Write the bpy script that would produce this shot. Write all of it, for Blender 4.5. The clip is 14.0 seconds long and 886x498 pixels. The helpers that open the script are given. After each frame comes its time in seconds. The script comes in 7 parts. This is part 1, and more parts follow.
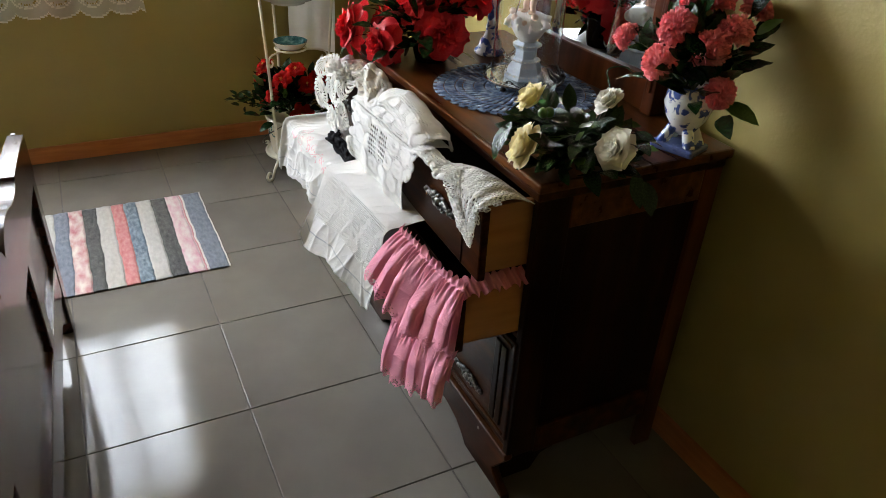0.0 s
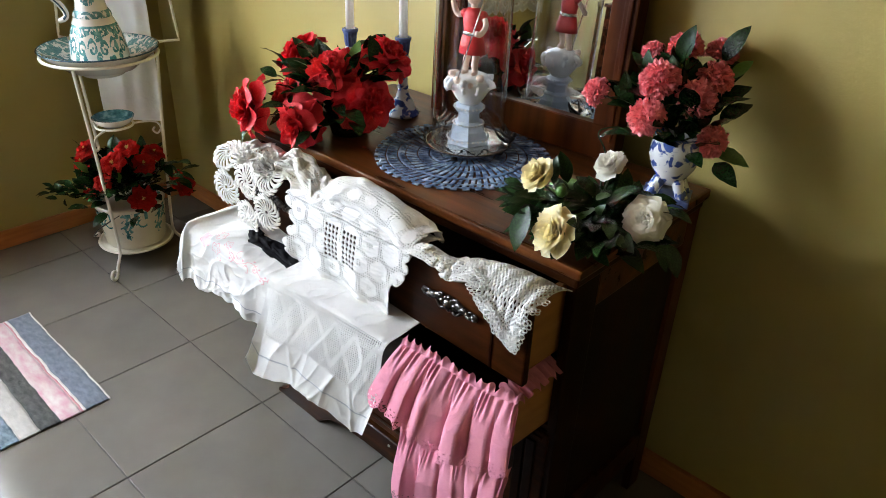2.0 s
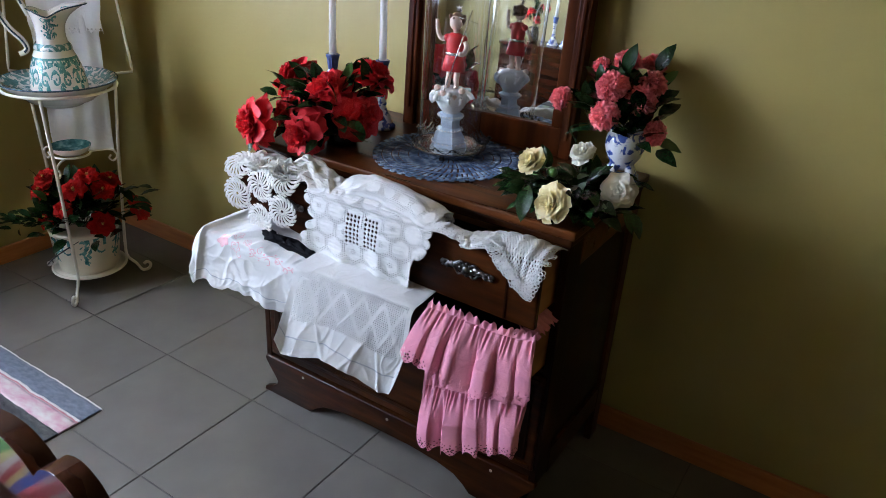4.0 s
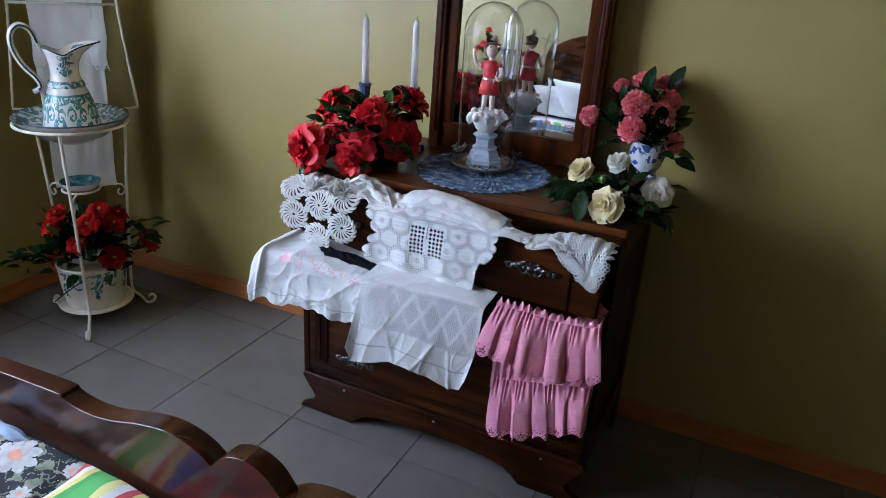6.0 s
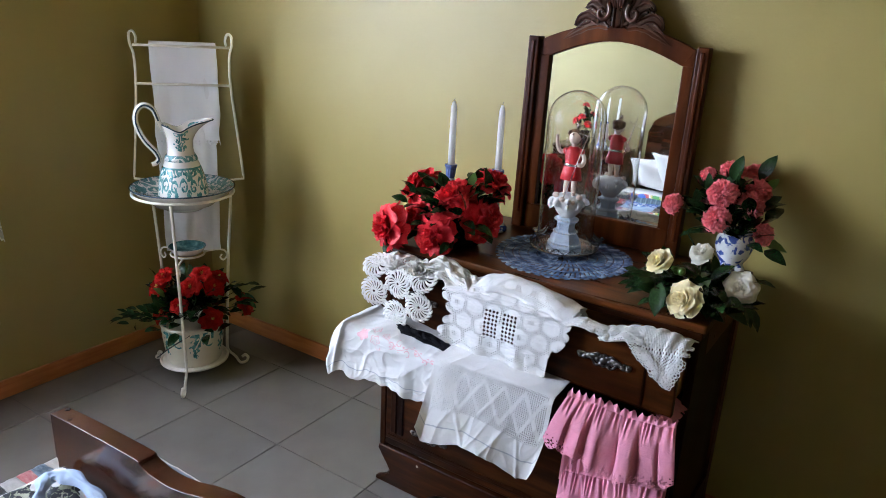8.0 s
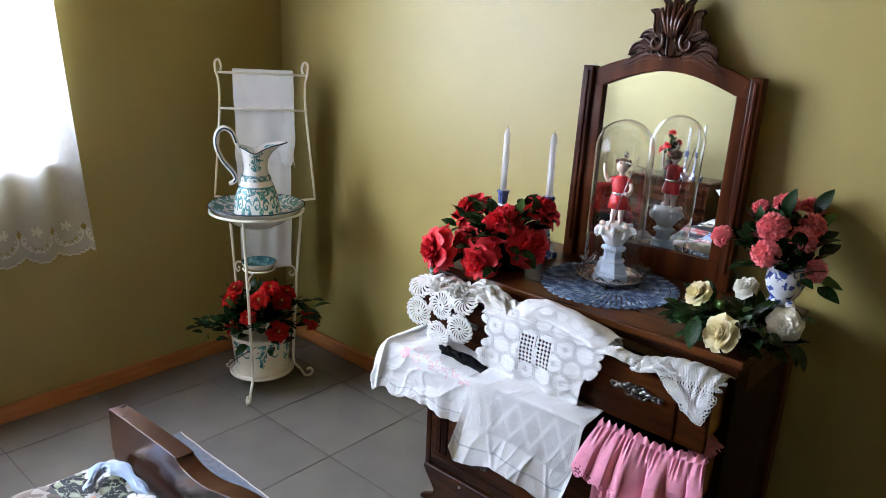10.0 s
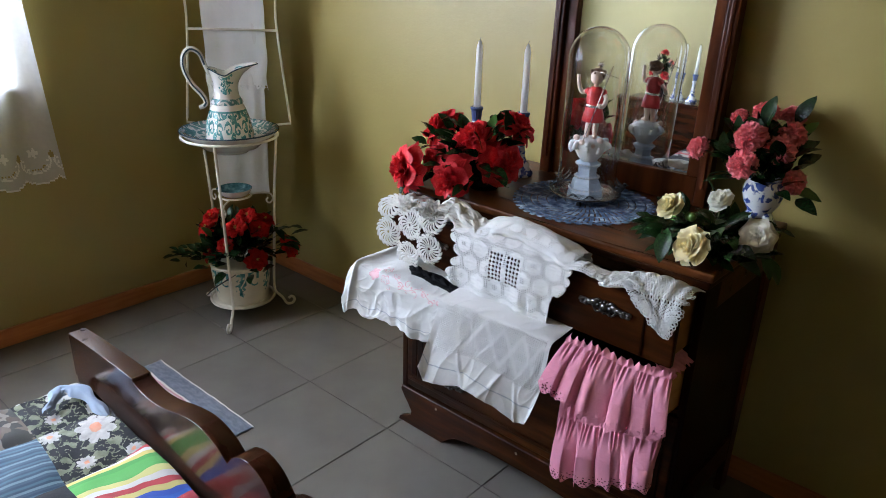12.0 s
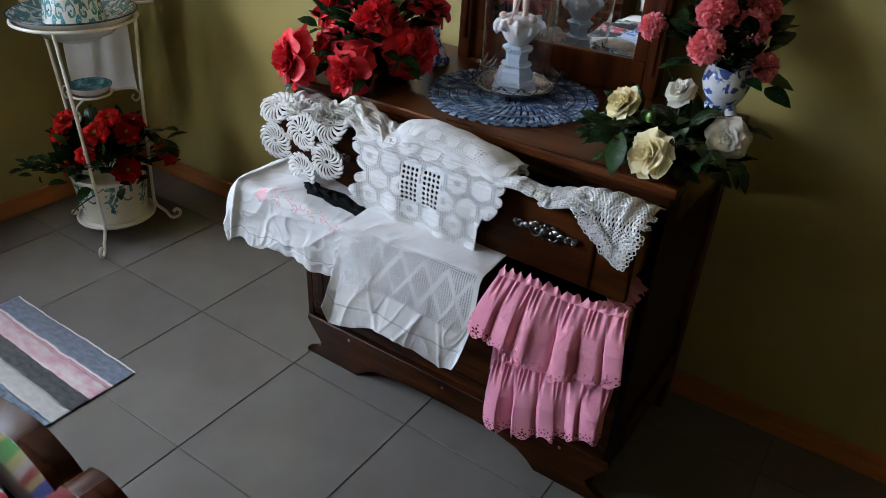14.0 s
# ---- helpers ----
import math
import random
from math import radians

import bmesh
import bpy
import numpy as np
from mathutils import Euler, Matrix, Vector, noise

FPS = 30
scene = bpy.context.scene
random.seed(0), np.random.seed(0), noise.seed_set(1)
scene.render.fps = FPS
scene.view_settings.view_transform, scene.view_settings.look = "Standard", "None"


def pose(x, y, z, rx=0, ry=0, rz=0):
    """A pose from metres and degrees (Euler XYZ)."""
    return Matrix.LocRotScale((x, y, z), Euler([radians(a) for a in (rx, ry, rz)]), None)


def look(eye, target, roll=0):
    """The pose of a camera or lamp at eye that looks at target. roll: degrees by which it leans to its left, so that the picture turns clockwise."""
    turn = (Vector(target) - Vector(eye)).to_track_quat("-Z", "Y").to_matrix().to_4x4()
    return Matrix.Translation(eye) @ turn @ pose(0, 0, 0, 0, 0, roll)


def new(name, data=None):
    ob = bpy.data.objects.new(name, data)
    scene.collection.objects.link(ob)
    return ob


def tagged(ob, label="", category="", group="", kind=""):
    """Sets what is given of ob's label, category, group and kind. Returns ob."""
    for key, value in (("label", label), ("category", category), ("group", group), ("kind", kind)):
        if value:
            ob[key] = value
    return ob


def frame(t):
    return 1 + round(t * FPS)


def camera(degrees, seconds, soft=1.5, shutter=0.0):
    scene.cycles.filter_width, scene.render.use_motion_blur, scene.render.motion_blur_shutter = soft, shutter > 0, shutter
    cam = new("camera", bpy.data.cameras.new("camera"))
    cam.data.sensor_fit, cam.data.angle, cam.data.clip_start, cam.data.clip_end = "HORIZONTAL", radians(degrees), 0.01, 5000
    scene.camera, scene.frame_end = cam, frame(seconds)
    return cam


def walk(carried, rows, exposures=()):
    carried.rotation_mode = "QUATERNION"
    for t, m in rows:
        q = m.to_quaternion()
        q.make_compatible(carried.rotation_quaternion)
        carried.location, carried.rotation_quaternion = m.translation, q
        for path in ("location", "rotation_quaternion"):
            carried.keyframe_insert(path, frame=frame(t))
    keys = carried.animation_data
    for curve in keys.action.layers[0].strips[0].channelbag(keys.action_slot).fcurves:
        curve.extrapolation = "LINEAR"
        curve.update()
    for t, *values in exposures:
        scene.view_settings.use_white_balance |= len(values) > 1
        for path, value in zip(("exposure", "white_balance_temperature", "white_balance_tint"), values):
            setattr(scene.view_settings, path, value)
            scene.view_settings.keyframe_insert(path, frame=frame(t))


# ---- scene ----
cam = camera(62.9, 14.0, soft=0.6)
PATH = [
    (0, (2.109, -0.703, 1.57), (0.6, 0.092, 0.526), 3.2),
    (0.5, (2.014, -0.685, 1.55), (0.543, 0.126, 0.464), 5.6),
    (1, (1.836, -0.632, 1.57), (0.365, 0.237, 0.532), 4.9),
    (1.5, (1.682, -0.757, 1.575), (0.35, 0.357, 0.582), 3.1),
    (2, (1.619, -0.931, 1.613), (0.447, 0.351, 0.622), 2.2),
    (2.5, (1.66, -1.003, 1.62), (0.525, 0.326, 0.647), 3.6),
    (2.7, (1.649, -1.041, 1.622), (0.533, 0.314, 0.663), 3.9),
    (4.8, (1.495, -1.599, 1.605), (0.779, 0.049, 0.730), 2.4),
    (5, (1.458, -1.642, 1.601), (0.792, 0.026, 0.722), 2.1),
    (5.5, (1.369, -1.715, 1.606), (0.679, -0.035, 0.768), 2.5),
    (6, (1.345, -1.741, 1.605), (0.583, -0.067, 0.821), 3.7),
    (6.5, (1.359, -1.725, 1.621), (0.525, -0.059, 0.894), 3.7),
    (7, (1.361, -1.726, 1.64), (0.477, -0.072, 0.943), 3.4),
    (7.5, (1.369, -1.717, 1.666), (0.408, -0.096, 0.996), 3.0),
    (8, (1.404, -1.7, 1.677), (0.363, -0.119, 1.032), 2.9),
    (8.5, (1.442, -1.68, 1.691), (0.329, -0.135, 1.078), 2.7),
    (8.7, (1.458, -1.671, 1.699), (0.321, -0.137, 1.105), 2.7),
    (10.8, (1.589, -1.599, 1.675), (0.298, -0.204, 1.051), 2.3),
    (11, (1.593, -1.58, 1.665), (0.306, -0.191, 1.023), 2.0),
    (11.5, (1.594, -1.565, 1.644), (0.328, -0.188, 0.934), 1.7),
    (12, (1.599, -1.545, 1.629), (0.38, -0.152, 0.87), 1.8),
    (12.5, (1.602, -1.512, 1.622), (0.421, -0.11, 0.823), 1.4),
    (13, (1.522, -1.415, 1.59), (0.454, 0.032, 0.714), 2.4),
    (13.5, (1.404, -1.305, 1.577), (0.43, 0.147, 0.605), 2.8),
    (14, (1.371, -1.24, 1.553), (0.432, 0.184, 0.509), 2.8),
]
EXPOSURES = [
    (0.0, -0.66, 6900, 13), (1.0, -0.58, 6800, 13), (2.0, -0.47, 6550, 13), (2.7, -0.60, 6350, 14), (5.0, -1.20, 5450, 18), (6.0, -1.30, 5400, 18),
    (7.5, -1.14, 5850, 18), (8.5, -0.72, 5900, 18), (11.0, -0.74, 6000, 17), (12.0, -1.12, 6050, 16), (13.0, -1.18, 6000, 14), (14.0, -1.32, 5950, 14),
]
walk(cam, [(t, look(eye, target, roll)) for t, eye, target, roll in PATH], EXPOSURES)

# ---- world, window light, exposure ----
WX, WY = -1.60, 0.64          # inner faces of the window wall and of the wall behind the dresser
EX, SY, CEIL = 4.6, -3.25, 2.75  # the far walls and the ceiling

world = bpy.data.worlds.new("sky")
scene.world = world
world.use_nodes = True
wn = world.node_tree.nodes
sky = wn.new("ShaderNodeTexSky")
sky.sky_type, sky.sun_disc = "NISHITA", False
sky.sun_elevation, sky.sun_rotation = radians(55), radians(200)
wn["Background"].inputs["Strength"].default_value = 0.12
world.node_tree.links.new(sky.outputs[0], wn["Background"].inputs["Color"])

sun_data = bpy.data.lights.new("sun", "SUN")
sun_data.energy, sun_data.angle, sun_data.color = 1.0, radians(10), (1.0, 0.96, 0.9)
sun = new("sun", sun_data)
sun.matrix_world = look((3, -4, 8), (0, 0, 0))

WIN_Y0, WIN_Y1, WIN_Z0, WIN_Z1 = -2.85, -0.50, 1.07, 2.45
day = bpy.data.lights.new("window_daylight", "AREA")
day.shape, day.size, day.size_y = "RECTANGLE", WIN_Y1 - WIN_Y0 - 0.1, WIN_Z1 - WIN_Z0 - 0.1
day.energy, day.color = 760.0, (0.785, 0.885, 1.0)
window_daylight = new("window_daylight", day)
window_daylight.matrix_world = look((WX - 0.17, (WIN_Y0 + WIN_Y1) / 2, (WIN_Z0 + WIN_Z1) / 2), (0, (WIN_Y0 + WIN_Y1) / 2, (WIN_Z0 + WIN_Z1) / 2))


# ---- small tools ----
def thing(name, label, category, group="", at=(0, 0, 0), turn=0.0):
    ob = new(name)
    ob.empty_display_size = 0.02
    ob.matrix_basis = pose(*at, 0, 0, turn)
    return tagged(ob, label, category, group)


def part(name, bm, material, parent=None, label="", smooth=False, mods=()):
    me = bpy.data.meshes.new(name)
    bm.normal_update()
    bm.to_mesh(me)
    bm.free()
    for m in material if isinstance(material, (list, tuple)) else [material]:
        me.materials.append(m)
    if smooth:
        me.shade_smooth()
    ob = new(name, me)
    ob.parent = parent
    if label:
        ob["label"] = label
    return ob


def structure(name, bm, material, label="", smooth=False):
    return tagged(part(name, bm, material, None, label, smooth), kind="structure", label=label)


def box(bm, x0, x1, y0, y1, z0, z1, bevel=0.0, mi=0):
    r = bmesh.ops.create_cube(bm, size=1.0)
    for v in r["verts"]:
        v.co = Vector((x0 + (v.co.x + 0.5) * (x1 - x0), y0 + (v.co.y + 0.5) * (y1 - y0), z0 + (v.co.z + 0.5) * (z1 - z0)))
    faces = {f for v in r["verts"] for f in v.link_faces}
    for f in faces:
        f.material_index = mi
    if bevel:
        edges = {e for f in faces for e in f.edges}
        bmesh.ops.bevel(bm, geom=list(edges), offset=bevel, segments=2, affect="EDGES", profile=0.6, clamp_overlap=True)
    return bm


def new_box(*a, **k):
    return box(bmesh.new(), *a, **k)


def lathe(bm, profile, segs=40, centre=(0, 0), mi=0, squash=1.0):
    """Turns a profile of (radius, height) round the z axis."""
    rings = []
    for r, z in profile:
        if r < 1e-5:
            rings.append([bm.verts.new((centre[0], centre[1], z))])
        else:
            rings.append([bm.verts.new((centre[0] + r * math.cos(2 * math.pi * i / segs), centre[1] + squash * r * math.sin(2 * math.pi * i / segs), z)) for i in range(segs)])
    for a, b in zip(rings, rings[1:]):
        for i in range(segs):
            q = [a[i % len(a)], a[(i + 1) % len(a)], b[(i + 1) % len(b)], b[i % len(b)]]
            q = list(dict.fromkeys(q))
            if len(q) > 2:
                bm.faces.new(q).material_index = mi
    return bm


def dense(profile, n=3):
    return [(lerp(a[0], b[0], k / n), lerp(a[1], b[1], k / n)) for a, b in zip(profile, profile[1:]) for k in range(n)] + [profile[-1]]


def tube(bm, points, radius, segs=8, mi=0, closed=False, taper=None):
    """A round bar along a line of points."""
    pts = [Vector(p) for p in points]
    n = len(pts)
    rings, side = [], None
    for i, p in enumerate(pts):
        a = pts[(i - 1) % n] if closed or i else pts[0]
        b = pts[(i + 1) % n] if closed or i < n - 1 else pts[-1]
        d = (b - a).normalized()
        if side is None:
            side = d.orthogonal().normalized()
        side = (side - d * side.dot(d)).normalized()
        up = d.cross(side)
        r = radius * (taper(i / max(1, n - 1)) if taper else 1.0)
        rings.append([bm.verts.new(p + r * (math.cos(2 * math.pi * k / segs) * side + math.sin(2 * math.pi * k / segs) * up)) for k in range(segs)])
    for i in range(n if closed else n - 1):
        a, b = rings[i], rings[(i + 1) % n]
        for k in range(segs):
            bm.faces.new((a[k], a[(k + 1) % segs], b[(k + 1) % segs], b[k])).material_index = mi
    if not closed:
        for r in (rings[0][::-1], rings[-1]):
            bm.faces.new(r).material_index = mi
    return bm


def smooth_line(points, steps=8):
    """A Catmull-Rom line through the points."""
    p = [Vector(q) for q in points]
    p = [2 * p[0] - p[1]] + p + [2 * p[-1] - p[-2]]
    out = []
    for a, b, c, d in zip(p, p[1:], p[2:], p[3:]):
        for k in range(steps):
            t = k / steps
            out.append(0.5 * (2 * b + (c - a) * t + (2 * a - 5 * b + 4 * c - d) * t * t + (3 * b - a - 3 * c + d) * t ** 3))
    return out + [p[-2]]


def extrude_outline(bm, outline, y0, y1, mi=0, axis="y"):
    """A board cut to an outline of (x, z), from y0 to y1."""
    put = (lambda a, b, c: (a, c, b)) if axis == "y" else (lambda a, b, c: (c, a, b))
    front = [bm.verts.new(put(x, z, y0)) for x, z in outline]
    back = [bm.verts.new(put(x, z, y1)) for x, z in outline]
    n = len(outline)
    fs = [bm.faces.new(front), bm.faces.new(back[::-1])]
    for i in range(n):
        fs.append(bm.faces.new((front[(i + 1) % n], front[i], back[i], back[(i + 1) % n])))
    for f in fs:
        f.material_index = mi
    bmesh.ops.recalc_face_normals(bm, faces=fs)
    return bm


def sheet(nu, nv, place, keep=None, mi=None):
    """A cloth: a fine net of faces over u, v in 0..1; keep says which faces are there."""
    bm = bmesh.new()
    vs = [[bm.verts.new(place(i / nu, j / nv)) for i in range(nu + 1)] for j in range(nv + 1)]
    for j in range(nv):
        for i in range(nu):
            u, v = (i + 0.5) / nu, (j + 0.5) / nv
            if keep is None or keep(u, v):
                f = bm.faces.new((vs[j][i], vs[j][i + 1], vs[j + 1][i + 1], vs[j + 1][i]))
                f.smooth = True
                if mi:
                    f.material_index = mi(u, v)
    for v in [v for v in bm.verts if not v.link_faces]:
        bm.verts.remove(v)
    return bm


def thicken(ob, t, offset=0.0):
    m = ob.modifiers.new("thickness", "SOLIDIFY")
    m.thickness, m.offset = t, offset
    return ob


def nz(x, y=0.0, z=0.0):
    return noise.noise(Vector((x, y, z)))


def lerp(a, b, t):
    return a + (b - a) * t


def step_line(t, pts):
    """The value at t on a line of (t, value...) points."""
    for a, b in zip(pts, pts[1:]):
        if t <= b[0]:
            k = 0 if b[0] == a[0] else max(0.0, (t - a[0]) / (b[0] - a[0]))
            return tuple(lerp(p, q, k) for p, q in zip(a[1:], b[1:]))
    return tuple(pts[-1][1:])


# ---- materials ----
def material(name, colours, rough=0.5, scale=8.0, stretch=(1, 1, 1), metal=0.0, bump=0.0, bump_scale=None, rough_var=0.0, coat=0.0, sheen=0.0, each=0.0, detail=6.0, subsurface=0.0, translucent=0.0, spec=0.5, wrinkle=0.0):
    """colours: two or three base colours that a noise of that scale (per metre) blends; each: how far pieces differ."""
    m = bpy.data.materials.new(name)
    m.use_nodes = True
    n, l = m.node_tree.nodes, m.node_tree.links
    b = n["Principled BSDF"]
    co = n.new("ShaderNodeTexCoord")
    mp = n.new("ShaderNodeMapping")
    mp.inputs["Scale"].default_value = stretch
    l.new(co.outputs["Object"], mp.inputs["Vector"])
    tex = n.new("ShaderNodeTexNoise")
    tex.inputs["Scale"].default_value, tex.inputs["Detail"].default_value = scale, detail
    l.new(mp.outputs[0], tex.inputs["Vector"])
    ramp = n.new("ShaderNodeValToRGB")
    el = ramp.color_ramp.elements
    el[0].position, el[1].position = 0.3, 0.7
    el[0].color, el[1].color = (*colours[0], 1), (*colours[-1], 1)
    if len(colours) == 3:
        el.new(0.5).color = (*colours[1], 1)
    l.new(tex.outputs["Fac"], ramp.inputs["Fac"])
    colour = ramp.outputs[0]
    if each:
        info = n.new("ShaderNodeObjectInfo")
        hsv = n.new("ShaderNodeHueSaturation")
        rng = n.new("ShaderNodeMapRange")
        rng.inputs["To Min"].default_value, rng.inputs["To Max"].default_value = 1 - each, 1 + each
        l.new(info.outputs["Random"], rng.inputs["Value"])
        l.new(rng.outputs[0], hsv.inputs["Value"])
        l.new(colour, hsv.inputs["Color"])
        colour = hsv.outputs[0]
    l.new(colour, b.inputs["Base Color"])
    b.inputs["Roughness"].default_value, b.inputs["Metallic"].default_value = rough, metal
    b.inputs["Coat Weight"].default_value, b.inputs["Coat Roughness"].default_value = coat, 0.12
    b.inputs["Sheen Weight"].default_value = sheen
    b.inputs["Specular IOR Level"].default_value = spec
    b.inputs["Subsurface Weight"].default_value = subsurface
    b.inputs["Subsurface Radius"].default_value = (0.01, 0.008, 0.006)
    fine = n.new("ShaderNodeTexNoise")
    fine.inputs["Scale"].default_value, fine.inputs["Detail"].default_value = bump_scale or scale * 6, 4.0
    l.new(mp.outputs[0], fine.inputs["Vector"])
    if rough_var:
        rr = n.new("ShaderNodeMapRange")
        rr.inputs["To Min"].default_value, rr.inputs["To Max"].default_value = max(0.02, rough - rough_var), rough + rough_var
        l.new(tex.outputs["Fac"], rr.inputs["Value"])
        l.new(rr.outputs[0], b.inputs["Roughness"])
    last = None
    if wrinkle:
        warp = n.new("ShaderNodeTexNoise")
        warp.inputs["Scale"].default_value, warp.inputs["Detail"].default_value, warp.inputs["Distortion"].default_value = 11.0, 2.5, 1.4
        l.new(co.outputs["Object"], warp.inputs["Vector"])
        off, ab, pw = n.new("ShaderNodeMath"), n.new("ShaderNodeMath"), n.new("ShaderNodeMath")
        off.operation, ab.operation, pw.operation = "SUBTRACT", "ABSOLUTE", "POWER"
        off.inputs[1].default_value, pw.inputs[1].default_value = 0.5, 0.6
        l.new(warp.outputs["Fac"], off.inputs[0])
        l.new(off.outputs[0], ab.inputs[0])
        l.new(ab.outputs[0], pw.inputs[0])
        wr = n.new("ShaderNodeBump")
        wr.invert = True
        wr.inputs["Strength"].default_value, wr.inputs["Distance"].default_value = 1.0, wrinkle
        l.new(pw.outputs[0], wr.inputs["Height"])
        l.new(wr.outputs[0], b.inputs["Normal"])
        last = wr
    if bump:
        bu = n.new("ShaderNodeBump")
        bu.inputs["Strength"].default_value, bu.inputs["Distance"].default_value = 1.0, bump
        l.new(fine.outputs["Fac"], bu.inputs["Height"])
        if last:
            l.new(last.outputs[0], bu.inputs["Normal"])
        l.new(bu.outputs[0], b.inputs["Normal"])
    if translucent:
        tr = n.new("ShaderNodeBsdfTranslucent")
        mix = n.new("ShaderNodeMixShader")
        mix.inputs[0].default_value = translucent
        l.new(colour, tr.inputs["Color"])
        l.new(b.outputs[0], mix.inputs[1])
        l.new(tr.outputs[0], mix.inputs[2])
        l.new(mix.outputs[0], n["Material Output"].inputs["Surface"])
    return m


def painted(name, ground, paint, scale, cover, rough=0.12, stretch=(1, 1, 1), distort=1.2, second=None):
    """Glazed white ware with brushed figures: bands of a warped noise in the paint's colour."""
    m = material(name, [ground, [c * 0.93 for c in ground]], rough, 20, coat=0.6)
    n, l = m.node_tree.nodes, m.node_tree.links
    b = n["Principled BSDF"]
    base = b.inputs["Base Color"].links[0].from_socket
    co = n.new("ShaderNodeTexCoord")
    mp = n.new("ShaderNodeMapping")
    mp.inputs["Scale"].default_value = stretch
    l.new(co.outputs["Object"], mp.inputs["Vector"])
    t = n.new("ShaderNodeTexNoise")
    t.inputs["Scale"].default_value, t.inputs["Detail"].default_value, t.inputs["Distortion"].default_value = scale, 2.5, distort
    l.new(mp.outputs[0], t.inputs["Vector"])
    r = n.new("ShaderNodeValToRGB")
    r.color_ramp.elements[0].position, r.color_ramp.elements[1].position = cover, cover + 0.06
    r.color_ramp.elements[0].color, r.color_ramp.elements[1].color = (0, 0, 0, 1), (1, 1, 1, 1)
    l.new(t.outputs["Fac"], r.inputs["Fac"])
    mx = n.new("ShaderNodeMix")
    mx.data_type = "RGBA"
    l.new(r.outputs[0], mx.inputs["Factor"])
    l.new(base, mx.inputs["A"])
    tone = n.new("ShaderNodeValToRGB")
    tone.color_ramp.elements[0].color, tone.color_ramp.elements[1].color = (*paint, 1), (*(second or [min(1, c * 2.2) for c in paint]), 1)
    t2 = n.new("ShaderNodeTexNoise")
    t2.inputs["Scale"].default_value = scale * 2.5
    l.new(mp.outputs[0], t2.inputs["Vector"])
    l.new(t2.outputs["Fac"], tone.inputs["Fac"])
    l.new(tone.outputs[0], mx.inputs["B"])
    l.new(mx.outputs["Result"], b.inputs["Base Color"])
    return m


def striped(name, colours, width, angle=0.0, rough=0.85, wobble=0.02, bump=0.0006):
    """Woven cloth with stripes of the given colours, each of that width."""
    m = material(name, [colours[0], colours[0]], rough, 30, bump=bump, bump_scale=500, sheen=0.1)
    n, l = m.node_tree.nodes, m.node_tree.links
    co = n.new("ShaderNodeTexCoord")
    mp = n.new("ShaderNodeMapping")
    mp.inputs["Rotation"].default_value = (0, 0, radians(angle))
    l.new(co.outputs["Object"], mp.inputs["Vector"])
    nt = n.new("ShaderNodeTexNoise")
    nt.inputs["Scale"].default_value = 6
    l.new(mp.outputs[0], nt.inputs["Vector"])
    sep = n.new("ShaderNodeSeparateXYZ")
    l.new(mp.outputs[0], sep.inputs[0])
    ma = n.new("ShaderNodeMath")
    ma.operation = "MULTIPLY_ADD"
    ma.inputs[1].default_value = wobble * 4
    l.new(nt.outputs["Fac"], ma.inputs[0])
    l.new(sep.outputs[0], ma.inputs[2])
    dv = n.new("ShaderNodeMath")
    dv.operation = "MULTIPLY"
    dv.inputs[1].default_value = 1 / (width * len(colours))
    l.new(ma.outputs[0], dv.inputs[0])
    fr = n.new("ShaderNodeMath")
    fr.operation = "FRACT"
    l.new(dv.outputs[0], fr.inputs[0])
    ramp = n.new("ShaderNodeValToRGB")
    ramp.color_ramp.interpolation = "CONSTANT"
    el = ramp.color_ramp.elements
    while len(el) < len(colours):
        el.new(0.5)
    for i, c in enumerate(colours):
        el[i].position = i / len(colours)
    for i, c in enumerate(colours):
        el[i].color = (*c, 1)
    l.new(fr.outputs[0], ramp.inputs["Fac"])
    l.new(ramp.outputs[0], n["Principled BSDF"].inputs["Base Color"])
    return m


def cells(name, colours, scale, rough=0.85, bump=0.0006, randomness=1.0):
    """Printed cloth: patches of several colours, as in flower prints."""
    m = material(name, [colours[0], colours[0]], rough, 30, bump=bump, bump_scale=500, sheen=0.1)
    n, l = m.node_tree.nodes, m.node_tree.links
    co = n.new("ShaderNodeTexCoord")
    nt = n.new("ShaderNodeTexNoise")
    nt.inputs["Scale"].default_value = scale * 0.8
    l.new(co.outputs["Object"], nt.inputs["Vector"])
    mixv = n.new("ShaderNodeVectorMath")
    mixv.operation = "MULTIPLY_ADD"
    mixv.inputs[1].default_value = (0.6 / scale,) * 3
    l.new(nt.outputs["Color"], mixv.inputs[0])
    l.new(co.outputs["Object"], mixv.inputs[2])
    vo = n.new("ShaderNodeTexVoronoi")
    vo.inputs["Scale"].default_value, vo.inputs["Randomness"].default_value = scale, randomness
    l.new(mixv.outputs[0], vo.inputs["Vector"])
    sep = n.new("ShaderNodeSeparateColor")
    l.new(vo.outputs["Color"], sep.inputs[0])
    ramp = n.new("ShaderNodeValToRGB")
    ramp.color_ramp.interpolation = "CONSTANT"
    el = ramp.color_ramp.elements
    while len(el) < len(colours):
        el.new(0.5)
    for i, c in enumerate(colours):
        el[i].position = i / len(colours)
    for i, c in enumerate(colours):
        el[i].color = (*c, 1)
    l.new(sep.outputs[0], ramp.inputs["Fac"])
    l.new(ramp.outputs[0], n["Principled BSDF"].inputs["Base Color"])
    return m


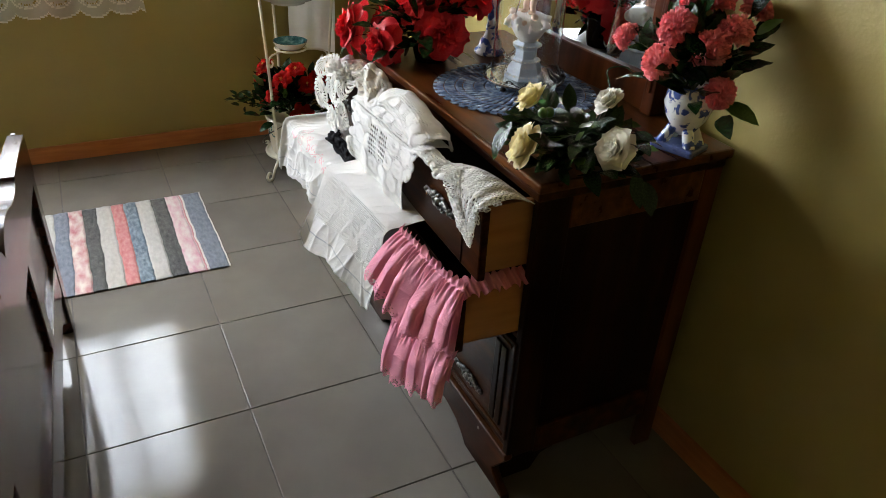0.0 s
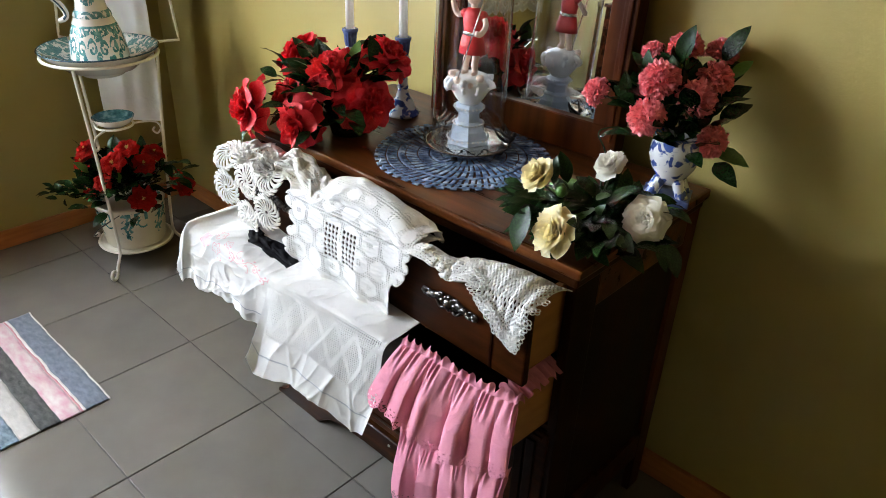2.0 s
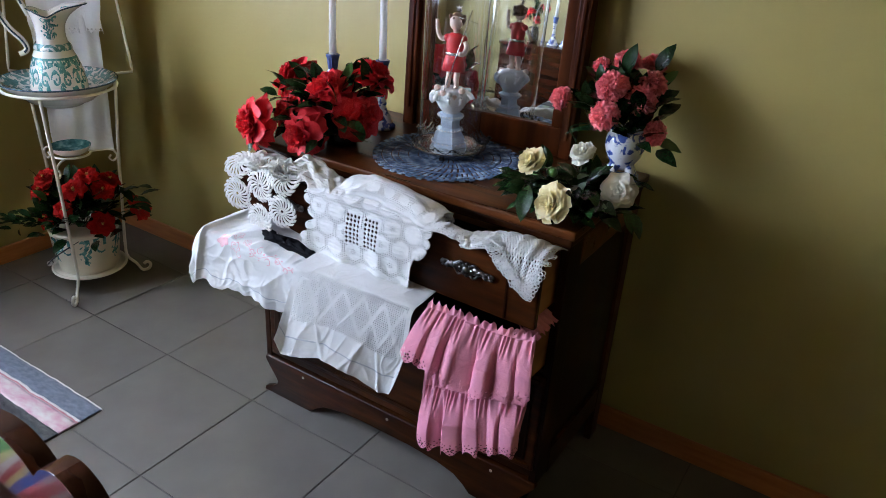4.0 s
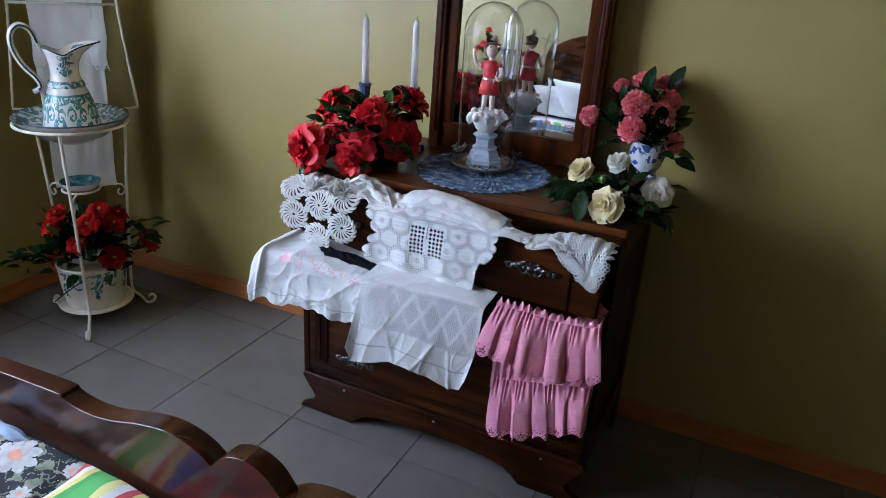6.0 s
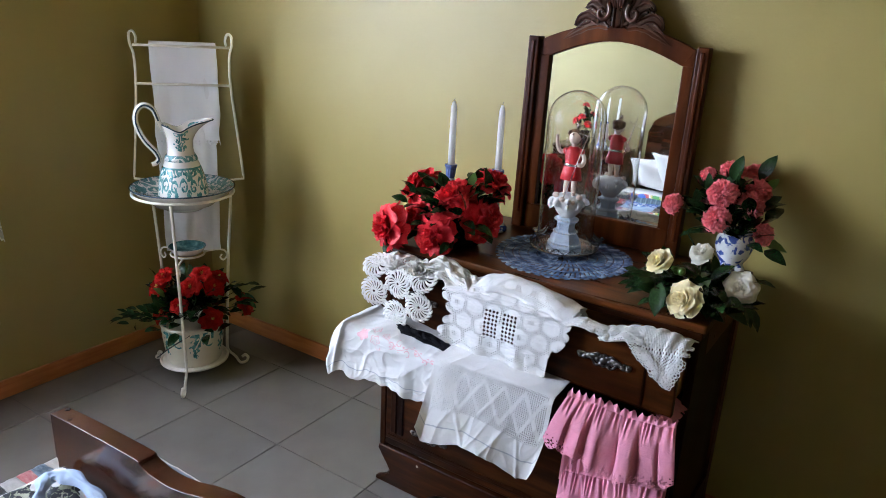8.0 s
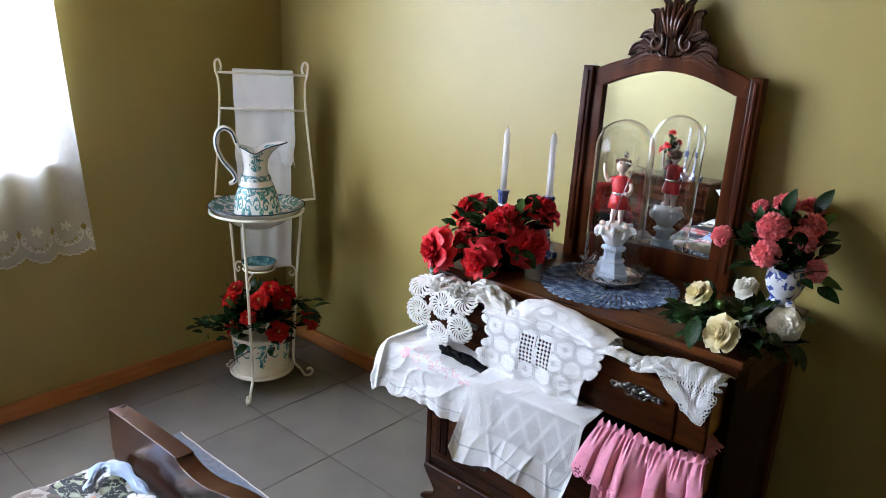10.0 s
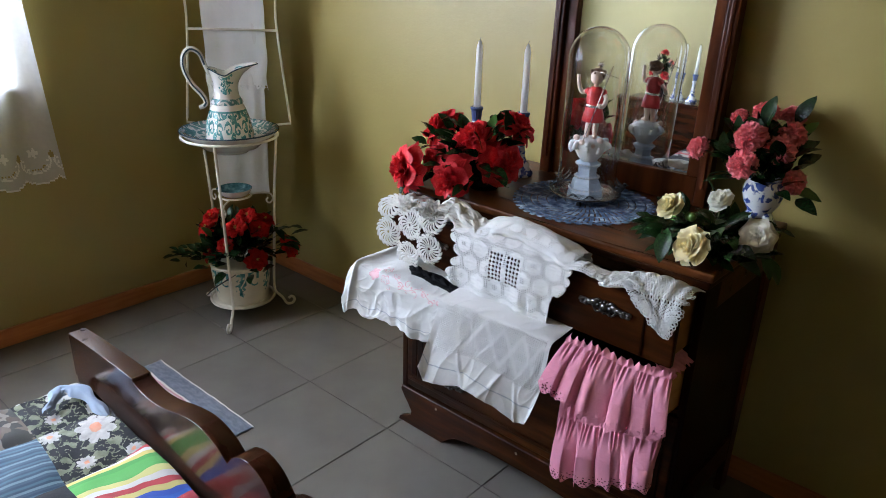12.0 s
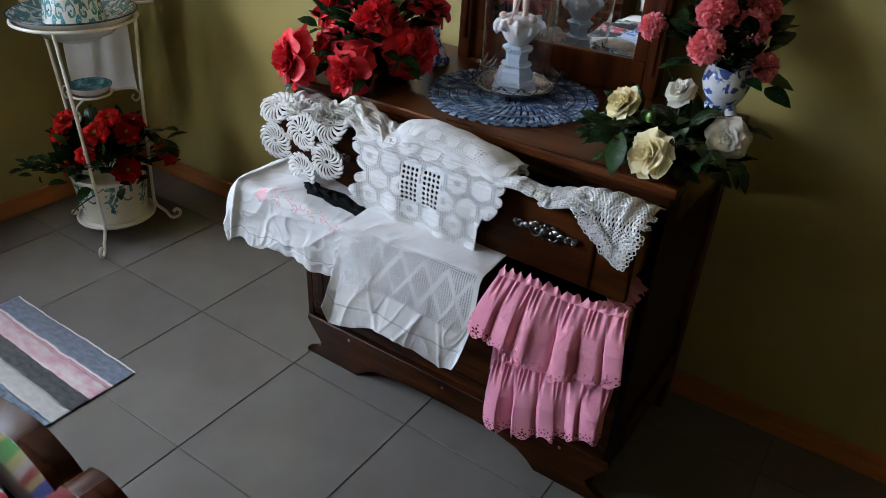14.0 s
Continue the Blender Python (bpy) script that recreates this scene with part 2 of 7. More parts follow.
M = {}
M["wall"] = material("wall_paint", [(0.325, 0.254, 0.074), (0.362, 0.287, 0.089)], 0.46, 1.6, bump=0.0006, bump_scale=90, rough_var=0.05, spec=0.45)
# Same paint as wall, paled in colour for the window light on it.
M["paled_wall"] = material("paled_wall_paint", [(0.30, 0.252, 0.108), (0.335, 0.284, 0.126)], 0.62, 1.6, bump=0.0006, bump_scale=90)
# Brown chosen for the unseen ceiling so that less light bounces down.
M["ceiling"] = material("dark_ceiling", [(0.11, 0.055, 0.024), (0.17, 0.09, 0.042)], 0.5, 4, (0.5, 5, 5), bump=0.0005, bump_scale=60)
M["tile"] = material("floor_tile_glaze", [(0.146, 0.132, 0.114), (0.174, 0.158, 0.137)], 0.075, 5, bump=0.00002, bump_scale=9, rough_var=0.03, each=0.05, spec=0.36)
M["grout"] = material("grout", [(0.06, 0.055, 0.05), (0.11, 0.10, 0.09)], 0.9, 30, bump=0.0006)
M["skirting"] = material("skirting_wood", [(0.36, 0.115, 0.03), (0.50, 0.19, 0.055)], 0.38, 5, (1, 1, 9), bump=0.0003, bump_scale=40, rough_var=0.1)
# wood and wood_up are cut towards black: the dresser's shade is in their colour.
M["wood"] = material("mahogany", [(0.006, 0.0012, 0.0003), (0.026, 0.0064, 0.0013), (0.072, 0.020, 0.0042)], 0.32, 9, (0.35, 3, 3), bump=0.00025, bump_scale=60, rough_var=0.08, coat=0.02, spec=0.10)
M["wood_up"] = material("mahogany_upright_shaded", [(0.004, 0.0008, 0.0002), (0.011, 0.0026, 0.0006), (0.026, 0.0068, 0.0015)], 0.34, 7, (2.2, 2.2, 0.3), bump=0.00025, bump_scale=60, rough_var=0.08, coat=0.02, spec=0.08)
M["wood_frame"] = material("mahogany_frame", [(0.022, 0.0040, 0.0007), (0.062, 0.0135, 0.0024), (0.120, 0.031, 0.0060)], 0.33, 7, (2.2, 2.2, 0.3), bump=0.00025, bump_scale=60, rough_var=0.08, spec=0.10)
# Worn top board; also lights up the side's top rail by its paler colour.
M["wood_top"] = material("worn_lit_mahogany", [(0.036, 0.009, 0.0018), (0.082, 0.023, 0.0046), (0.15, 0.045, 0.010)], 0.3, 8, (0.3, 4, 4), bump=0.00025, bump_scale=50, rough_var=0.1, coat=0.03, spec=0.2)
M["pine"] = material("drawer_side_wood", [(0.29, 0.11, 0.026), (0.41, 0.18, 0.052)], 0.5, 7, (2, 0.4, 5), bump=0.0003, bump_scale=60)
M["bedwood"] = material("bed_mahogany", [(0.015, 0.0033, 0.0009), (0.036, 0.0088, 0.0024), (0.064, 0.017, 0.0048)], 0.22, 7, (0.4, 3, 3), bump=0.0003, bump_scale=30, rough_var=0.10, coat=0.38, spec=0.35)
# Inside boards near black: the shade of the hollow carcass is in their colour.
M["dark_inside"] = material("shaded_inside", [(0.010, 0.005, 0.003), (0.018, 0.010, 0.005)], 0.8, 8, spec=0.1)
M["carved"] = material("carved_mahogany", [(0.035, 0.010, 0.004), (0.085, 0.025, 0.010)], 0.3, 25, bump=0.0006, bump_scale=120, rough_var=0.08, coat=0.3)
M["pewter"] = material("aged_pewter", [(0.035, 0.033, 0.03), (0.26, 0.25, 0.24)], 0.34, 90, metal=1.0, bump=0.0004, bump_scale=300, rough_var=0.1)
M["black_metal"] = material("blackened_filigree", [(0.02, 0.02, 0.022), (0.10, 0.10, 0.11)], 0.35, 120, metal=0.9)
M["steel"] = material("screw_steel", [(0.5, 0.5, 0.48), (0.6, 0.6, 0.58)], 0.3, 100, metal=1.0)
M["white_iron"] = material("white_painted_iron", [(0.74, 0.70, 0.60), (0.82, 0.79, 0.70)], 0.42, 25, bump=0.0003, bump_scale=150)
M["linen"] = material("white_linen", [(0.84, 0.84, 0.83), (0.90, 0.90, 0.89)], 0.9, 7, bump=0.0004, bump_scale=420, translucent=0.08, wrinkle=0.0014)
M["crochet"] = material("white_cotton_crochet", [(0.84, 0.84, 0.83), (0.91, 0.91, 0.90)], 0.95, 60, bump=0.0006, bump_scale=330)
M["ecru"] = material("ecru_crochet", [(0.74, 0.72, 0.67), (0.85, 0.83, 0.79)], 0.95, 60, bump=0.0006, bump_scale=330)
M["pink_cotton"] = material("pink_cotton", [(0.70, 0.26, 0.36), (0.78, 0.33, 0.43)], 0.9, 9, bump=0.0004, bump_scale=420, translucent=0.12, spec=0.2, wrinkle=0.002)
M["rose_thread"] = material("pink_embroidery", [(0.84, 0.44, 0.50), (0.88, 0.58, 0.62)], 0.8, 60)
M["grey_thread"] = material("drawn_thread", [(0.52, 0.54, 0.58), (0.6, 0.62, 0.66)], 0.9, 60)
M["black_cloth"] = material("black_cloth", [(0.004, 0.004, 0.005), (0.010, 0.010, 0.012)], 0.85, 20, bump=0.0004, spec=0.1)
M["blue_thread"] = material("blue_variegated_thread", [(0.05, 0.085, 0.17), (0.15, 0.22, 0.36), (0.46, 0.57, 0.70)], 0.9, 34, bump=0.001, bump_scale=400, detail=3)
M["mirror"] = material("mirror_silver", [(0.74, 0.76, 0.74), (0.78, 0.80, 0.78)], 0.015, 3, metal=1.0)
M["wax"] = material("white_wax", [(0.93, 0.92, 0.90), (0.96, 0.95, 0.93)], 0.4, 12, translucent=0.45)
M["wick"] = material("wick", [(0.02, 0.02, 0.02), (0.2, 0.18, 0.15)], 0.9, 300)
M["delft"] = painted("blue_and_white_ware", (0.82, 0.84, 0.86), (0.010, 0.022, 0.20), 44, 0.50, second=(0.12, 0.20, 0.52), distort=0.5)
M["delft_blue"] = painted("cobalt_ware", (0.10, 0.14, 0.34), (0.015, 0.025, 0.14), 45, 0.5, second=(0.2, 0.27, 0.5))
M["teal_ware"] = painted("teal_painted_ware", (0.78, 0.77, 0.72), (0.03, 0.17, 0.17), 17, 0.555, second=(0.16, 0.40, 0.38), distort=2.2)
M["teal_rim"] = painted("teal_rim_ware", (0.70, 0.71, 0.68), (0.03, 0.13, 0.14), 22, 0.44, second=(0.22, 0.42, 0.42), distort=2.0)
M["ivory_ware"] = material("ivory_glaze", [(0.72, 0.70, 0.64), (0.78, 0.76, 0.70)], 0.15, 10, coat=0.5)
M["rim_line"] = material("dark_rim_glaze", [(0.03, 0.06, 0.09), (0.06, 0.10, 0.13)], 0.2, 40)
M["pot_ware"] = painted("painted_cachepot", (0.72, 0.69, 0.56), (0.04, 0.12, 0.15), 14, 0.56, rough=0.3, second=(0.2, 0.36, 0.36), distort=2.5)
M["pot_glaze"] = material("cream_cachepot_glaze", [(0.62, 0.58, 0.45), (0.72, 0.68, 0.55)], 0.3, 14, coat=0.3)
# Teal ware with the shade inside the soap dish put into its colour.
M["teal_in_shade"] = material("shaded_teal_glaze", [(0.012, 0.05, 0.055), (0.04, 0.12, 0.12), (0.16, 0.28, 0.27)], 0.18, 40)
M["teal_paint"] = material("teal_brush_glaze", [(0.025, 0.13, 0.15), (0.09, 0.27, 0.27), (0.22, 0.44, 0.42)], 0.15, 45, coat=0.5)
M["black_pot"] = material("black_glazed_pot", [(0.008, 0.008, 0.008), (0.02, 0.02, 0.02)], 0.25, 20)
M["porcelain"] = material("white_bisque", [(0.76, 0.74, 0.72), (0.86, 0.84, 0.81)], 0.35, 40, subsurface=0.1)
M["porcelain_blue"] = material("pale_blue_bisque", [(0.52, 0.62, 0.74), (0.66, 0.74, 0.84)], 0.35, 60)
M["porcelain_skin"] = material("tinted_bisque", [(0.66, 0.48, 0.38), (0.74, 0.56, 0.46)], 0.4, 40)
M["porcelain_red"] = material("red_painted_bisque", [(0.42, 0.008, 0.010), (0.54, 0.014, 0.016)], 0.5, 50)
M["porcelain_hair"] = material("brown_painted_bisque", [(0.10, 0.045, 0.022), (0.16, 0.075, 0.035)], 0.45, 60)
M["tray_plate"] = material("tray_silvering", [(0.72, 0.74, 0.74), (0.88, 0.89, 0.88)], 0.22, 20, metal=1.0, rough_var=0.08)
M["silver"] = material("bright_silver", [(0.75, 0.75, 0.76), (0.9, 0.9, 0.9)], 0.2, 60, metal=1.0)
M["gilt"] = material("gilt", [(0.6, 0.5, 0.3), (0.75, 0.65, 0.42)], 0.35, 60, metal=0.7)
M["leaf"] = material("camellia_leaf", [(0.005, 0.016, 0.005), (0.010, 0.032, 0.008), (0.020, 0.058, 0.014)], 0.14, 22, each=0.35, bump=0.0003, bump_scale=160, spec=0.30)
M["young_leaf"] = material("young_leaf", [(0.05, 0.14, 0.02), (0.10, 0.22, 0.04)], 0.3, 22, each=0.25, coat=0.2)
M["stem"] = material("green_stem", [(0.03, 0.05, 0.015), (0.07, 0.07, 0.03)], 0.6, 60)
M["red_petal"] = material("red_camellia_petal", [(0.52, 0.005, 0.012), (0.72, 0.016, 0.028), (0.86, 0.10, 0.10)], 0.5, 30, each=0.06, translucent=0.22, spec=0.25)
M["dark_red_petal"] = material("deep_red_petal", [(0.26, 0.0012, 0.002), (0.42, 0.004, 0.004), (0.56, 0.032, 0.010)], 0.55, 30, each=0.12, translucent=0.2, spec=0.1)
M["pink_petal"] = material("striped_pink_petal", [(0.86, 0.075, 0.11), (0.92, 0.24, 0.27), (0.96, 0.68, 0.64)], 0.5, 120, each=0.04, translucent=0.3, detail=3, spec=0.25)
M["cream_petal"] = material("cream_petal", [(0.93, 0.76, 0.36), (0.95, 0.86, 0.55), (0.96, 0.92, 0.76)], 0.5, 24, each=0.02, translucent=0.32, spec=0.25)
M["white_petal"] = material("white_petal", [(0.95, 0.89, 0.70), (0.96, 0.93, 0.84), (0.97, 0.96, 0.92)], 0.5, 24, each=0.02, translucent=0.32, spec=0.25)
M["stamen"] = material("yellow_stamens", [(0.62, 0.36, 0.05), (0.75, 0.5, 0.12)], 0.7, 100)
M["frame_white"] = material("white_window_frame", [(0.72, 0.72, 0.70), (0.8, 0.8, 0.78)], 0.35, 8)
M["white_cotton"] = material("white_cotton_case", [(0.78, 0.77, 0.75), (0.86, 0.85, 0.83)], 0.9, 12, bump=0.0005, bump_scale=60, wrinkle=0.0015)
M["grit"] = material("dark_crumb", [(0.02, 0.018, 0.015), (0.05, 0.04, 0.03)], 0.6, 200)


def glass_material(name, tint=(1, 1, 1), rough=0.0):
    m = bpy.data.materials.new(name)
    m.use_nodes = True
    b = m.node_tree.nodes["Principled BSDF"]
    b.inputs["Base Color"].default_value = (*tint, 1)
    b.inputs["Transmission Weight"].default_value, b.inputs["Roughness"].default_value, b.inputs["IOR"].default_value = 1.0, rough, 1.45
    return m


M["glass"] = glass_material("clear_glass")
M["pane"] = glass_material("window_glass", (0.97, 1, 0.99))


def sheer_material():
    m = bpy.data.materials.new("sheer_voile")
    m.use_nodes = True
    n, l = m.node_tree.nodes, m.node_tree.links
    b = n["Principled BSDF"]
    b.inputs["Base Color"].default_value, b.inputs["Roughness"].default_value = (0.86, 0.87, 0.88, 1), 0.9
    tr, cl = n.new("ShaderNodeBsdfTranslucent"), n.new("ShaderNodeBsdfTransparent")
    tr.inputs["Color"].default_value = (0.9, 0.91, 0.92, 1)
    co, wv = n.new("ShaderNodeTexCoord"), n.new("ShaderNodeTexNoise")
    wv.inputs["Scale"].default_value = 60
    l.new(co.outputs["Object"], wv.inputs["Vector"])
    m1, m2 = n.new("ShaderNodeMixShader"), n.new("ShaderNodeMixShader")
    m1.inputs[0].default_value = 0.5
    l.new(b.outputs[0], m1.inputs[1])
    l.new(tr.outputs[0], m1.inputs[2])
    rg = n.new("ShaderNodeMapRange")
    rg.inputs["To Min"].default_value, rg.inputs["To Max"].default_value = 0.32, 0.42
    l.new(wv.outputs["Fac"], rg.inputs["Value"])
    l.new(rg.outputs[0], m2.inputs[0])
    l.new(m1.outputs[0], m2.inputs[1])
    l.new(cl.outputs[0], m2.inputs[2])
    l.new(m2.outputs[0], n["Material Output"].inputs["Surface"])
    return m


M["sheer"] = sheer_material()
M["sheer_thick"] = material("voile_embroidery", [(0.80, 0.80, 0.80), (0.86, 0.86, 0.86)], 0.9, 60, bump=0.001, translucent=0.4)

# ---- the room ----
TH = 0.15
structure("wall_north", new_box(WX - TH, EX + TH, WY, WY + TH, 0, CEIL), M["wall"], "olive yellow painted plaster wall")
structure("wall_south", new_box(WX - TH, EX + TH, SY - TH, SY, 0, CEIL), M["paled_wall"], "olive painted plaster wall, its colour paled for window light")
# Unseen end wall; its distance EX is set by the bounce wanted.
structure("wall_east", new_box(EX, EX + TH, SY, WY, 0, CEIL), M["wall"], "olive yellow painted plaster wall")
bm = bmesh.new()
box(bm, WX - TH, WX, WIN_Y1, WY, 0, CEIL)
box(bm, WX - TH, WX, SY, WIN_Y0, 0, CEIL)
box(bm, WX - TH, WX, WIN_Y0, WIN_Y1, 0, WIN_Z0)
box(bm, WX - TH, WX, WIN_Y0, WIN_Y1, WIN_Z1, CEIL)
structure("wall_west", bm, M["wall"], "olive yellow painted wall with a window")
# Out of view; closes the room and keeps bounced light low.
structure("ceiling", new_box(WX - TH, EX + TH, SY - TH, WY + TH, CEIL, CEIL + 0.1), M["ceiling"], "plain unseen ceiling, darkened to cut bounced light")
structure("baseboard_north", new_box(WX + 0.016, EX, WY - 0.016, WY, 0, 0.08, bevel=0.004), M["skirting"], "orange-brown varnished wooden skirting board")
structure("baseboard_west", new_box(WX, WX + 0.016, SY, WY, 0, 0.08, bevel=0.004), M["skirting"], "orange-brown varnished wooden skirting board")
structure("baseboard_east", new_box(EX - 0.016, EX, SY, WY - 0.016, 0, 0.08, bevel=0.004), M["skirting"], "orange-brown varnished wooden skirting board")
structure("baseboard_south", new_box(WX + 0.016, EX - 0.016, SY, SY + 0.016, 0, 0.08, bevel=0.004), M["skirting"], "orange-brown varnished wooden skirting board")

# ---- the window and its curtain ----
window_1 = tagged(new("window_1"), "white framed casement window behind a sheer curtain", "window", kind="structure")
wx = WX - 0.10
bm = bmesh.new()
for a in (WIN_Y0, WIN_Y1 - 0.05):
    box(bm, wx - 0.03, wx + 0.03, a, a + 0.05, WIN_Z0, WIN_Z1, 0.004)
for a in (WIN_Z0, WIN_Z1 - 0.05):
    box(bm, wx - 0.03, wx + 0.03, WIN_Y0 + 0.05, WIN_Y1 - 0.05, a, a + 0.05, 0.004)
MULLIONS = (-0.85, -1.265, -1.68, -2.095, -2.51)
for y in MULLIONS:
    box(bm, wx - 0.03, wx + 0.03, y - 0.055, y + 0.055, WIN_Z0 + 0.05, WIN_Z1 - 0.05, 0.004)
for a, b in zip((WIN_Y1 - 0.05,) + tuple(y - 0.055 for y in MULLIONS), tuple(y + 0.055 for y in MULLIONS) + (WIN_Y0 + 0.05,)):
    box(bm, wx - 0.025, wx + 0.025, b, a, 2.13, 2.18, 0.004)
part("window_frame", bm, M["frame_white"], window_1)
part("window_sill", new_box(WX - 0.09, WX + 0.012, WIN_Y0, WIN_Y1, WIN_Z0 - 0.0, WIN_Z0 + 0.02, bevel=0.004), M["frame_white"], window_1)
for a, b in zip(tuple(y + 0.055 for y in MULLIONS) + (WIN_Y0 + 0.05,), (WIN_Y1 - 0.05,) + tuple(y - 0.055 for y in MULLIONS)):
    p = part("pane", new_box(wx - 0.003, wx + 0.003, a, b, WIN_Z0 + 0.05, WIN_Z1 - 0.05), M["pane"], window_1)
    p.visible_shadow = False

CUR_Y0, CUR_Y1, CUR_Z0, CUR_Z1 = -3.00, -0.440, 0.700, 2.56


def curtain_place(u, v):
    y = lerp(CUR_Y0, CUR_Y1, u)
    pull = 0.05 * (1 - v) ** 2 * max(0, (u - 0.8) / 0.2)
    fold = 0.016 * math.sin(y * 38) + 0.010 * math.sin(y * 17 + 1.3) + 0.012 * nz(y * 6, v * 2)
    hem = 0.020 * abs(math.sin((y - CUR_Y1) * math.pi / 0.115)) if v < 0.001 else 0.0
    z = lerp(CUR_Z0 - 0.02, CUR_Z1, v) + 0.02 * nz(y * 3, 9.0) * (1 - v)
    return Vector((WX + 0.040 + fold * (0.5 + 0.5 * (1 - v)), y + pull - 0.05 * v * max(0, (u - 0.8) / 0.2), z - hem * 0))


def curtain_keep(u, v):
    h = v * (CUR_Z1 - CUR_Z0 + 0.02)
    y = u * (CUR_Y1 - CUR_Y0)
    s = abs(math.sin((y - 2.31) * math.pi / 0.115))
    if h < 0.030 * (1 - s ** 0.6):
        return False
    c = (y / 0.115) % 1.0 - 0.5
    if abs(c) > 0.42 and ((abs(c) - 0.5) * 0.115 / 0.008) ** 2 + ((h - 0.125) / 0.016) ** 2 < 1:
        return False
    ang = math.atan2(h - 0.095, c * 0.115)
    r = math.hypot(h - 0.095, c * 0.115)
    return not (0.030 < r < 0.036 and ang < -0.3 and ang > -2.84 and math.sin(ang * 22) > 0)


def curtain_mi(u, v):
    h = v * (CUR_Z1 - CUR_Z0 + 0.02)
    y = u * (CUR_Y1 - CUR_Y0)
    c = ((y / 0.115) % 1.0 - 0.5) * 0.115
    r = math.hypot(c, h - 0.10)
    edge = 0.030 * (1 - abs(math.sin((y - 2.31) * math.pi / 0.115)) ** 0.6)
    if h < edge + 0.008 or 0.048 < r < 0.054 and h < 0.12:
        return 1
    if r < 0.046 and h < 0.115 and math.sin(math.atan2(h - 0.115, c) * 14) > 0.2 and r > 0.037:
        return 1
    if math.hypot(c, h - 0.135) < 0.016 + 0.006 * math.cos(5 * math.atan2(h - 0.135, c)):
        return 1
    return 0


curtain = thing("curtain", "white sheer voile curtain with scalloped embroidered hem over the window", "curtain")
part("fabric", sheet(930, 250, curtain_place, curtain_keep, curtain_mi), [M["sheer"], M["sheer_thick"]], curtain)
bm = bmesh.new()
tube(bm, [(WX + 0.055, CUR_Y0 - 0.08, CUR_Z1), (WX + 0.055, CUR_Y1 + 0.08, CUR_Z1)], 0.009, 10)
for y in (CUR_Y0 - 0.05, CUR_Y1 + 0.05):
    tube(bm, [(WX, y, CUR_Z1), (WX + 0.055, y, CUR_Z1)], 0.006, 8)
part("rod", bm, M["white_iron"], curtain, "white curtain rod")

# ---- the dresser ----
DX0, DX1, DF, DB, DT = 0.0, 1.035, 0.08, 0.585, 0.935   # left, right, front, back, top
dresser = thing("dresser", "dark mahogany dresser with tilted mirror, two drawers pulled open", "dresser")


def bevelled_outline_board(outline, y0, y1, bevel=0.003):
    b = extrude_outline(bmesh.new(), outline, y0, y1)
    bmesh.ops.bevel(b, geom=[e for e in b.edges if len(e.link_faces) == 2 and e.calc_face_angle(0) > 0.9], offset=bevel, segments=1, affect="EDGES", clamp_overlap=True)
    return b


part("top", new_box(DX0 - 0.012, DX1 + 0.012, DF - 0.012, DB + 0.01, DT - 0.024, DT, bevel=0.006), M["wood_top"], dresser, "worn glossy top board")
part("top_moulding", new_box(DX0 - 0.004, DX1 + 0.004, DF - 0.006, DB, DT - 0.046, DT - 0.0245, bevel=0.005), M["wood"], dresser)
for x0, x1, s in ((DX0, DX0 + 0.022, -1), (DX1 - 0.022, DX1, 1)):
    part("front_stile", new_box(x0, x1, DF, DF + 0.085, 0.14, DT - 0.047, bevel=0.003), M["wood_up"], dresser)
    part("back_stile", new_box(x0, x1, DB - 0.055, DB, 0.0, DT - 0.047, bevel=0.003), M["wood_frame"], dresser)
    # Paler wood stands in for room light falling on this rail.
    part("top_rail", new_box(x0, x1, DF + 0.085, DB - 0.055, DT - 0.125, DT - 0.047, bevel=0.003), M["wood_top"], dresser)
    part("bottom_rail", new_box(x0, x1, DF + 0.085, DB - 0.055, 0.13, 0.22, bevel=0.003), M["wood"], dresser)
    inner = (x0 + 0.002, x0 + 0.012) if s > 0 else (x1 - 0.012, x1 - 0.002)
    # The darkest mahogany carries the shade on the recessed panel.
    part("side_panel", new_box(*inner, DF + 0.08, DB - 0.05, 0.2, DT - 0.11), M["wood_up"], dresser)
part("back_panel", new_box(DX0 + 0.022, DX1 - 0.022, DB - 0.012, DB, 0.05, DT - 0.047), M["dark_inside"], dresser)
for z0, z1 in ((0.695, 0.712), (0.515, 0.53), (0.165, 0.19)):
    part("rail", new_box(DX0 + 0.022, DX1 - 0.022, DF + 0.004, DB - 0.012, z0, z1, bevel=0.002), M["wood"], dresser)
# the shaped base with its feet
base = [(0.0, 0.155), (-0.004, 0.14), (0.012, 0.115), (0.035, 0.085), (0.05, 0.062), (0.045, 0.045), (0.025, 0.03), (-0.01, 0.014), (-0.016, 0.0), (0.20, 0.0), (0.225, 0.025), (0.26, 0.048), (0.32, 0.062), (0.42, 0.07)]
outline = base + [(DX1 - x, z) for x, z in reversed(base)]
part("base_apron", bevelled_outline_board(outline, DF - 0.006, DF + 0.018), M["wood"], dresser, "shaped plinth with arched cut-out and flared feet")
for x0, x1 in ((DX0 + 0.052, DX0 + 0.07), (DX1 - 0.07, DX1 - 0.052)):
    side = [(DF + 0.018, 0.14), (DF + 0.018, 0.0), (DF + 0.12, 0.0), (DF + 0.15, 0.05), (DF + 0.22, 0.07), (DB - 0.055, 0.07), (DB - 0.055, 0.14)]
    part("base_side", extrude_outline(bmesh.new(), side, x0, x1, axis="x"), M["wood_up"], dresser)
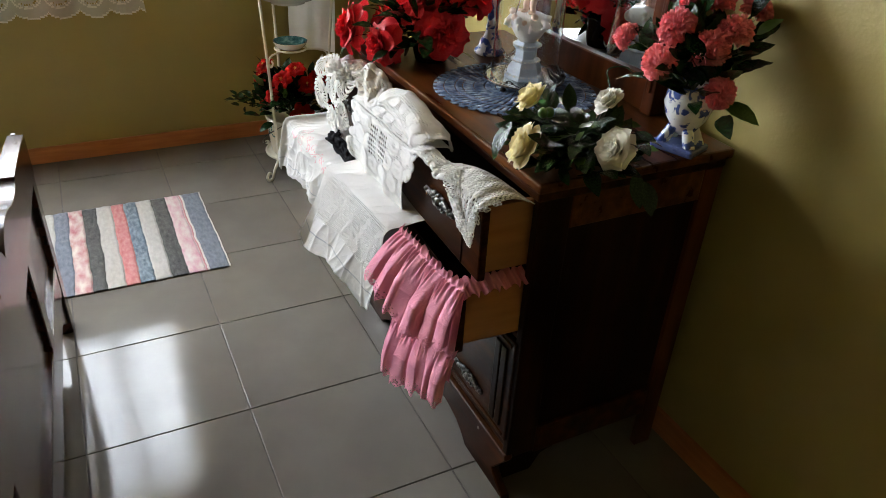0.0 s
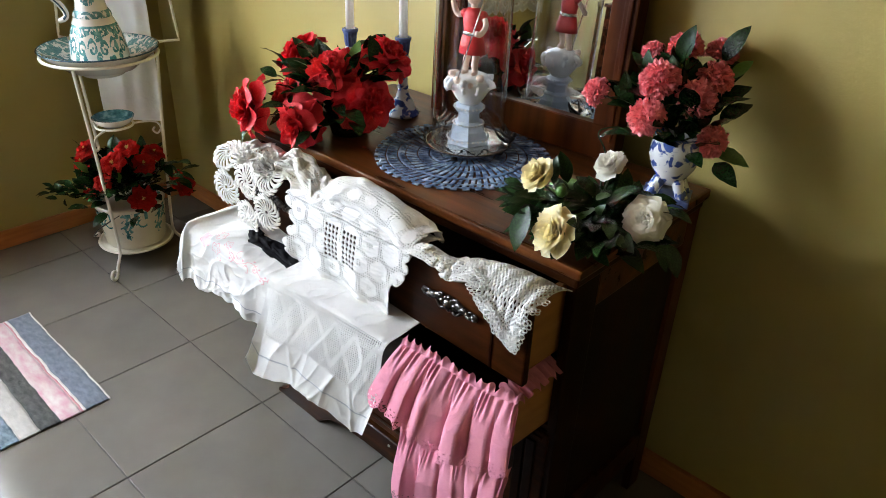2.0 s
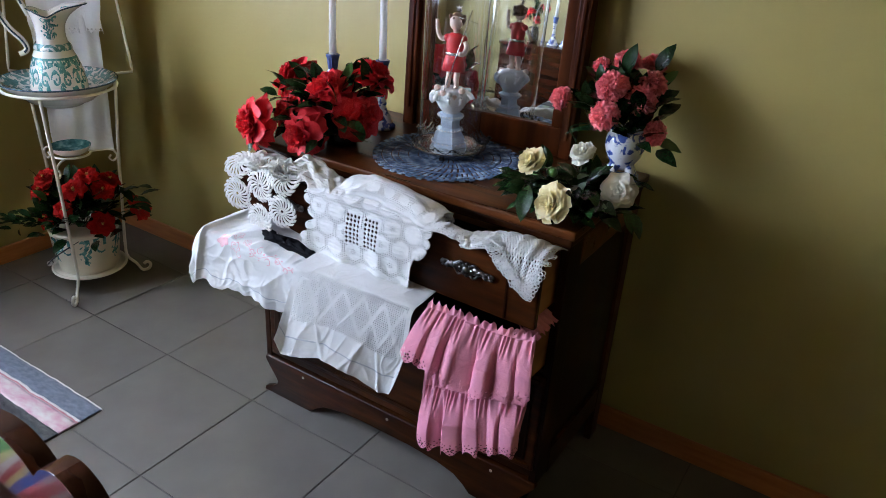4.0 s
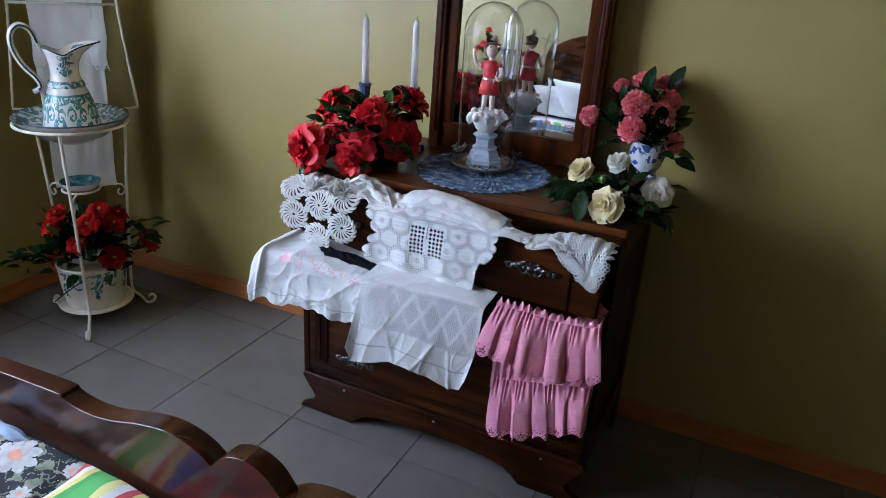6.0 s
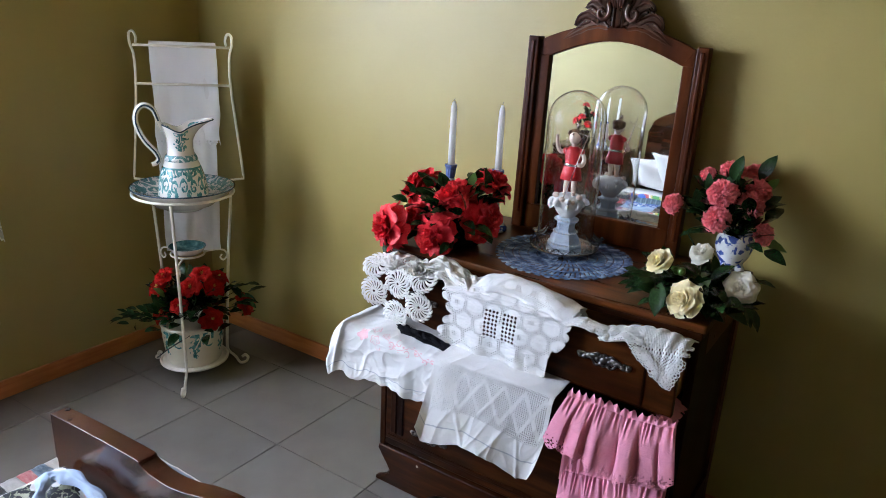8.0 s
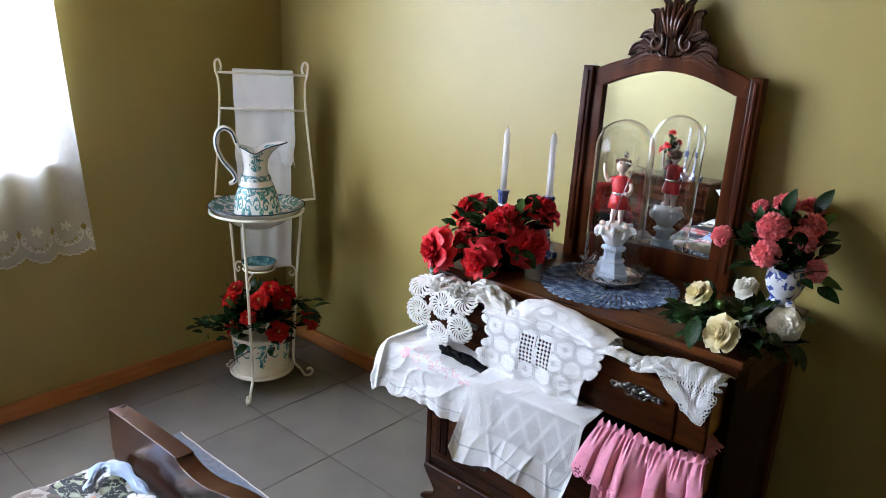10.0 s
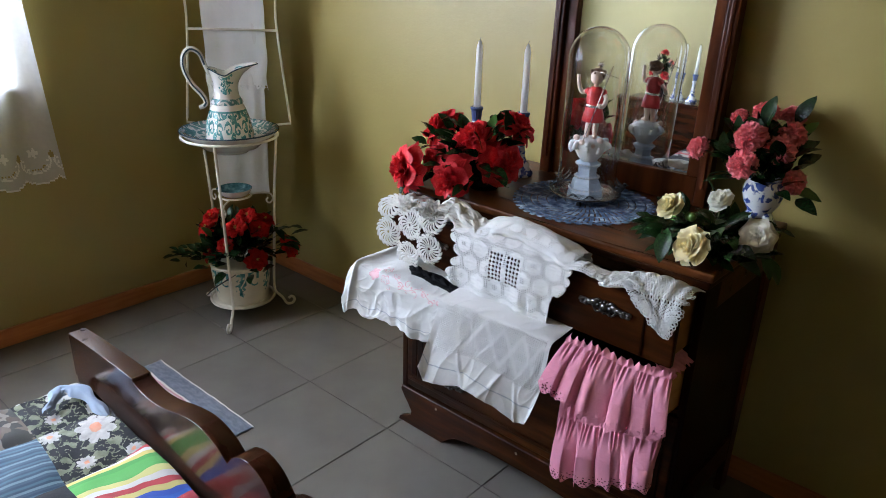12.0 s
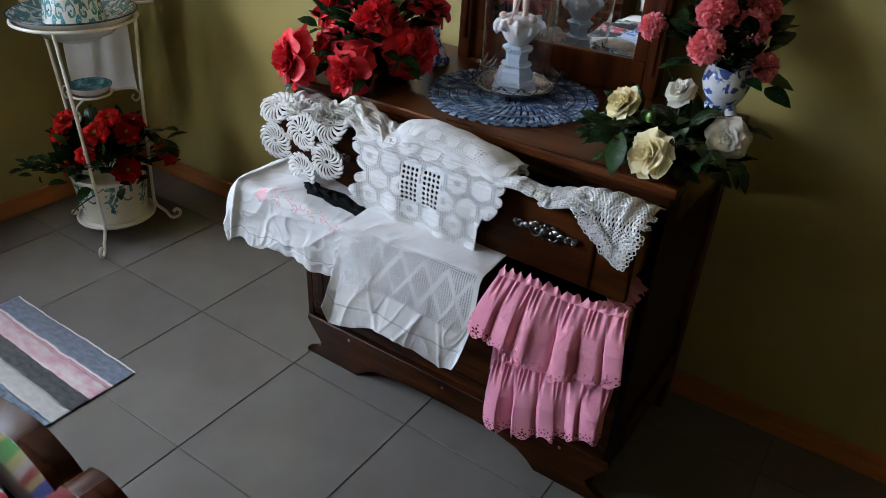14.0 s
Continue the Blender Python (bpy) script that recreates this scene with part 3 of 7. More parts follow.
for x in (0.173, 0.525, 0.90):
    part("screw", lathe(bmesh.new(), [(0, 0), (0.005, 0), (0.004, 0.002), (0, 0.0025)], 12), M["steel"], dresser).matrix_basis = pose(x, DF - 0.0065, 0.131, 90)


def handle_mesh():
    """A scrolled rococo drawer pull."""
    b = bmesh.new()
    for s in (-1, 1):
        for k in range(5):
            t = k / 4
            r = 0.013 - 0.007 * t
            c = Vector((s * (0.016 + 0.05 * t), -0.003 - 0.004 * math.sin(t * 3), 0.006 * math.sin(t * 5)))
            bmesh.ops.create_uvsphere(b, u_segments=10, v_segments=6, radius=1, matrix=Matrix.Translation(c) @ Matrix.Diagonal((r * 1.2, 0.006, r * 0.8, 1)))
        for z, a in ((0.012, 1), (-0.012, -1)):
            pts = [(s * (0.012 + 0.055 * t), -0.006, z * (1 - t) + a * 0.007 * math.sin(t * 9)) for t in [i / 12 for i in range(13)]]
            tube(b, pts, 0.0035, 6, taper=lambda t: 1.1 - 0.6 * t)
        tube(b, [(s * (0.068 + 0.007 * math.cos(a * 0.6)), -0.005, 0.007 * math.sin(a * 0.6)) for a in range(10)], 0.0025, 6)
    for a in range(8):
        an = a * math.pi / 4
        bmesh.ops.create_uvsphere(b, u_segments=8, v_segments=5, radius=1, matrix=Matrix.Translation((0.012 * math.cos(an), -0.005, 0.014 * math.sin(an))) @ Matrix.Diagonal((0.006, 0.006, 0.006, 1)))
    bmesh.ops.create_uvsphere(b, u_segments=14, v_segments=8, radius=1, matrix=Matrix.Translation((0, -0.009, 0)) @ Matrix.Diagonal((0.011, 0.008, 0.012, 1)))
    for k in range(-4, 5):
        bmesh.ops.create_uvsphere(b, u_segments=8, v_segments=5, radius=1, matrix=Matrix.Translation((k * 0.017, -0.007, 0.002)) @ Matrix.Diagonal((0.008, 0.006, 0.0065 - 0.0006 * abs(k), 1)))
    return b


handle_data = None


def put_handle(parent, x, y, z):
    global handle_data
    if handle_data is None:
        h = part("handle", handle_mesh(), M["pewter"], parent, "ornate pewter pull", smooth=True)
        handle_data = h.data
    else:
        h = new("handle", handle_data)
        h.parent = parent
        h["label"] = "ornate pewter pull"
    h.matrix_basis = pose(x, y, z)


def drawer(y_front, turn, z0, z1, depth, handle_z, flutes=True):
    """A drawer with its front at local y = 0, turned about its right end."""
    w0, w1 = DX0 + 0.03, DX1 - 0.012
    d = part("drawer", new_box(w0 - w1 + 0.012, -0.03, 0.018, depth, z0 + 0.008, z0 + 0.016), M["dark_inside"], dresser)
    d.matrix_basis = pose(w1, y_front, 0, 0, 0, turn)
    L = w0 - w1
    fb = new_box(L, 0, 0, 0.018, z0, z1, bevel=0.004)
    part("front", fb, M["wood"], d)
    if flutes:
        for x in (L + 0.024, -0.080):
            b = bmesh.new()
            for k in range(2):
                box(b, x + k * 0.029, x + k * 0.029 + 0.024, -0.005, 0.001, z0 + 0.032, z1 - 0.032, 0.003)
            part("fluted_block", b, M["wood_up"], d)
        b = bmesh.new()
        for za, zb in ((z0 + 0.012, z0 + 0.02), (z1 - 0.02, z1 - 0.012)):
            box(b, L + 0.012, -0.012, -0.004, 0.001, za, zb, 0.0015)
        part("bead_moulding", b, M["wood"], d)
    for x in (L + 0.006, -0.036):
        part("side", new_box(x, x + 0.014, 0.018, depth, z0 + 0.004, z1 - 0.006, bevel=0.0015), M["pine"], d, "paler wooden drawer side")
    part("back", new_box(L + 0.020, -0.036, depth - 0.012, depth, z0 + 0.004, z1 - 0.012), M["pine"], d)
    for x in (L + 0.19, -0.19):
        put_handle(d, x, -0.002, handle_z)
    return d


upper = drawer(-0.045, -1.5, 0.716, 0.886, 0.40, 0.815, False)
middle = drawer(-0.085, -3.0, 0.535, 0.688, 0.32, 0.61, False)
for d, z0, z1 in ((upper, 0.716, 0.886), (middle, 0.535, 0.688)):
    for x in (-0.082, -0.910):
        part("vertical_bead", new_box(x - 0.003, x + 0.003, -0.0025, 0.001, z0 + 0.003, z1 - 0.003, bevel=0.001), M["wood_up"], d)
lower = drawer(DF - 0.006, 0.0, 0.195, 0.51, 0.40, 0.265)

# ---- the mirror on the dresser ----
MT, MYAW = 2.0, 2.6
MH, MG, MP = 0.252, 0.217, 0.273    # half widths of frame, glass and posts
mirror_frame = part("mirror_frame", bevelled_outline_board(
    [(-MH, -0.036), (MH, -0.036), (MH, 0.050), (-MH, 0.050)], -0.012, 0.014), M["wood_frame"], dresser, "arched swing mirror frame")
mirror_frame.matrix_basis = pose(0.527, 0.545, DT + 0.036, -MT, 0, MYAW)
arch = [(-MH + 2 * MH * i / 24, 0.604 + 0.062 * math.sin(math.pi * i / 24) ** 0.85) for i in range(25)]
inner = [(-MG + 2 * MG * i / 24, 0.556 + 0.058 * math.sin(math.pi * i / 24)) for i in range(25)]
part("arched_top", bevelled_outline_board(arch + inner[::-1], -0.012, 0.014, 0.002), M["wood_frame"], mirror_frame)
for x0, x1 in ((-MH, -MG), (MG, MH)):
    part("stile", new_box(x0, x1, -0.012, 0.014, 0.050, 0.557, bevel=0.003), M["wood_frame"], mirror_frame)
    part("stile_head", new_box(x0, x1, -0.0115, 0.0135, 0.557, 0.607, bevel=0.001), M["wood_frame"], mirror_frame)
glass_outline = [(-MG - 0.003, 0.046), (MG + 0.003, 0.046)] + [(x * 1.014, z + 0.004) for x, z in inner[::-1]]
part("mirror_glass", extrude_outline(bmesh.new(), glass_outline, 0.004, 0.009), M["mirror"], mirror_frame, "bevelled silvered glass")
for x in (-MP, MP):
    b = bmesh.new()
    box(b, x - 0.0185, x + 0.0185, -0.026, 0.022, -0.036, 0.615, 0.004)
    box(b, x - 0.006, x + 0.006, -0.031, -0.025, 0.02, 0.60, 0.003)
    part("post", b, M["wood_frame"], mirror_frame)


def crest_mesh():
    """The carved acanthus cresting: leaves and scrolls on a pierced gable."""
    b = bmesh.new()

    def leaf(pts, width, thick, ribs=3):
        """A broad carved leaf along a line, hollowed down its middle."""
        line = smooth_line(pts, 6)
        n = len(line) - 1
        rows = []
        for i, p in enumerate(line):
            d = (line[min(i + 1, n)] - line[max(i - 1, 0)]).normalized()
            side = Vector((d.z, 0, -d.x)).normalized()
            t = i / n
            w = width * (0.35 + 0.65 * math.sin(math.pi * min(1, t * 0.8 + 0.2))) * (1 if t < 0.85 else 1 - (t - 0.85) * 4)
            row = []
            for k in range(-4, 5):
                s = k / 4
                lobe = 1 + 0.12 * math.sin(t * 22) * abs(s)
                row.append(b.verts.new(p + side * (w * s * lobe) + Vector((0, -thick * (0.55 + 0.45 * math.cos(s * math.pi * ribs)) * (1 - 0.5 * s * s), 0))))
            rows.append(row)
        for r, q in zip(rows, rows[1:]):
            for k in range(8):
                b.faces.new((r[k], r[k + 1], q[k + 1], q[k]))
        for row in rows:
            pass
        rim = [r[0] for r in rows] + [v for v in rows[-1][1:]] + [r[8] for r in rows[-2::-1]] + [v for v in rows[0][7:0:-1]]
        back = [b.verts.new((v.co.x, 0.006, v.co.z)) for v in rim]
        for k in range(len(rim)):
            m = (k + 1) % len(rim)
            b.faces.new((rim[k], back[k], back[m], rim[m]))

    for s in (-1, 1):
        leaf([(s * 0.030, 0, 0.004), (s * 0.075, 0, 0.008), (s * 0.125, 0, -0.012), (s * 0.172, 0, -0.040)], 0.018, 0.022)
        leaf([(s * 0.060, 0, 0.012), (s * 0.098, 0, 0.030), (s * 0.125, 0, 0.022), (s * 0.140, 0, 0.0)], 0.016, 0.026)
        leaf([(s * 0.020, 0, 0.006), (s * 0.050, 0, 0.040), (s * 0.085, 0, 0.062), (s * 0.108, 0, 0.050)], 0.020, 0.030)
        leaf([(s * 0.024, 0, 0.020), (s * 0.055, 0, 0.075), (s * 0.062, 0, 0.118), (s * 0.085, 0, 0.130)], 0.018, 0.026)
        leaf([(s * 0.012, 0, 0.060), (s * 0.030, 0, 0.105), (s * 0.032, 0, 0.145), (s * 0.050, 0, 0.160)], 0.014, 0.024)
        volute = [(s * (0.050 + (0.026 - 0.0026 * a) * math.cos(a * 0.7 + 2.2)), -0.022 - 0.001 * a, 0.042 + (0.030 - 0.003 * a) * math.sin(a * 0.7 + 2.2)) for a in range(10)]
        tube(b, smooth_line(volute, 4), 0.0075, 9, taper=lambda t: 1.2 - 0.6 * t)
    leaf([(0, 0, 0.0), (0, 0, 0.06), (0, 0, 0.12), (0, 0, 0.185)], 0.024, 0.040, 5)
    for k in range(-2, 3):
        tube(b, smooth_line([(k * 0.006, -0.030, 0.055), (k * 0.013, -0.040, 0.100), (k * 0.022, -0.028, 0.150 - 0.008 * abs(k))], 5), 0.006, 8, taper=lambda t: 0.7 + 0.6 * math.sin(t * 3.1))
    extrude_outline(b, [(-0.10, -0.012), (0.10, -0.012), (0.07, 0.03), (0.03, 0.10), (-0.03, 0.10), (-0.07, 0.03)], -0.004, 0.008)
    return b


crest = part("carved_crest", crest_mesh(), M["carved"], mirror_frame, "carved acanthus cresting", smooth=True)
crest.matrix_basis = pose(0, 0, 0.655) @ Matrix.Diagonal((1.0, 1.0, 1.08, 1))

# ---- linen and lace in the drawers ----
LIP1, LIP2 = 0.886, 0.688


def front1(x):
    """The face of the upper drawer at x."""
    return -0.045 - 0.026 * (1.023 - x)


def front2(x):
    return -0.085 - 0.070 * (1.023 - x)


def over_edge(y_in, z_in, x, lip, face, s, drop, bulge=0.004):
    """Down a cloth's length: s in 0..1, in over the lip at 0.45, then down by drop."""
    f = face(x)
    if s < 0.40:
        k = s / 0.40
        return lerp(y_in, f + 0.012, k), lerp(z_in, lip + 0.007, k ** 0.8)
    if s < 0.47:
        k = (s - 0.40) / 0.07
        a = k * math.pi / 2
        return f + 0.012 - 0.018 * math.sin(a), lip + 0.007 - 0.012 * (1 - math.cos(a))
    k = (s - 0.47) / 0.53
    return f - 0.006 - bulge * math.sin(math.pi * min(1, k * 1.2)), lip - 0.005 - k * drop


def ridge(a, b, seed):
    """Sharp creases of crumpled linen: narrow ridges between flat facets, 0..1."""
    p = 1 - abs(nz(a, b, seed)) * 3.0
    q = 1 - abs(nz(a * 2.1 + b * 0.7 + 3, b * 1.9 - a * 0.5, seed + 7)) * 3.2
    return max(0, p) ** 2 + 0.55 * max(0, q) ** 2


# the lace of round pinwheels
def wheel_drape(x, z):
    """A point of the hanging doily: down the drawer's face, bent back over its lip."""
    y = front1(x) - 0.009 - 0.004 * nz(x * 22, z * 18, 2) - 0.004 * math.sin(x * 34)
    if z > LIP1 - 0.004:
        h = z - LIP1 + 0.004
        y, z = y + 0.75 * h, LIP1 - 0.004 + 0.62 * h + 0.010 * math.sin(min(1, h / 0.05) * 3.1)
    return Vector((x, y, z))


def pinwheel(b, cx, cz, r, drape, blades=15, turn=0.0, thick=0.0026):
    """A crocheted wheel: a ring at its eye, swirling blades with slots between, and a scalloped rim."""
    def strip(rows):
        grid = []
        for row in rows:
            grid.append([b.verts.new(drape(cx + q * math.cos(a), cz + q * math.sin(a)) + Vector((0, -h, 0))) for q, a, h in row])
        for m, n in zip(grid, grid[1:]):
            for k in range(len(m) - 1):
                b.faces.new((m[k], m[k + 1], n[k + 1], n[k])).smooth = True

    n = blades * 3
    for r0, r1 in ((0.09, 0.22), (0.74, 0.84)):
        strip([[(r * lerp(r0, r1, k / 2), turn + 2 * math.pi * i / n, thick * (0.3 + 0.7 * (k == 1))) for k in range(3)] for i in range(n + 1)])
    for j in range(blades):
        rows = []
        for i in range(9):
            t = i / 8
            a = turn + 2 * math.pi * j / blades + 0.62 * t * t
            half = math.pi / blades * step_line(t, [(0, 0.86), (0.25, 0.66), (0.5, 0.60), (0.68, 0.78), (0.88, 0.86), (1, 0.45)])[0]
            rows.append([(r * lerp(0.22, 1.03, t), a + half * s, thick * (0.2 + 0.8 * (1 - s * s))) for s in (-1, -0.5, 0, 0.5, 1)])
        strip(rows)


lace_doily = thing("crochet_doily", "ecru crochet doily of pinwheel motifs hanging over the open drawer", "doily", "linen in the drawers")
b = bmesh.new()
for x, z, turn in ((0.083, 0.822, 0.0), (0.171, 0.866, 0.2), (0.166, 0.763, 0.5), (0.252, 0.812, 0.1), (0.078, 0.912, 0.3), (0.255, 0.905, 0.7)):
    pinwheel(b, x + 0.006, z, 0.0465, wheel_drape, 17, turn, 0.0013)
for x, z in ((0.124, 0.790), (0.212, 0.835), (0.127, 0.845), (0.210, 0.790), (0.125, 0.893), (0.212, 0.892)):
    pinwheel(b, x + 0.006, z, 0.0100, wheel_drape, 6, 0.2, 0.0010)
thicken(part("lace", b, M["ecru"], lace_doily), 0.0011)


def bunch(name, centre_line, width, height, mat, parent, seed, nu=90, nv=34, keep=None, folds=5, rough=1.0):
    """A crumpled roll of cloth along a line."""
    pts = smooth_line(centre_line, 12)

    def place(u, v):
        t = u * (len(pts) - 1)
        i = min(int(t), len(pts) - 2)
        c = pts[i].lerp(pts[i + 1], t - i)
        a = (v - 0.5) * math.pi * 1.15
        f = 1 + rough * (0.22 * math.sin(folds * a + 7 * nz(u * 4, seed)) + 0.30 * nz(u * 7, v * 5, seed))
        w = width * (0.75 + 0.5 * abs(nz(u * 3, seed + 4)))
        return c + Vector((0.010 * nz(u * 9, v * 9, seed), w * math.sin(a) * f, height * math.cos(a) * f + 0.006 * rough * nz(u * 14, v * 8, seed)))

    return thicken(part(name, sheet(nu, nv, place, keep), mat, parent, "", True), 0.002)


def mesh_keep(n, m, big=0.45):
    return lambda u, v: not ((u * n) % 1 > 1 - big and (v * m) % 1 > 1 - big)


def rosette(name, centre, radius, turns, mat, parent, seed, tilt):
    """A ruffled strip of lace rolled up on itself, its frilled edge upwards."""
    def place(u, v):
        a = u * turns * 2 * math.pi + seed
        r = radius * (0.22 + 0.78 * u) * (1 + 0.10 * math.sin(a * 3.3)) * (1 + 0.35 * v)
        r += 0.0035 * math.sin(a * 9 + 2 * nz(u * 6, seed)) * v
        return centre + tilt @ Vector((r * math.cos(a), r * math.sin(a), 0.034 * v * (1 - 0.35 * u) + 0.004 * math.sin(a * 6)))

    keep = lambda u, v: not (v > 0.93 - 0.05 * math.sin(u * 260)) and not ((u * 60) % 1 > 0.6 and 0.3 < v < 0.8 and (v * 8) % 1 > 0.6)
    return thicken(part(name, sheet(240, 20, place, keep), mat, parent, "frilled rolled-up edge", True), 0.0018)


lean = Matrix.Rotation(radians(38), 3, "X") @ Matrix.Rotation(radians(12), 3, "Y")
rosette("rolled_frill", Vector((0.232, -0.040, 0.905)), 0.030, 2.4, M["ecru"], lace_doily, 0.4, lean)
rosette("rolled_frill", Vector((0.140, -0.040, 0.895)), 0.021, 1.8, M["ecru"], lace_doily, 2.9, Matrix.Rotation(radians(25), 3, "X") @ Matrix.Rotation(radians(-20), 3, "Y"))
bunch("gathered_lace", [(0.235, 0.0, 0.895), (0.285, 0.0, 0.912), (0.34, -0.004, 0.902), (0.40, -0.012, 0.885), (0.435, -0.02, 0.872)], 0.050, 0.036, M["ecru"], lace_doily, 3.1, 190, 76, mesh_keep(64, 22, 0.42), 6, 0.8)
bunch("tucked_lace", [(0.04, -0.005, 0.880), (0.09, 0.0, 0.900), (0.15, 0.0, 0.905), (0.22, 0.0, 0.895)], 0.045, 0.020, M["ecru"], lace_doily, 8.7, 120, 50, mesh_keep(40, 16, 0.5))


# the large filet crochet piece
def filet_edge(u):
    """How far down the piece hangs at u, 0..1, with its scalloped points."""
    base = step_line(u, [(0, 0.80), (0.06, 0.84), (0.13, 0.95), (0.22, 0.93), (0.34, 0.905), (0.44, 0.93), (0.53, 0.95), (0.575, 0.90), (0.60, 0.93), (0.65, 0.995), (0.80, 0.985), (0.86, 0.86), (0.87, 0.73), (0.93, 0.66), (1, 0.58)])[0]
    return base - 0.055 * (1 - abs(math.sin(u * math.pi * 10)) ** 0.6)


def honeycomb(u, v, size):
    """How close a point lies to a cell's border and to its middle, and whether the cell is an odd one."""
    near = []
    j0 = int(v / (size * 0.866))
    for j in range(j0 - 1, j0 + 3):
        shift = 0.5 * (j % 2)
        i0 = int(u / size - shift)
        for i in range(i0 - 1, i0 + 3):
            near.append((math.hypot(u - (i + shift) * size, v - j * size * 0.866), (i + j) % 2))
    near.sort()
    return near[1][0] - near[0][0], near[0][0], near[0][1]


def filet_keep(u, v):
    if v > filet_edge(u):
        return False
    if v > 0.44:
        lo = step_line(v, [(0.44, 0.0), (0.50, 0.015), (0.60, 0.075), (0.68, 0.035), (0.78, 0.0), (0.86, 0.02), (1, 0.12)])[0]
        lo += 0.052 * (1 - abs(math.sin(v * 36)) ** 0.6)
        if u < lo or u > 1 - 0.034 * (1 - abs(math.sin(v * 44)) ** 0.6):
            return False
    gx, gy = u * 66, v * 70
    small = (gx % 1 > 0.42) and (gy % 1 > 0.42)
    # two ladders of large openings
    for c in (0.425, 0.565):
        if abs(u - c) < 0.056 and 0.485 < v < 0.70:
            k = (u - c + 0.056) / 0.028
            h = (v - 0.485) / 0.0307
            return not ((k % 1 - 0.5) ** 2 / 0.36 ** 2 + (h % 1 - 0.5) ** 2 / 0.37 ** 2 < 1)
    # rows of small openings along a honeycomb, and a meshed core in every other cell
    gap, core, odd = honeycomb(u, v, 0.145)
    if gap < 0.030 or (odd and core < 0.020):
        return not small
    return True


def filet_place(u, v):
    x = 0.334 + 0.405 * u
    x += 0.012 * (u - 0.5) * max(0, v - 0.45) - 0.035 * max(0, v - 0.75) * max(0, u - 0.5)
    y, z = over_edge(0.03, 0.892, x, LIP1, front1, v * 0.999, 0.205, 0.010)
    up = max(0, 1 - v / 0.45)
    rise = 0.030 * math.sin(math.pi * min(1, v / 0.45)) * step_line(u, [(0, 0.05), (0.15, 0.6), (0.35, 1.0), (0.7, 0.75), (1, 0.3)])[0]
    w = 0.006 * nz(u * 5, v * 3, 1) + 0.002 * nz(u * 14, v * 10)
    low = max(0, v - 0.55)
    tail = 0.030 * max(0, math.sin(u * 21 + 0.9)) * low + 0.02 * low * max(0, 1 - abs(u - 0.72) / 0.12)
    w += 0.0011 * abs(math.sin(v * 110)) ** 0.6
    return Vector((x, y - abs(w) - tail - 0.003, z + rise + w * up))


filet = thing("crochet_runner", "white filet crochet runner with scalloped edge draped over the open drawer", "runner", "linen in the drawers")
thicken(part("lace", sheet(330, 350, filet_place, filet_keep), M["crochet"], filet), 0.0022)
bunch("folded_end", [(0.40, 0.012, 0.885), (0.47, 0.004, 0.916), (0.56, 0.0, 0.922), (0.66, -0.006, 0.910), (0.74, -0.016, 0.892)], 0.058, 0.030, M["crochet"], filet, 5.3, 250, 96, lambda u, v: not ((u * 62) % 1 > 0.5 and (v * 24) % 1 > 0.5 and honeycomb(u * 0.95, v * 0.36, 0.118)[0] < 0.040), 3, 0.25)
bunch("crumpled_corner", [(0.72, -0.045, 0.892), (0.76, -0.045, 0.902), (0.80, -0.040, 0.894), (0.84, -0.03, 0.888)], 0.026, 0.014, M["crochet"], filet, 6.9, 130, 52, mesh_keep(26, 10, 0.40), 2, 0.30)


# the three-cornered lace at the end of the upper drawer
CORNER_EDGE = [(0, 0.36), (0.18, 0.42), (0.33, 0.47), (0.55, 0.66), (0.76, 0.88), (0.82, 0.88), (0.92, 0.64), (1.0, 0.44)]


def corner_place(u, v):
    x = 0.842 + 0.192 * u
    y, z = over_edge(0.075 - 0.03 * (1 - u), 0.885, x, LIP1, front1, v, 0.092, 0.006)
    w = 0.006 * nz(u * 6, v * 4, 7) + 0.0035 * math.sin(u * 34 + 2 * v)
    hump = 0.034 * math.sin(math.pi * min(1, v / 0.47)) * (0.35 + 0.65 * math.sin(math.pi * min(1, u * 0.9)))
    return Vector((x + max(0, v - 0.47) * 0.02, y - abs(w) - 0.003, z + w * 0.6 + hump))


def corner_keep(u, v):
    lim = step_line(u, CORNER_EDGE)[0]
    if v > lim - 0.07:
        return False
    p, q = u * 27 + v * 22, u * 27 - v * 22
    return not (p % 1 > 0.46 and q % 1 > 0.46)


corner_lace = thing("crochet_doily", "white crochet doily with flowered border hanging over the drawer corner", "doily", "linen in the drawers")
thicken(part("lace", sheet(230, 240, corner_place, corner_keep), M["crochet"], corner_lace), 0.0018)
bunch("gathered_net", [(0.815, -0.025, 0.878), (0.86, -0.020, 0.888), (0.91, -0.010, 0.892), (0.96, 0.005, 0.890), (1.0, 0.02, 0.886)], 0.040, 0.018, M["crochet"], corner_lace, 4.6, 200, 80, mesh_keep(46, 18, 0.45), 3, 0.4)
b = bmesh.new()
r4 = random.Random(12)
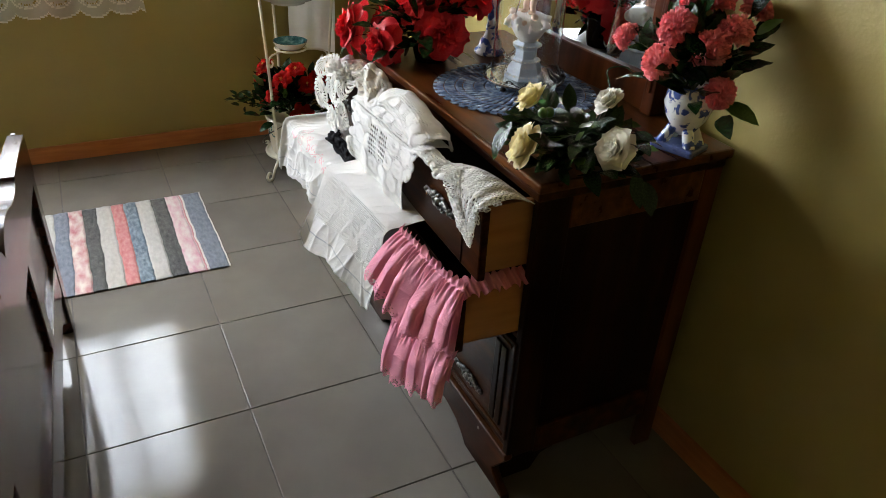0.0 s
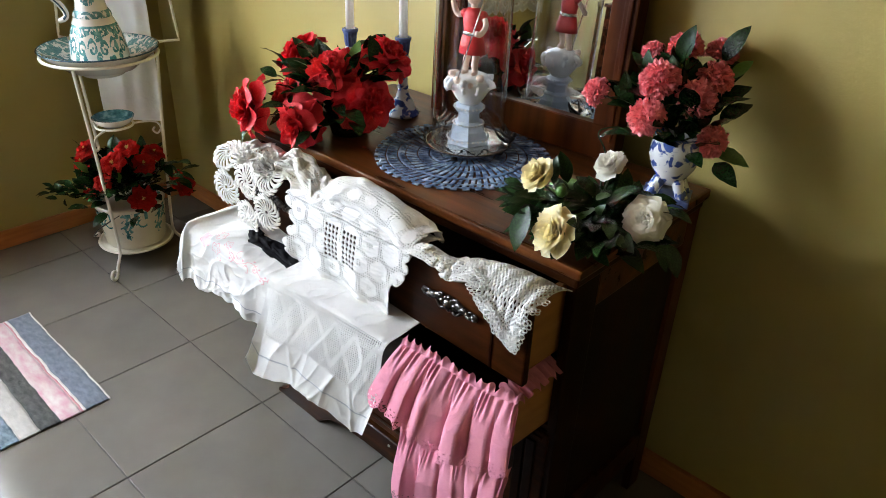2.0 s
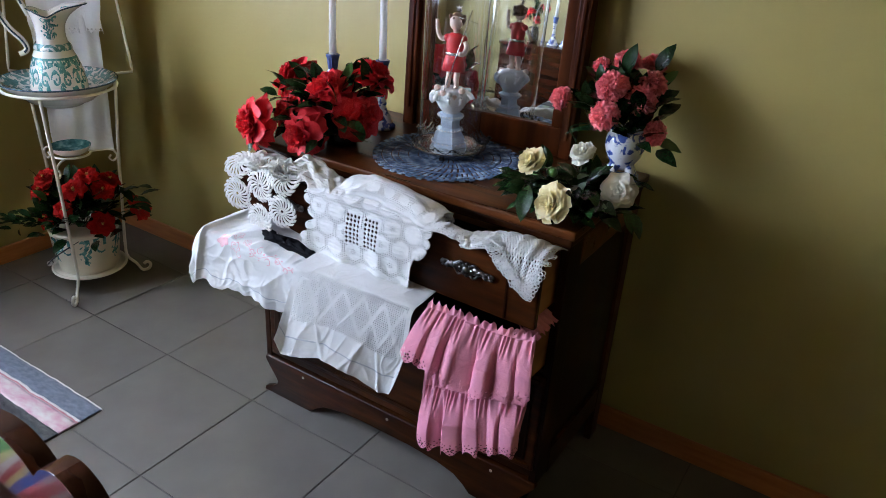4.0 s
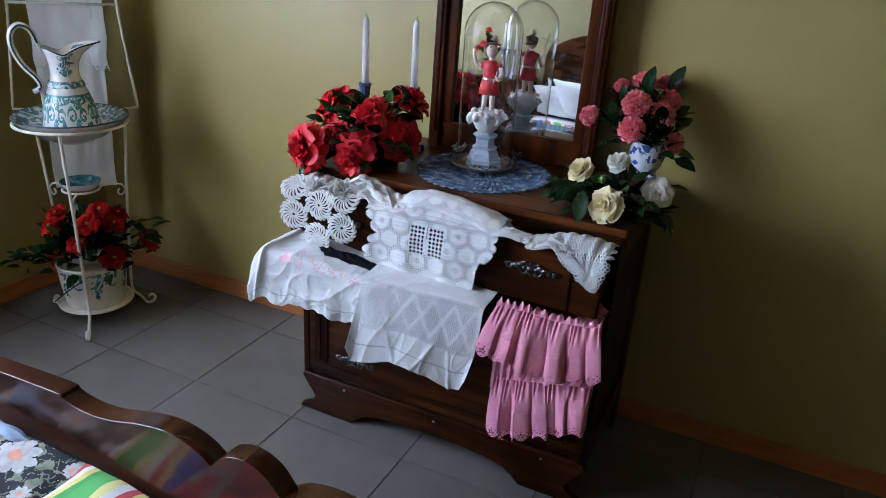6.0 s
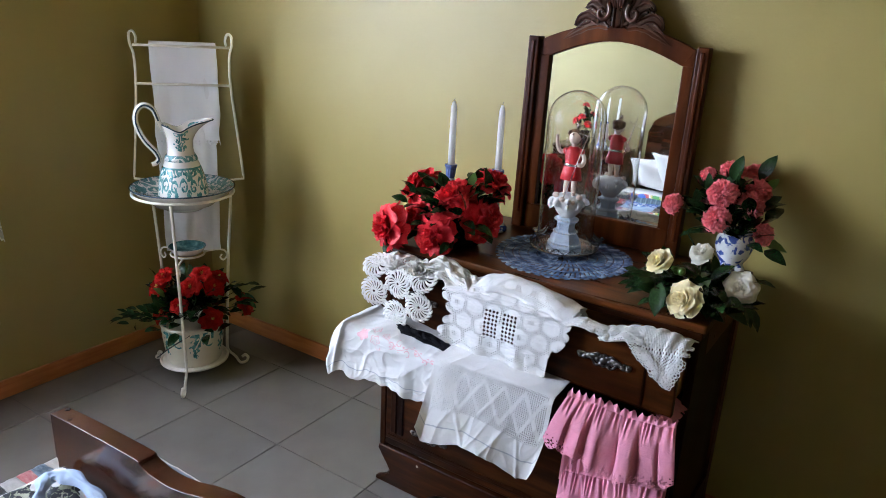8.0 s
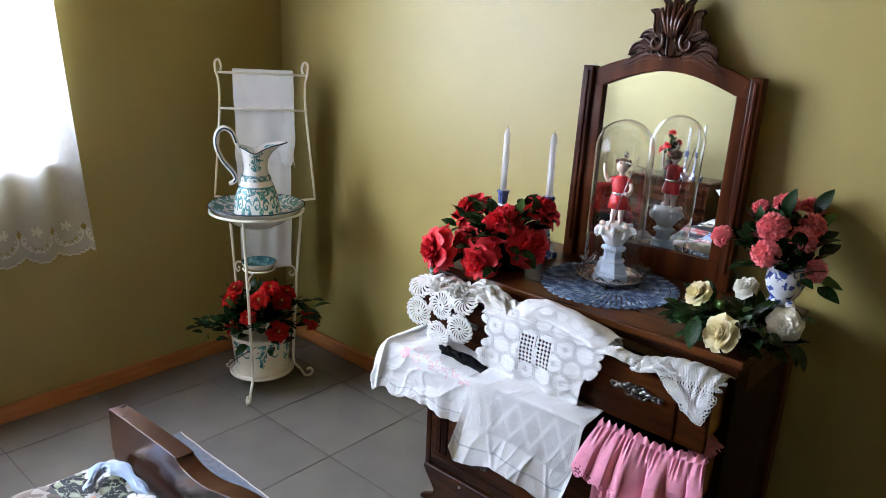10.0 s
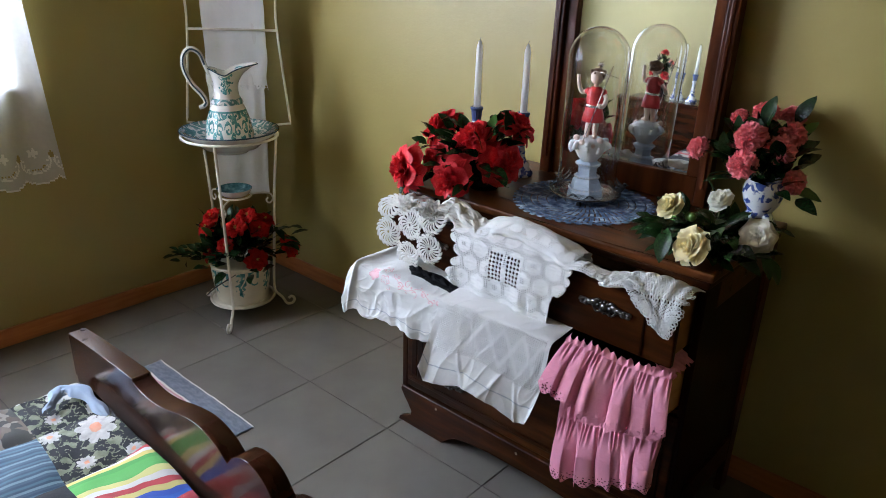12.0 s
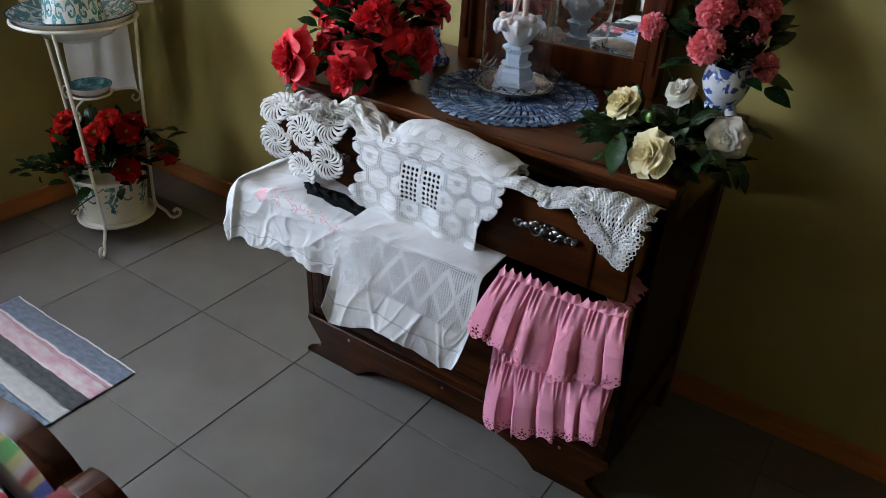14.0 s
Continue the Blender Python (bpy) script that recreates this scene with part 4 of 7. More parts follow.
for k in range(54):
    row = k % 2
    u = 0.20 + 0.80 * (k // 2) / 26
    v = step_line(u, CORNER_EDGE)[0] - 0.015 - 0.085 * row + r4.uniform(-0.012, 0.012)
    c = corner_place(min(1, u), v) + Vector((0, -0.004, 0.001))
    flat = v < 0.47
    s = r4.uniform(1.15, 1.45)
    a0 = r4.uniform(0, 1.2)
    for i in range(5):
        a = i * 1.2566 + a0
        o = Vector((math.cos(a), math.sin(a) if flat else 0.0, 0.0 if flat else math.sin(a))) * 0.0058 * s
        loop = [Vector((math.cos(g), math.sin(g) if flat else 0.0, 0.0 if flat else math.sin(g))) * 0.0036 * s for g in (2 * math.pi * q / 9 for q in range(9))]
        tube(b, [c + o + g for g in loop], 0.00125, 5, closed=True)
part("flower_edging", b, M["crochet"], corner_lace, "edging of small crochet flowers", True)


# the embroidered cloth and the drawn-thread towel in the middle drawer
def pile2(x):
    return step_line(x, [(-0.03, 0.66), (0.04, 0.715), (0.15, 0.735), (0.3, 0.72), (0.5, 0.712), (0.76, 0.702)])[0]


def linen_place(x, s, drop, lift, seed, flare, crumple):
    """A cloth over the heap in the drawer: flat at first, round the edge, then hanging."""
    f = front2(x)
    top = pile2(x) + lift
    if s < 0.45:
        k = s / 0.45
        y, z = lerp(0.05, f - 0.005, k), lerp(top + 0.005, top, k) - 0.004 * k
    elif s < 0.55:
        a = (s - 0.45) / 0.10 * math.pi / 2
        y, z = f - 0.005 - 0.025 * math.sin(a), top - 0.004 - 0.025 * (1 - math.cos(a))
    else:
        k = (s - 0.55) / 0.45
        y = f - 0.030 - flare * k + 0.010 * nz(x * 13, k * 1.2, seed) * (0.3 + k)
        z = top - 0.029 - drop * k
    w = 0.005 * nz(x * 9, s * 4, seed) + 0.0012 * nz(x * 25, s * 12, seed)
    c = crumple * ridge(x * 11, s * 3.6 + x * 4, seed)
    low = min(1, max(0.35, (s - 0.4) * 3))
    return Vector((x, y - 0.6 * abs(w) - c * low, z + ((w + 0.7 * c) if s < 0.5 else 0)))


def embroidered_place(u, v):
    x = -0.012 + 0.47 * u
    d = step_line(u, [(0, 0.085), (0.04, 0.115), (0.12, 0.130), (0.25, 0.136), (0.5, 0.122), (0.75, 0.128), (1, 0.120)])[0]
    d += 0.003 * math.sin(u * 30) + 0.0015 * math.sin(u * 71)
    p = linen_place(x, v, d, 0.004 + 0.020 * math.exp(-((u - 0.13) / 0.09) ** 2), 2.0, 0.008, 0.0034)
    k = max(0, v - 0.6) / 0.4
    p.y -= 0.0045 * k * max(0, math.sin(u * 30 + 1.0)) + 0.0012 * k * math.sin(u * 71)
    # the turned-back corner with its long fold
    fold = math.exp(-((u - 0.115 - 0.10 * (0.75 - v)) / 0.018) ** 2)
    p.y -= 0.010 * fold * min(1, max(0, v - 0.35) * 4)
    p.z += 0.006 * fold * (v < 0.6)
    if u < 0.07:
        q = 1 - u / 0.07
        p.x += 0.012 * q * q
        p.z -= 0.045 * q * q * (1 if v < 0.55 else max(0, 1 - (v - 0.55) * 4))
    return p


def spray_of(x, h):
    """Pink stem-stitch lines: a rose, its leaves and a scrolling spray, h across the cloth's fall."""
    y = (h - 0.34) * 0.40
    for cx, cy, r in ((0.105, 0.012, 0.019), (0.137, -0.016, 0.014), (0.150, 0.022, 0.015), (0.178, -0.006, 0.011)):
        d, a = math.hypot(x - cx, y - cy), math.atan2(y - cy, x - cx)
        rr = r * (1 + 0.18 * math.cos(5 * a + cx * 40))
        if rr * 0.86 < d < rr or abs(d - rr * 0.5) < 0.0009 and math.cos(3 * a) > -0.3:
            return True
        if cx == 0.105 and d < rr * 0.84:
            return True
    # curling tendrils
    for cx, cy, r, a0, a1 in ((0.205, 0.016, 0.013, -2.8, 1.9), (0.232, 0.002, 0.012, 0.2, 4.6), (0.262, 0.022, 0.012, -2.9, 1.6), (0.296, 0.010, 0.011, 0.0, 4.4), (0.325, 0.026, 0.010, -3.0, 1.5), (0.352, 0.018, 0.008, 0.1, 4.2), (0.165, 0.045, 0.010, -1.0, 3.0)):
        d, a = math.hypot(x - cx, y - cy), math.atan2(y - cy, x - cx)
        if a < a0:
            a += 2 * math.pi
        if a < a1 and abs(d - r * (0.55 + 0.45 * (a - a0) / (a1 - a0))) < 0.0011:
            return True
    if 0.18 < x < 0.37 and abs(y - 0.012 - 0.010 * math.sin(x * 62)) < 0.0010:
        return True
    for k in range(13):
        cx = 0.19 + 0.0145 * k
        cy = 0.012 + 0.010 * math.sin(cx * 62) + (0.007 if k % 2 else -0.007)
        if ((x - cx) / 0.0036) ** 2 + ((y - cy) / 0.0022) ** 2 < 1:
            return True
    return False


def embroidered_mi(u, v):
    if abs(v - 0.895) < 0.006:
        return 1
    return 2 if spray_of(u * 0.47 - 0.035, v - 0.14) else 0


embroidered = thing("embroidered_cloth", "white linen cloth with pink flower embroidery spilling from a drawer", "tablecloth", "linen in the drawers")
thicken(part("linen", sheet(420, 300, embroidered_place, None, embroidered_mi), [M["linen"], M["grey_thread"], M["rose_thread"]], embroidered, "", True), 0.0012)


def drawn_place(u, v):
    x = 0.385 + 0.360 * u
    d = step_line(u, [(0, 0.165), (0.05, 0.205), (0.2, 0.200), (0.35, 0.185), (0.5, 0.190), (0.7, 0.212), (0.85, 0.232), (0.95, 0.225), (1, 0.19)])[0]
    p = linen_place(x, v, d, 0.014, 4.4, 0.030, 0.0020 + 0.006 * max(0, v - 0.72))
    k = max(0, v - 0.55) / 0.45
    p.y -= 0.010 + k * (0.050 * (1 - u) ** 1.5 + 0.005 * math.sin(u * 12 + 0.6)) * (0.4 + 0.6 * k)
    p.x += -0.004 * k * (1 - u) - 0.060 * k * k * max(0, u - 0.6)
    # pressed fold lines below the band
    for c, s in ((0.30, 0.5), (0.62, -0.7), (0.80, 0.3)):
        p.y -= 0.0022 * math.exp(-((u - c - s * (v - 0.85)) / 0.016) ** 2) * max(0, min(1, (v - 0.72) * 8))
    return p


def drawn_mi(u, v):
    return 1 if abs(v - 0.905 + 0.01 * math.sin(u * 9)) < 0.004 and not 0.30 < u < 0.33 else 0


def drawn_keep(u, v):
    if 0.485 < v < 0.79 and 0.06 < u < 0.965:
        zig = abs(((u * 3.0 + 0.15) % 1) - 0.5) * 2
        band = (v - 0.485) / 0.305
        solid = abs(band - 0.12 - 0.76 * zig) < 0.075 or abs(band - 0.88 + 0.76 * zig) < 0.060
        if not solid and (u * 62) % 1 > 0.48 and (v * 92) % 1 > 0.48:
            return False
    return True


drawn = thing("linen_towel", "white linen towel with drawn-thread zigzag band hanging from a drawer", "towel", "linen in the drawers")
thicken(part("linen", sheet(372, 340, drawn_place, drawn_keep, drawn_mi), [M["linen"], M["grey_thread"]], drawn, "", True), 0.0012)

dark_cloth = thing("folded_cloth", "folded black cloth under the lace inside the open drawer", "cloth", "linen in the drawers")
bunch("cloth", [(0.16, -0.075, 0.728), (0.26, -0.085, 0.728), (0.40, -0.085, 0.716)], 0.026, 0.008, M["black_cloth"], dark_cloth, 2.2, folds=2)


# the pink ruffled valance
def ruffle(top, hem, seed, pleats, units, amp, frill):
    """A gathered strip: top and hem give (x, y, z) at u; pleats hang between sharp valleys; the hem has pointed eyelet scallops."""
    r3 = random.Random(seed)
    cuts = [0.0]
    while cuts[-1] < 1:
        cuts.append(cuts[-1] + r3.uniform(0.6, 1.5) / pleats)
    depth = [r3.uniform(0.45, 1.25) for _ in cuts]
    skew = [r3.uniform(0.25, 0.75) for _ in cuts]

    def panel(u):
        for n, (a, c) in enumerate(zip(cuts, cuts[1:])):
            if u <= c:
                k = min(1, max(0, (u - a) / (c - a)))
                k = 0.5 * k / skew[n] if k < skew[n] else 0.5 + 0.5 * (k - skew[n]) / (1 - skew[n])
                return math.sin(math.pi * k) ** 0.7 * depth[n]
        return 0

    def place(u, v):
        head = frill
        tx, ty, tz = top(u)
        hx, hy, hz = hem(u)
        if v < head:
            k = 1 - v / head
            wob = math.sin(u * 88 + 3 * nz(u * 9, seed))
            return Vector((tx, ty + 0.010 * k + 0.006 * k * wob, tz + 0.024 * k + 0.004 * k * nz(u * 12, seed)))
        k = (v - head) / (1 - head)
        e = k ** 0.75
        us = min(1, max(0, u + 0.015 * nz(u * 3, v * 2, seed) * k))
        x, y, z = lerp(tx, hx, k), lerp(ty, hy, e), lerp(tz, hz, k)
        open_out = min(1, max(0, (k - 0.04) / 0.45))
        y -= amp * open_out * panel(us)
        x += 0.006 * open_out * math.sin(us * pleats * 6.3 + seed)
        gather = max(0, 1 - k / 0.34)
        y -= 0.0040 * math.sin(u * 118 + 9 * nz(u * 9, seed)) * gather
        y -= 0.005 * nz(u * 6, k * 3, seed + 5) * k
        return Vector((x, y, z))

    def keep(u, v):
        if v < frill:
            return v / frill > 0.75 * abs((u * units * 1.5) % 1 - 0.5) * 2 * (0.8 + 0.2 * math.sin(u * 40))
        hx, hy, hz = hem(u)
        drop = top(u)[2] - hz
        wide = 0.034
        c = (u * units) % 1 - 0.5
        h = (1 - v) / (1 - frill) * drop / wide
        if h < 0.42 * abs(c) * 2 + 0.055 * abs(math.sin(u * units * 9.4248)):
            return False
        for k in range(5):
            a = k * 1.2566 + 1.57
            dx, dy = c - 0.13 * math.cos(a), h - 0.50 - 0.13 * math.sin(a)
            ra, rb = dx * math.cos(a) + dy * math.sin(a), -dx * math.sin(a) + dy * math.cos(a)
            if (ra / 0.075) ** 2 + (rb / 0.045) ** 2 < 1:
                return False
        for px, q in ((-0.18, 0.28), (0.0, 0.17), (0.18, 0.28), (-0.32, 0.46), (0.32, 0.46), (-0.43, 0.66), (0.43, 0.66), (-0.30, 0.80), (0.30, 0.80), (0.0, 0.84), (-0.48, 0.92)):
            if math.hypot(c - px, h - q) < 0.040:
                return False
        return True

    return sheet(560, 190, place, keep)


def along(pts):
    return lambda u: step_line(u, pts)


valance = thing("ruffled_valance", "dusty pink cotton valance with two eyelet ruffles hanging from a drawer", "valance", "linen in the drawers")
upper_top = along([(0, 0.772, -0.118, 0.722), (0.3, 0.850, -0.112, 0.722), (0.6, 0.935, -0.104, 0.712), (0.85, 1.010, -0.098, 0.715), (1, 1.050, -0.092, 0.722)])
upper_hem = along([(0, 0.750, -0.196, 0.610), (0.15, 0.800, -0.190, 0.600), (0.4, 0.880, -0.178, 0.578), (0.6, 0.950, -0.168, 0.570), (0.8, 1.018, -0.158, 0.578), (1, 1.078, -0.140, 0.594)])
part("upper_ruffle", ruffle(upper_top, upper_hem, 11, 6.5, 9, 0.026, 0.14), M["pink_cotton"], valance, "", True)
lower_top = along([(0, 0.785, -0.128, 0.505), (0.4, 0.880, -0.122, 0.520), (0.7, 0.955, -0.118, 0.535), (1, 1.056, -0.108, 0.550)])
lower_hem = along([(0, 0.800, -0.165, 0.352), (0.15, 0.842, -0.165, 0.350), (0.4, 0.905, -0.160, 0.368), (0.6, 0.960, -0.152, 0.385), (0.8, 1.010, -0.142, 0.405), (1, 1.066, -0.125, 0.425)])
part("lower_ruffle", ruffle(lower_top, lower_hem, 23, 6.0, 9, 0.026, 0.10), M["pink_cotton"], valance, "", True)


def backing(u, v):
    x = lerp(0.780, 1.052, u)
    return Vector((x, front2(x) - 0.006 - 0.022 * v - 0.003 * math.sin(u * 70 + 4 * nz(u * 7, 2)), 0.712 - 0.235 * v))


part("gathered_body", sheet(160, 20, backing), M["pink_cotton"], valance, "", True)


def tail_place(u, v):
    x = lerp(0.985, 1.028, v)
    return Vector((x + 0.006 * math.sin(u * 40), lerp(front2(1.0) + 0.01, 0.085, u), 0.700 - 0.02 * v + 0.012 * abs(math.sin(u * 30))))


part("tucked_end", sheet(60, 10, tail_place), M["pink_cotton"], valance, "", True)

# ---- things on the dresser ----
TOP = DT + 0.0005
blue_mat = thing("round_doily", "round blue crochet doily with a spiral fan pattern on the dresser", "doily")
MAT_C, MAT_R = (0.527, 0.318), 0.215


def mat_keep(u, v):
    r, a = v, u * 2 * math.pi
    if r < 0.07:
        return True
    if r > 0.93:
        return not (r > 0.965 and math.sin(a * 46) < -0.1) and not (0.94 < r < 0.962 and math.sin(a * 92) > 0.1)
    ring = any(abs(r - q) < 0.010 for q in (0.18, 0.34, 0.52, 0.70, 0.86))
    n = 24 if r < 0.34 else 48 if r < 0.7 else 72
    spoke = math.sin(n * a + r * 24) > (-0.40 if r < 0.52 else -0.30)
    return ring or spoke and not (0.10 < (r * 22) % 1 < 0.22)


def mat_place(u, v):
    r, a = v * MAT_R, u * 2 * math.pi
    r *= 1 + 0.02 * math.sin(3 * a) * v
    return Vector((MAT_C[0] + r * math.cos(a), MAT_C[1] + r * math.sin(a), TOP + 0.0016 + 0.0012 * abs(nz(r * 40, a * 3)) + (0.004 * max(0, nz(a * 2.0, 5)) * v ** 4)))


thicken(part("lace", sheet(900, 74, mat_place, mat_keep), M["blue_thread"], blue_mat), 0.002)

DOME = (0.514, 0.352)
tray = thing("mirror_tray", "round mirrored tray with dark filigree gallery on the doily", "tray", at=(DOME[0], DOME[1], TOP + 0.004))
part("mirror_plate", lathe(bmesh.new(), [(0, 0.020), (0.096, 0.020), (0.100, 0.022), (0.104, 0.022), (0.106, 0.019), (0.104, 0.016), (0, 0.016)], 64), M["tray_plate"], tray, "", True)
for k in range(4):
    a = radians(20 + 90 * k)
    part("foot", lathe(bmesh.new(), [(0, 0), (0.008, 0), (0.009, 0.004), (0.005, 0.010), (0.006, 0.017), (0, 0.017)], 12, (0.085 * math.cos(a), 0.085 * math.sin(a))), M["black_metal"], tray)
b = bmesh.new()
tube(b, [(0.108 * math.cos(a / 40 * math.pi), 0.108 * math.sin(a / 40 * math.pi), 0.021) for a in range(80)], 0.0013, 6, closed=True)
for k in range(14):
    a0 = 2 * math.pi * k / 14
    pts = []
    for i in range(13):
        t = i / 12
        a = a0 + 0.40 * (t - 0.5) + 0.05 * math.sin(t * 9)
        pts.append((0.108 * math.cos(a), 0.108 * math.sin(a), 0.022 + 0.014 * math.sin(t * math.pi) + 0.003 * math.sin(t * 14)))
    tube(b, pts, 0.0012, 6)
    for s in (0.06, -0.08):
        bmesh.ops.create_uvsphere(b, u_segments=8, v_segments=5, radius=0.0034, matrix=Matrix.Translation((0.108 * math.cos(a0 + s), 0.108 * math.sin(a0 + s), 0.031 + 0.03 * abs(s))))
part("filigree_gallery", b, M["black_metal"], tray, "blackened scrolled edge", True)


def bird_mesh():
    b = bmesh.new()
    bmesh.ops.create_uvsphere(b, u_segments=12, v_segments=8, radius=1, matrix=Matrix.Translation((0, 0, 0.016)) @ Matrix.Rotation(0.5, 4, "Y") @ Matrix.Diagonal((0.016, 0.008, 0.009, 1)))
    bmesh.ops.create_uvsphere(b, u_segments=10, v_segments=7, radius=0.0065, matrix=Matrix.Translation((-0.012, 0, 0.030)))
    tube(b, [(-0.017, 0, 0.030), (-0.025, 0, 0.029)], 0.002, 6, taper=lambda t: 1 - 0.8 * t)
    tube(b, smooth_line([(0.012, 0, 0.012), (0.026, 0, 0.018), (0.038, 0, 0.034)], 4), 0.005, 6, taper=lambda t: 1 - 0.6 * t)
    for s in (-1, 1):
        tube(b, smooth_line([(-0.004, s * 0.007, 0.022), (0.010, s * 0.015, 0.032), (0.020, s * 0.018, 0.046)], 4), 0.004, 6, taper=lambda t: 1.2 - 0.8 * t)
        tube(b, [(0.0, s * 0.004, 0.010), (0.0, s * 0.004, 0.0)], 0.0012, 5)
    return b


bird = part("bird_ornament", bird_mesh(), M["silver"], tray, "small silver bird", True)
bird.matrix_basis = pose(-0.100, 0.010, 0.022, 0, 0, 60)
bird2 = part("bird_ornament", bird_mesh(), M["black_metal"], tray, "small dark bird", True)
bird2.matrix_basis = pose(0.094, 0.045, 0.022, 0, 0, 200)

dome = thing("glass_dome", "tall clear glass dome over a porcelain figurine", "glass dome", at=(DOME[0], DOME[1], TOP + 0.0245))
prof = [(0.086, 0.0), (0.088, 0.002), (0.088, 0.0025), (0.088, 0.004), (0.088, 0.10), (0.088, 0.20), (0.088, 0.30), (0.088, 0.395), (0.088, 0.40)] + [(0.088 * math.cos(a), 0.40 + 0.088 * math.sin(a)) for a in [i * math.pi / 24 for i in range(1, 12)]] + [(0, 0.488)]
inn = [(0, 0.4872)] + [(0.0872 * math.cos(a), 0.40 + 0.0872 * math.sin(a)) for a in [i * math.pi / 24 for i in range(11, 0, -1)]] + [(0.0872, 0.40), (0.0872, 0.395), (0.0872, 0.30), (0.0872, 0.20), (0.0872, 0.10), (0.0872, 0.005), (0.0872, 0.0035), (0.0872, 0.003), (0.086, 0.0)]
dp = part("glass_bell", lathe(bmesh.new(), prof + inn, 72), M["glass"], dome, "", True)
dp.visible_shadow = False
rim = part("ground_rim", tube(bmesh.new(), [(0.087 * math.cos(a / 36 * math.pi), 0.087 * math.sin(a / 36 * math.pi), 0.0025) for a in range(72)], 0.0022, 6, closed=True), M["glass"], dome, "thick ground glass rim", True)
rim.visible_shadow = False


def statuette_mesh():
    """A plain little figure on a scrolled pedestal."""
    b = bmesh.new()

    def ball(c, r, mi, seg=14):
        n0 = len(b.faces)
        bmesh.ops.create_uvsphere(b, u_segments=seg, v_segments=max(6, seg // 2), radius=1, matrix=Matrix.Translation(c) @ Matrix.Diagonal((*r, 1)))
        b.faces.ensure_lookup_table()
        for f in b.faces[n0:]:
            f.material_index = mi

    lathe(b, [(0, 0), (0.054, 0), (0.054, 0.010), (0.048, 0.014), (0.045, 0.032), (0.036, 0.044), (0.038, 0.048), (0.029, 0.054), (0.029, 0.076), (0.037, 0.083), (0.038, 0.090), (0.027, 0.096), (0, 0.096)], 6, mi=1)
    for z, r in ((0.012, 0.051), (0.048, 0.037), (0.088, 0.036)):
        for k in range(24):
            a = 2 * math.pi * k / 24
            ball((r * math.cos(a), r * math.sin(a), z), (0.0028, 0.0028, 0.0028), 0, 6)
    lathe(b, [(0, 0.094), (0.022, 0.096), (0.034, 0.110), (0.046, 0.130), (0.050, 0.148), (0.044, 0.162), (0.030, 0.168), (0, 0.168)], 24, mi=0)
    for k in range(9):
        a = 2 * math.pi * k / 9
        pts = [(0.046 * math.cos(a) + (0.015 - 0.0014 * t) * math.cos(t * 0.7 + k) * math.cos(a), 0.046 * math.sin(a) + (0.015 - 0.0014 * t) * math.cos(t * 0.7 + k) * math.sin(a), 0.142 + (0.018 - 0.0016 * t) * math.sin(t * 0.7 + k)) for t in range(10)]
        tube(b, pts, 0.0075, 8, mi=0, taper=lambda t: 1.1 - 0.6 * t)
    for x, y, z in ((-0.035, -0.028, 0.168), (-0.012, -0.042, 0.158), (0.036, -0.020, 0.166), (0.020, -0.036, 0.150), (-0.044, 0.004, 0.160)):
        ball((x, y, z), (0.010, 0.010, 0.009), 2, 10)
    for s in (-1, 1):
        tube(b, smooth_line([(s * 0.013, -0.004, 0.170), (s * 0.012, -0.006, 0.190), (s * 0.011, 0, 0.212), (s * 0.010, 0, 0.235)], 4), 0.0088, 10, mi=2, taper=lambda t: 0.75 + 0.5 * t)
        ball((s * 0.014, -0.010, 0.172), (0.007, 0.012, 0.005), 2, 10)
    lathe(b, [(0, 0.214), (0.034, 0.216), (0.030, 0.240), (0.0235, 0.262), (0.023, 0.268), (0.026, 0.285), (0.025, 0.305), (0.016, 0.317), (0, 0.320)], 20, mi=3, squash=0.75)
    lathe(b, [(0.0245, 0.258), (0.0265, 0.262), (0.0245, 0.266)], 20, mi=5, squash=0.75)
    tube(b, smooth_line([(-0.022, 0, 0.305), (-0.040, -0.004, 0.300), (-0.050, -0.008, 0.322), (-0.053, -0.010, 0.350)], 4), 0.0068, 8, mi=2, taper=lambda t: 1.1 - 0.35 * t)
    tube(b, smooth_line([(0.022, 0, 0.305), (0.036, -0.008, 0.285), (0.034, -0.026, 0.268), (0.026, -0.036, 0.270)], 4), 0.0065, 8, mi=2)
    ball((-0.023, 0, 0.303), (0.012, 0.012, 0.011), 3, 10)
    ball((0.023, 0, 0.303), (0.012, 0.012, 0.011), 3, 10)
    tube(b, [(0, 0, 0.312), (0, 0, 0.332)], 0.008, 8, mi=2)
    ball((0, -0.002, 0.346), (0.0185, 0.0190, 0.0215), 2, 16)
    ball((0, 0.0035, 0.352), (0.0205, 0.0195, 0.0200), 4, 16)
    for k in range(7):
        a = 2 * math.pi * k / 7
        tube(b, [(0.006, 0.004, 0.374), (0.006 + 0.012 * math.cos(a), 0.004, 0.384 + 0.012 * math.sin(a))], 0.0016, 5, mi=5, taper=lambda t: 1.4 - 0.9 * t)
    ball((0.006, 0.004, 0.383), (0.006, 0.004, 0.006), 5, 8)
    for k in range(16):
        a = k * 2.4
        ball((0.0185 * math.cos(a), 0.004 + 0.017 * math.sin(a), 0.352 + 0.010 * math.sin(k * 1.7)), (0.006, 0.006, 0.006), 4, 8)
    tube(b, [(-0.008, -0.046, 0.165), (0.052, -0.028, 0.385)], 0.0018, 6, mi=5)
    tube(b, [(0.018, -0.036, 0.366), (0.070, -0.024, 0.352)], 0.0015, 6, mi=5)
    return b


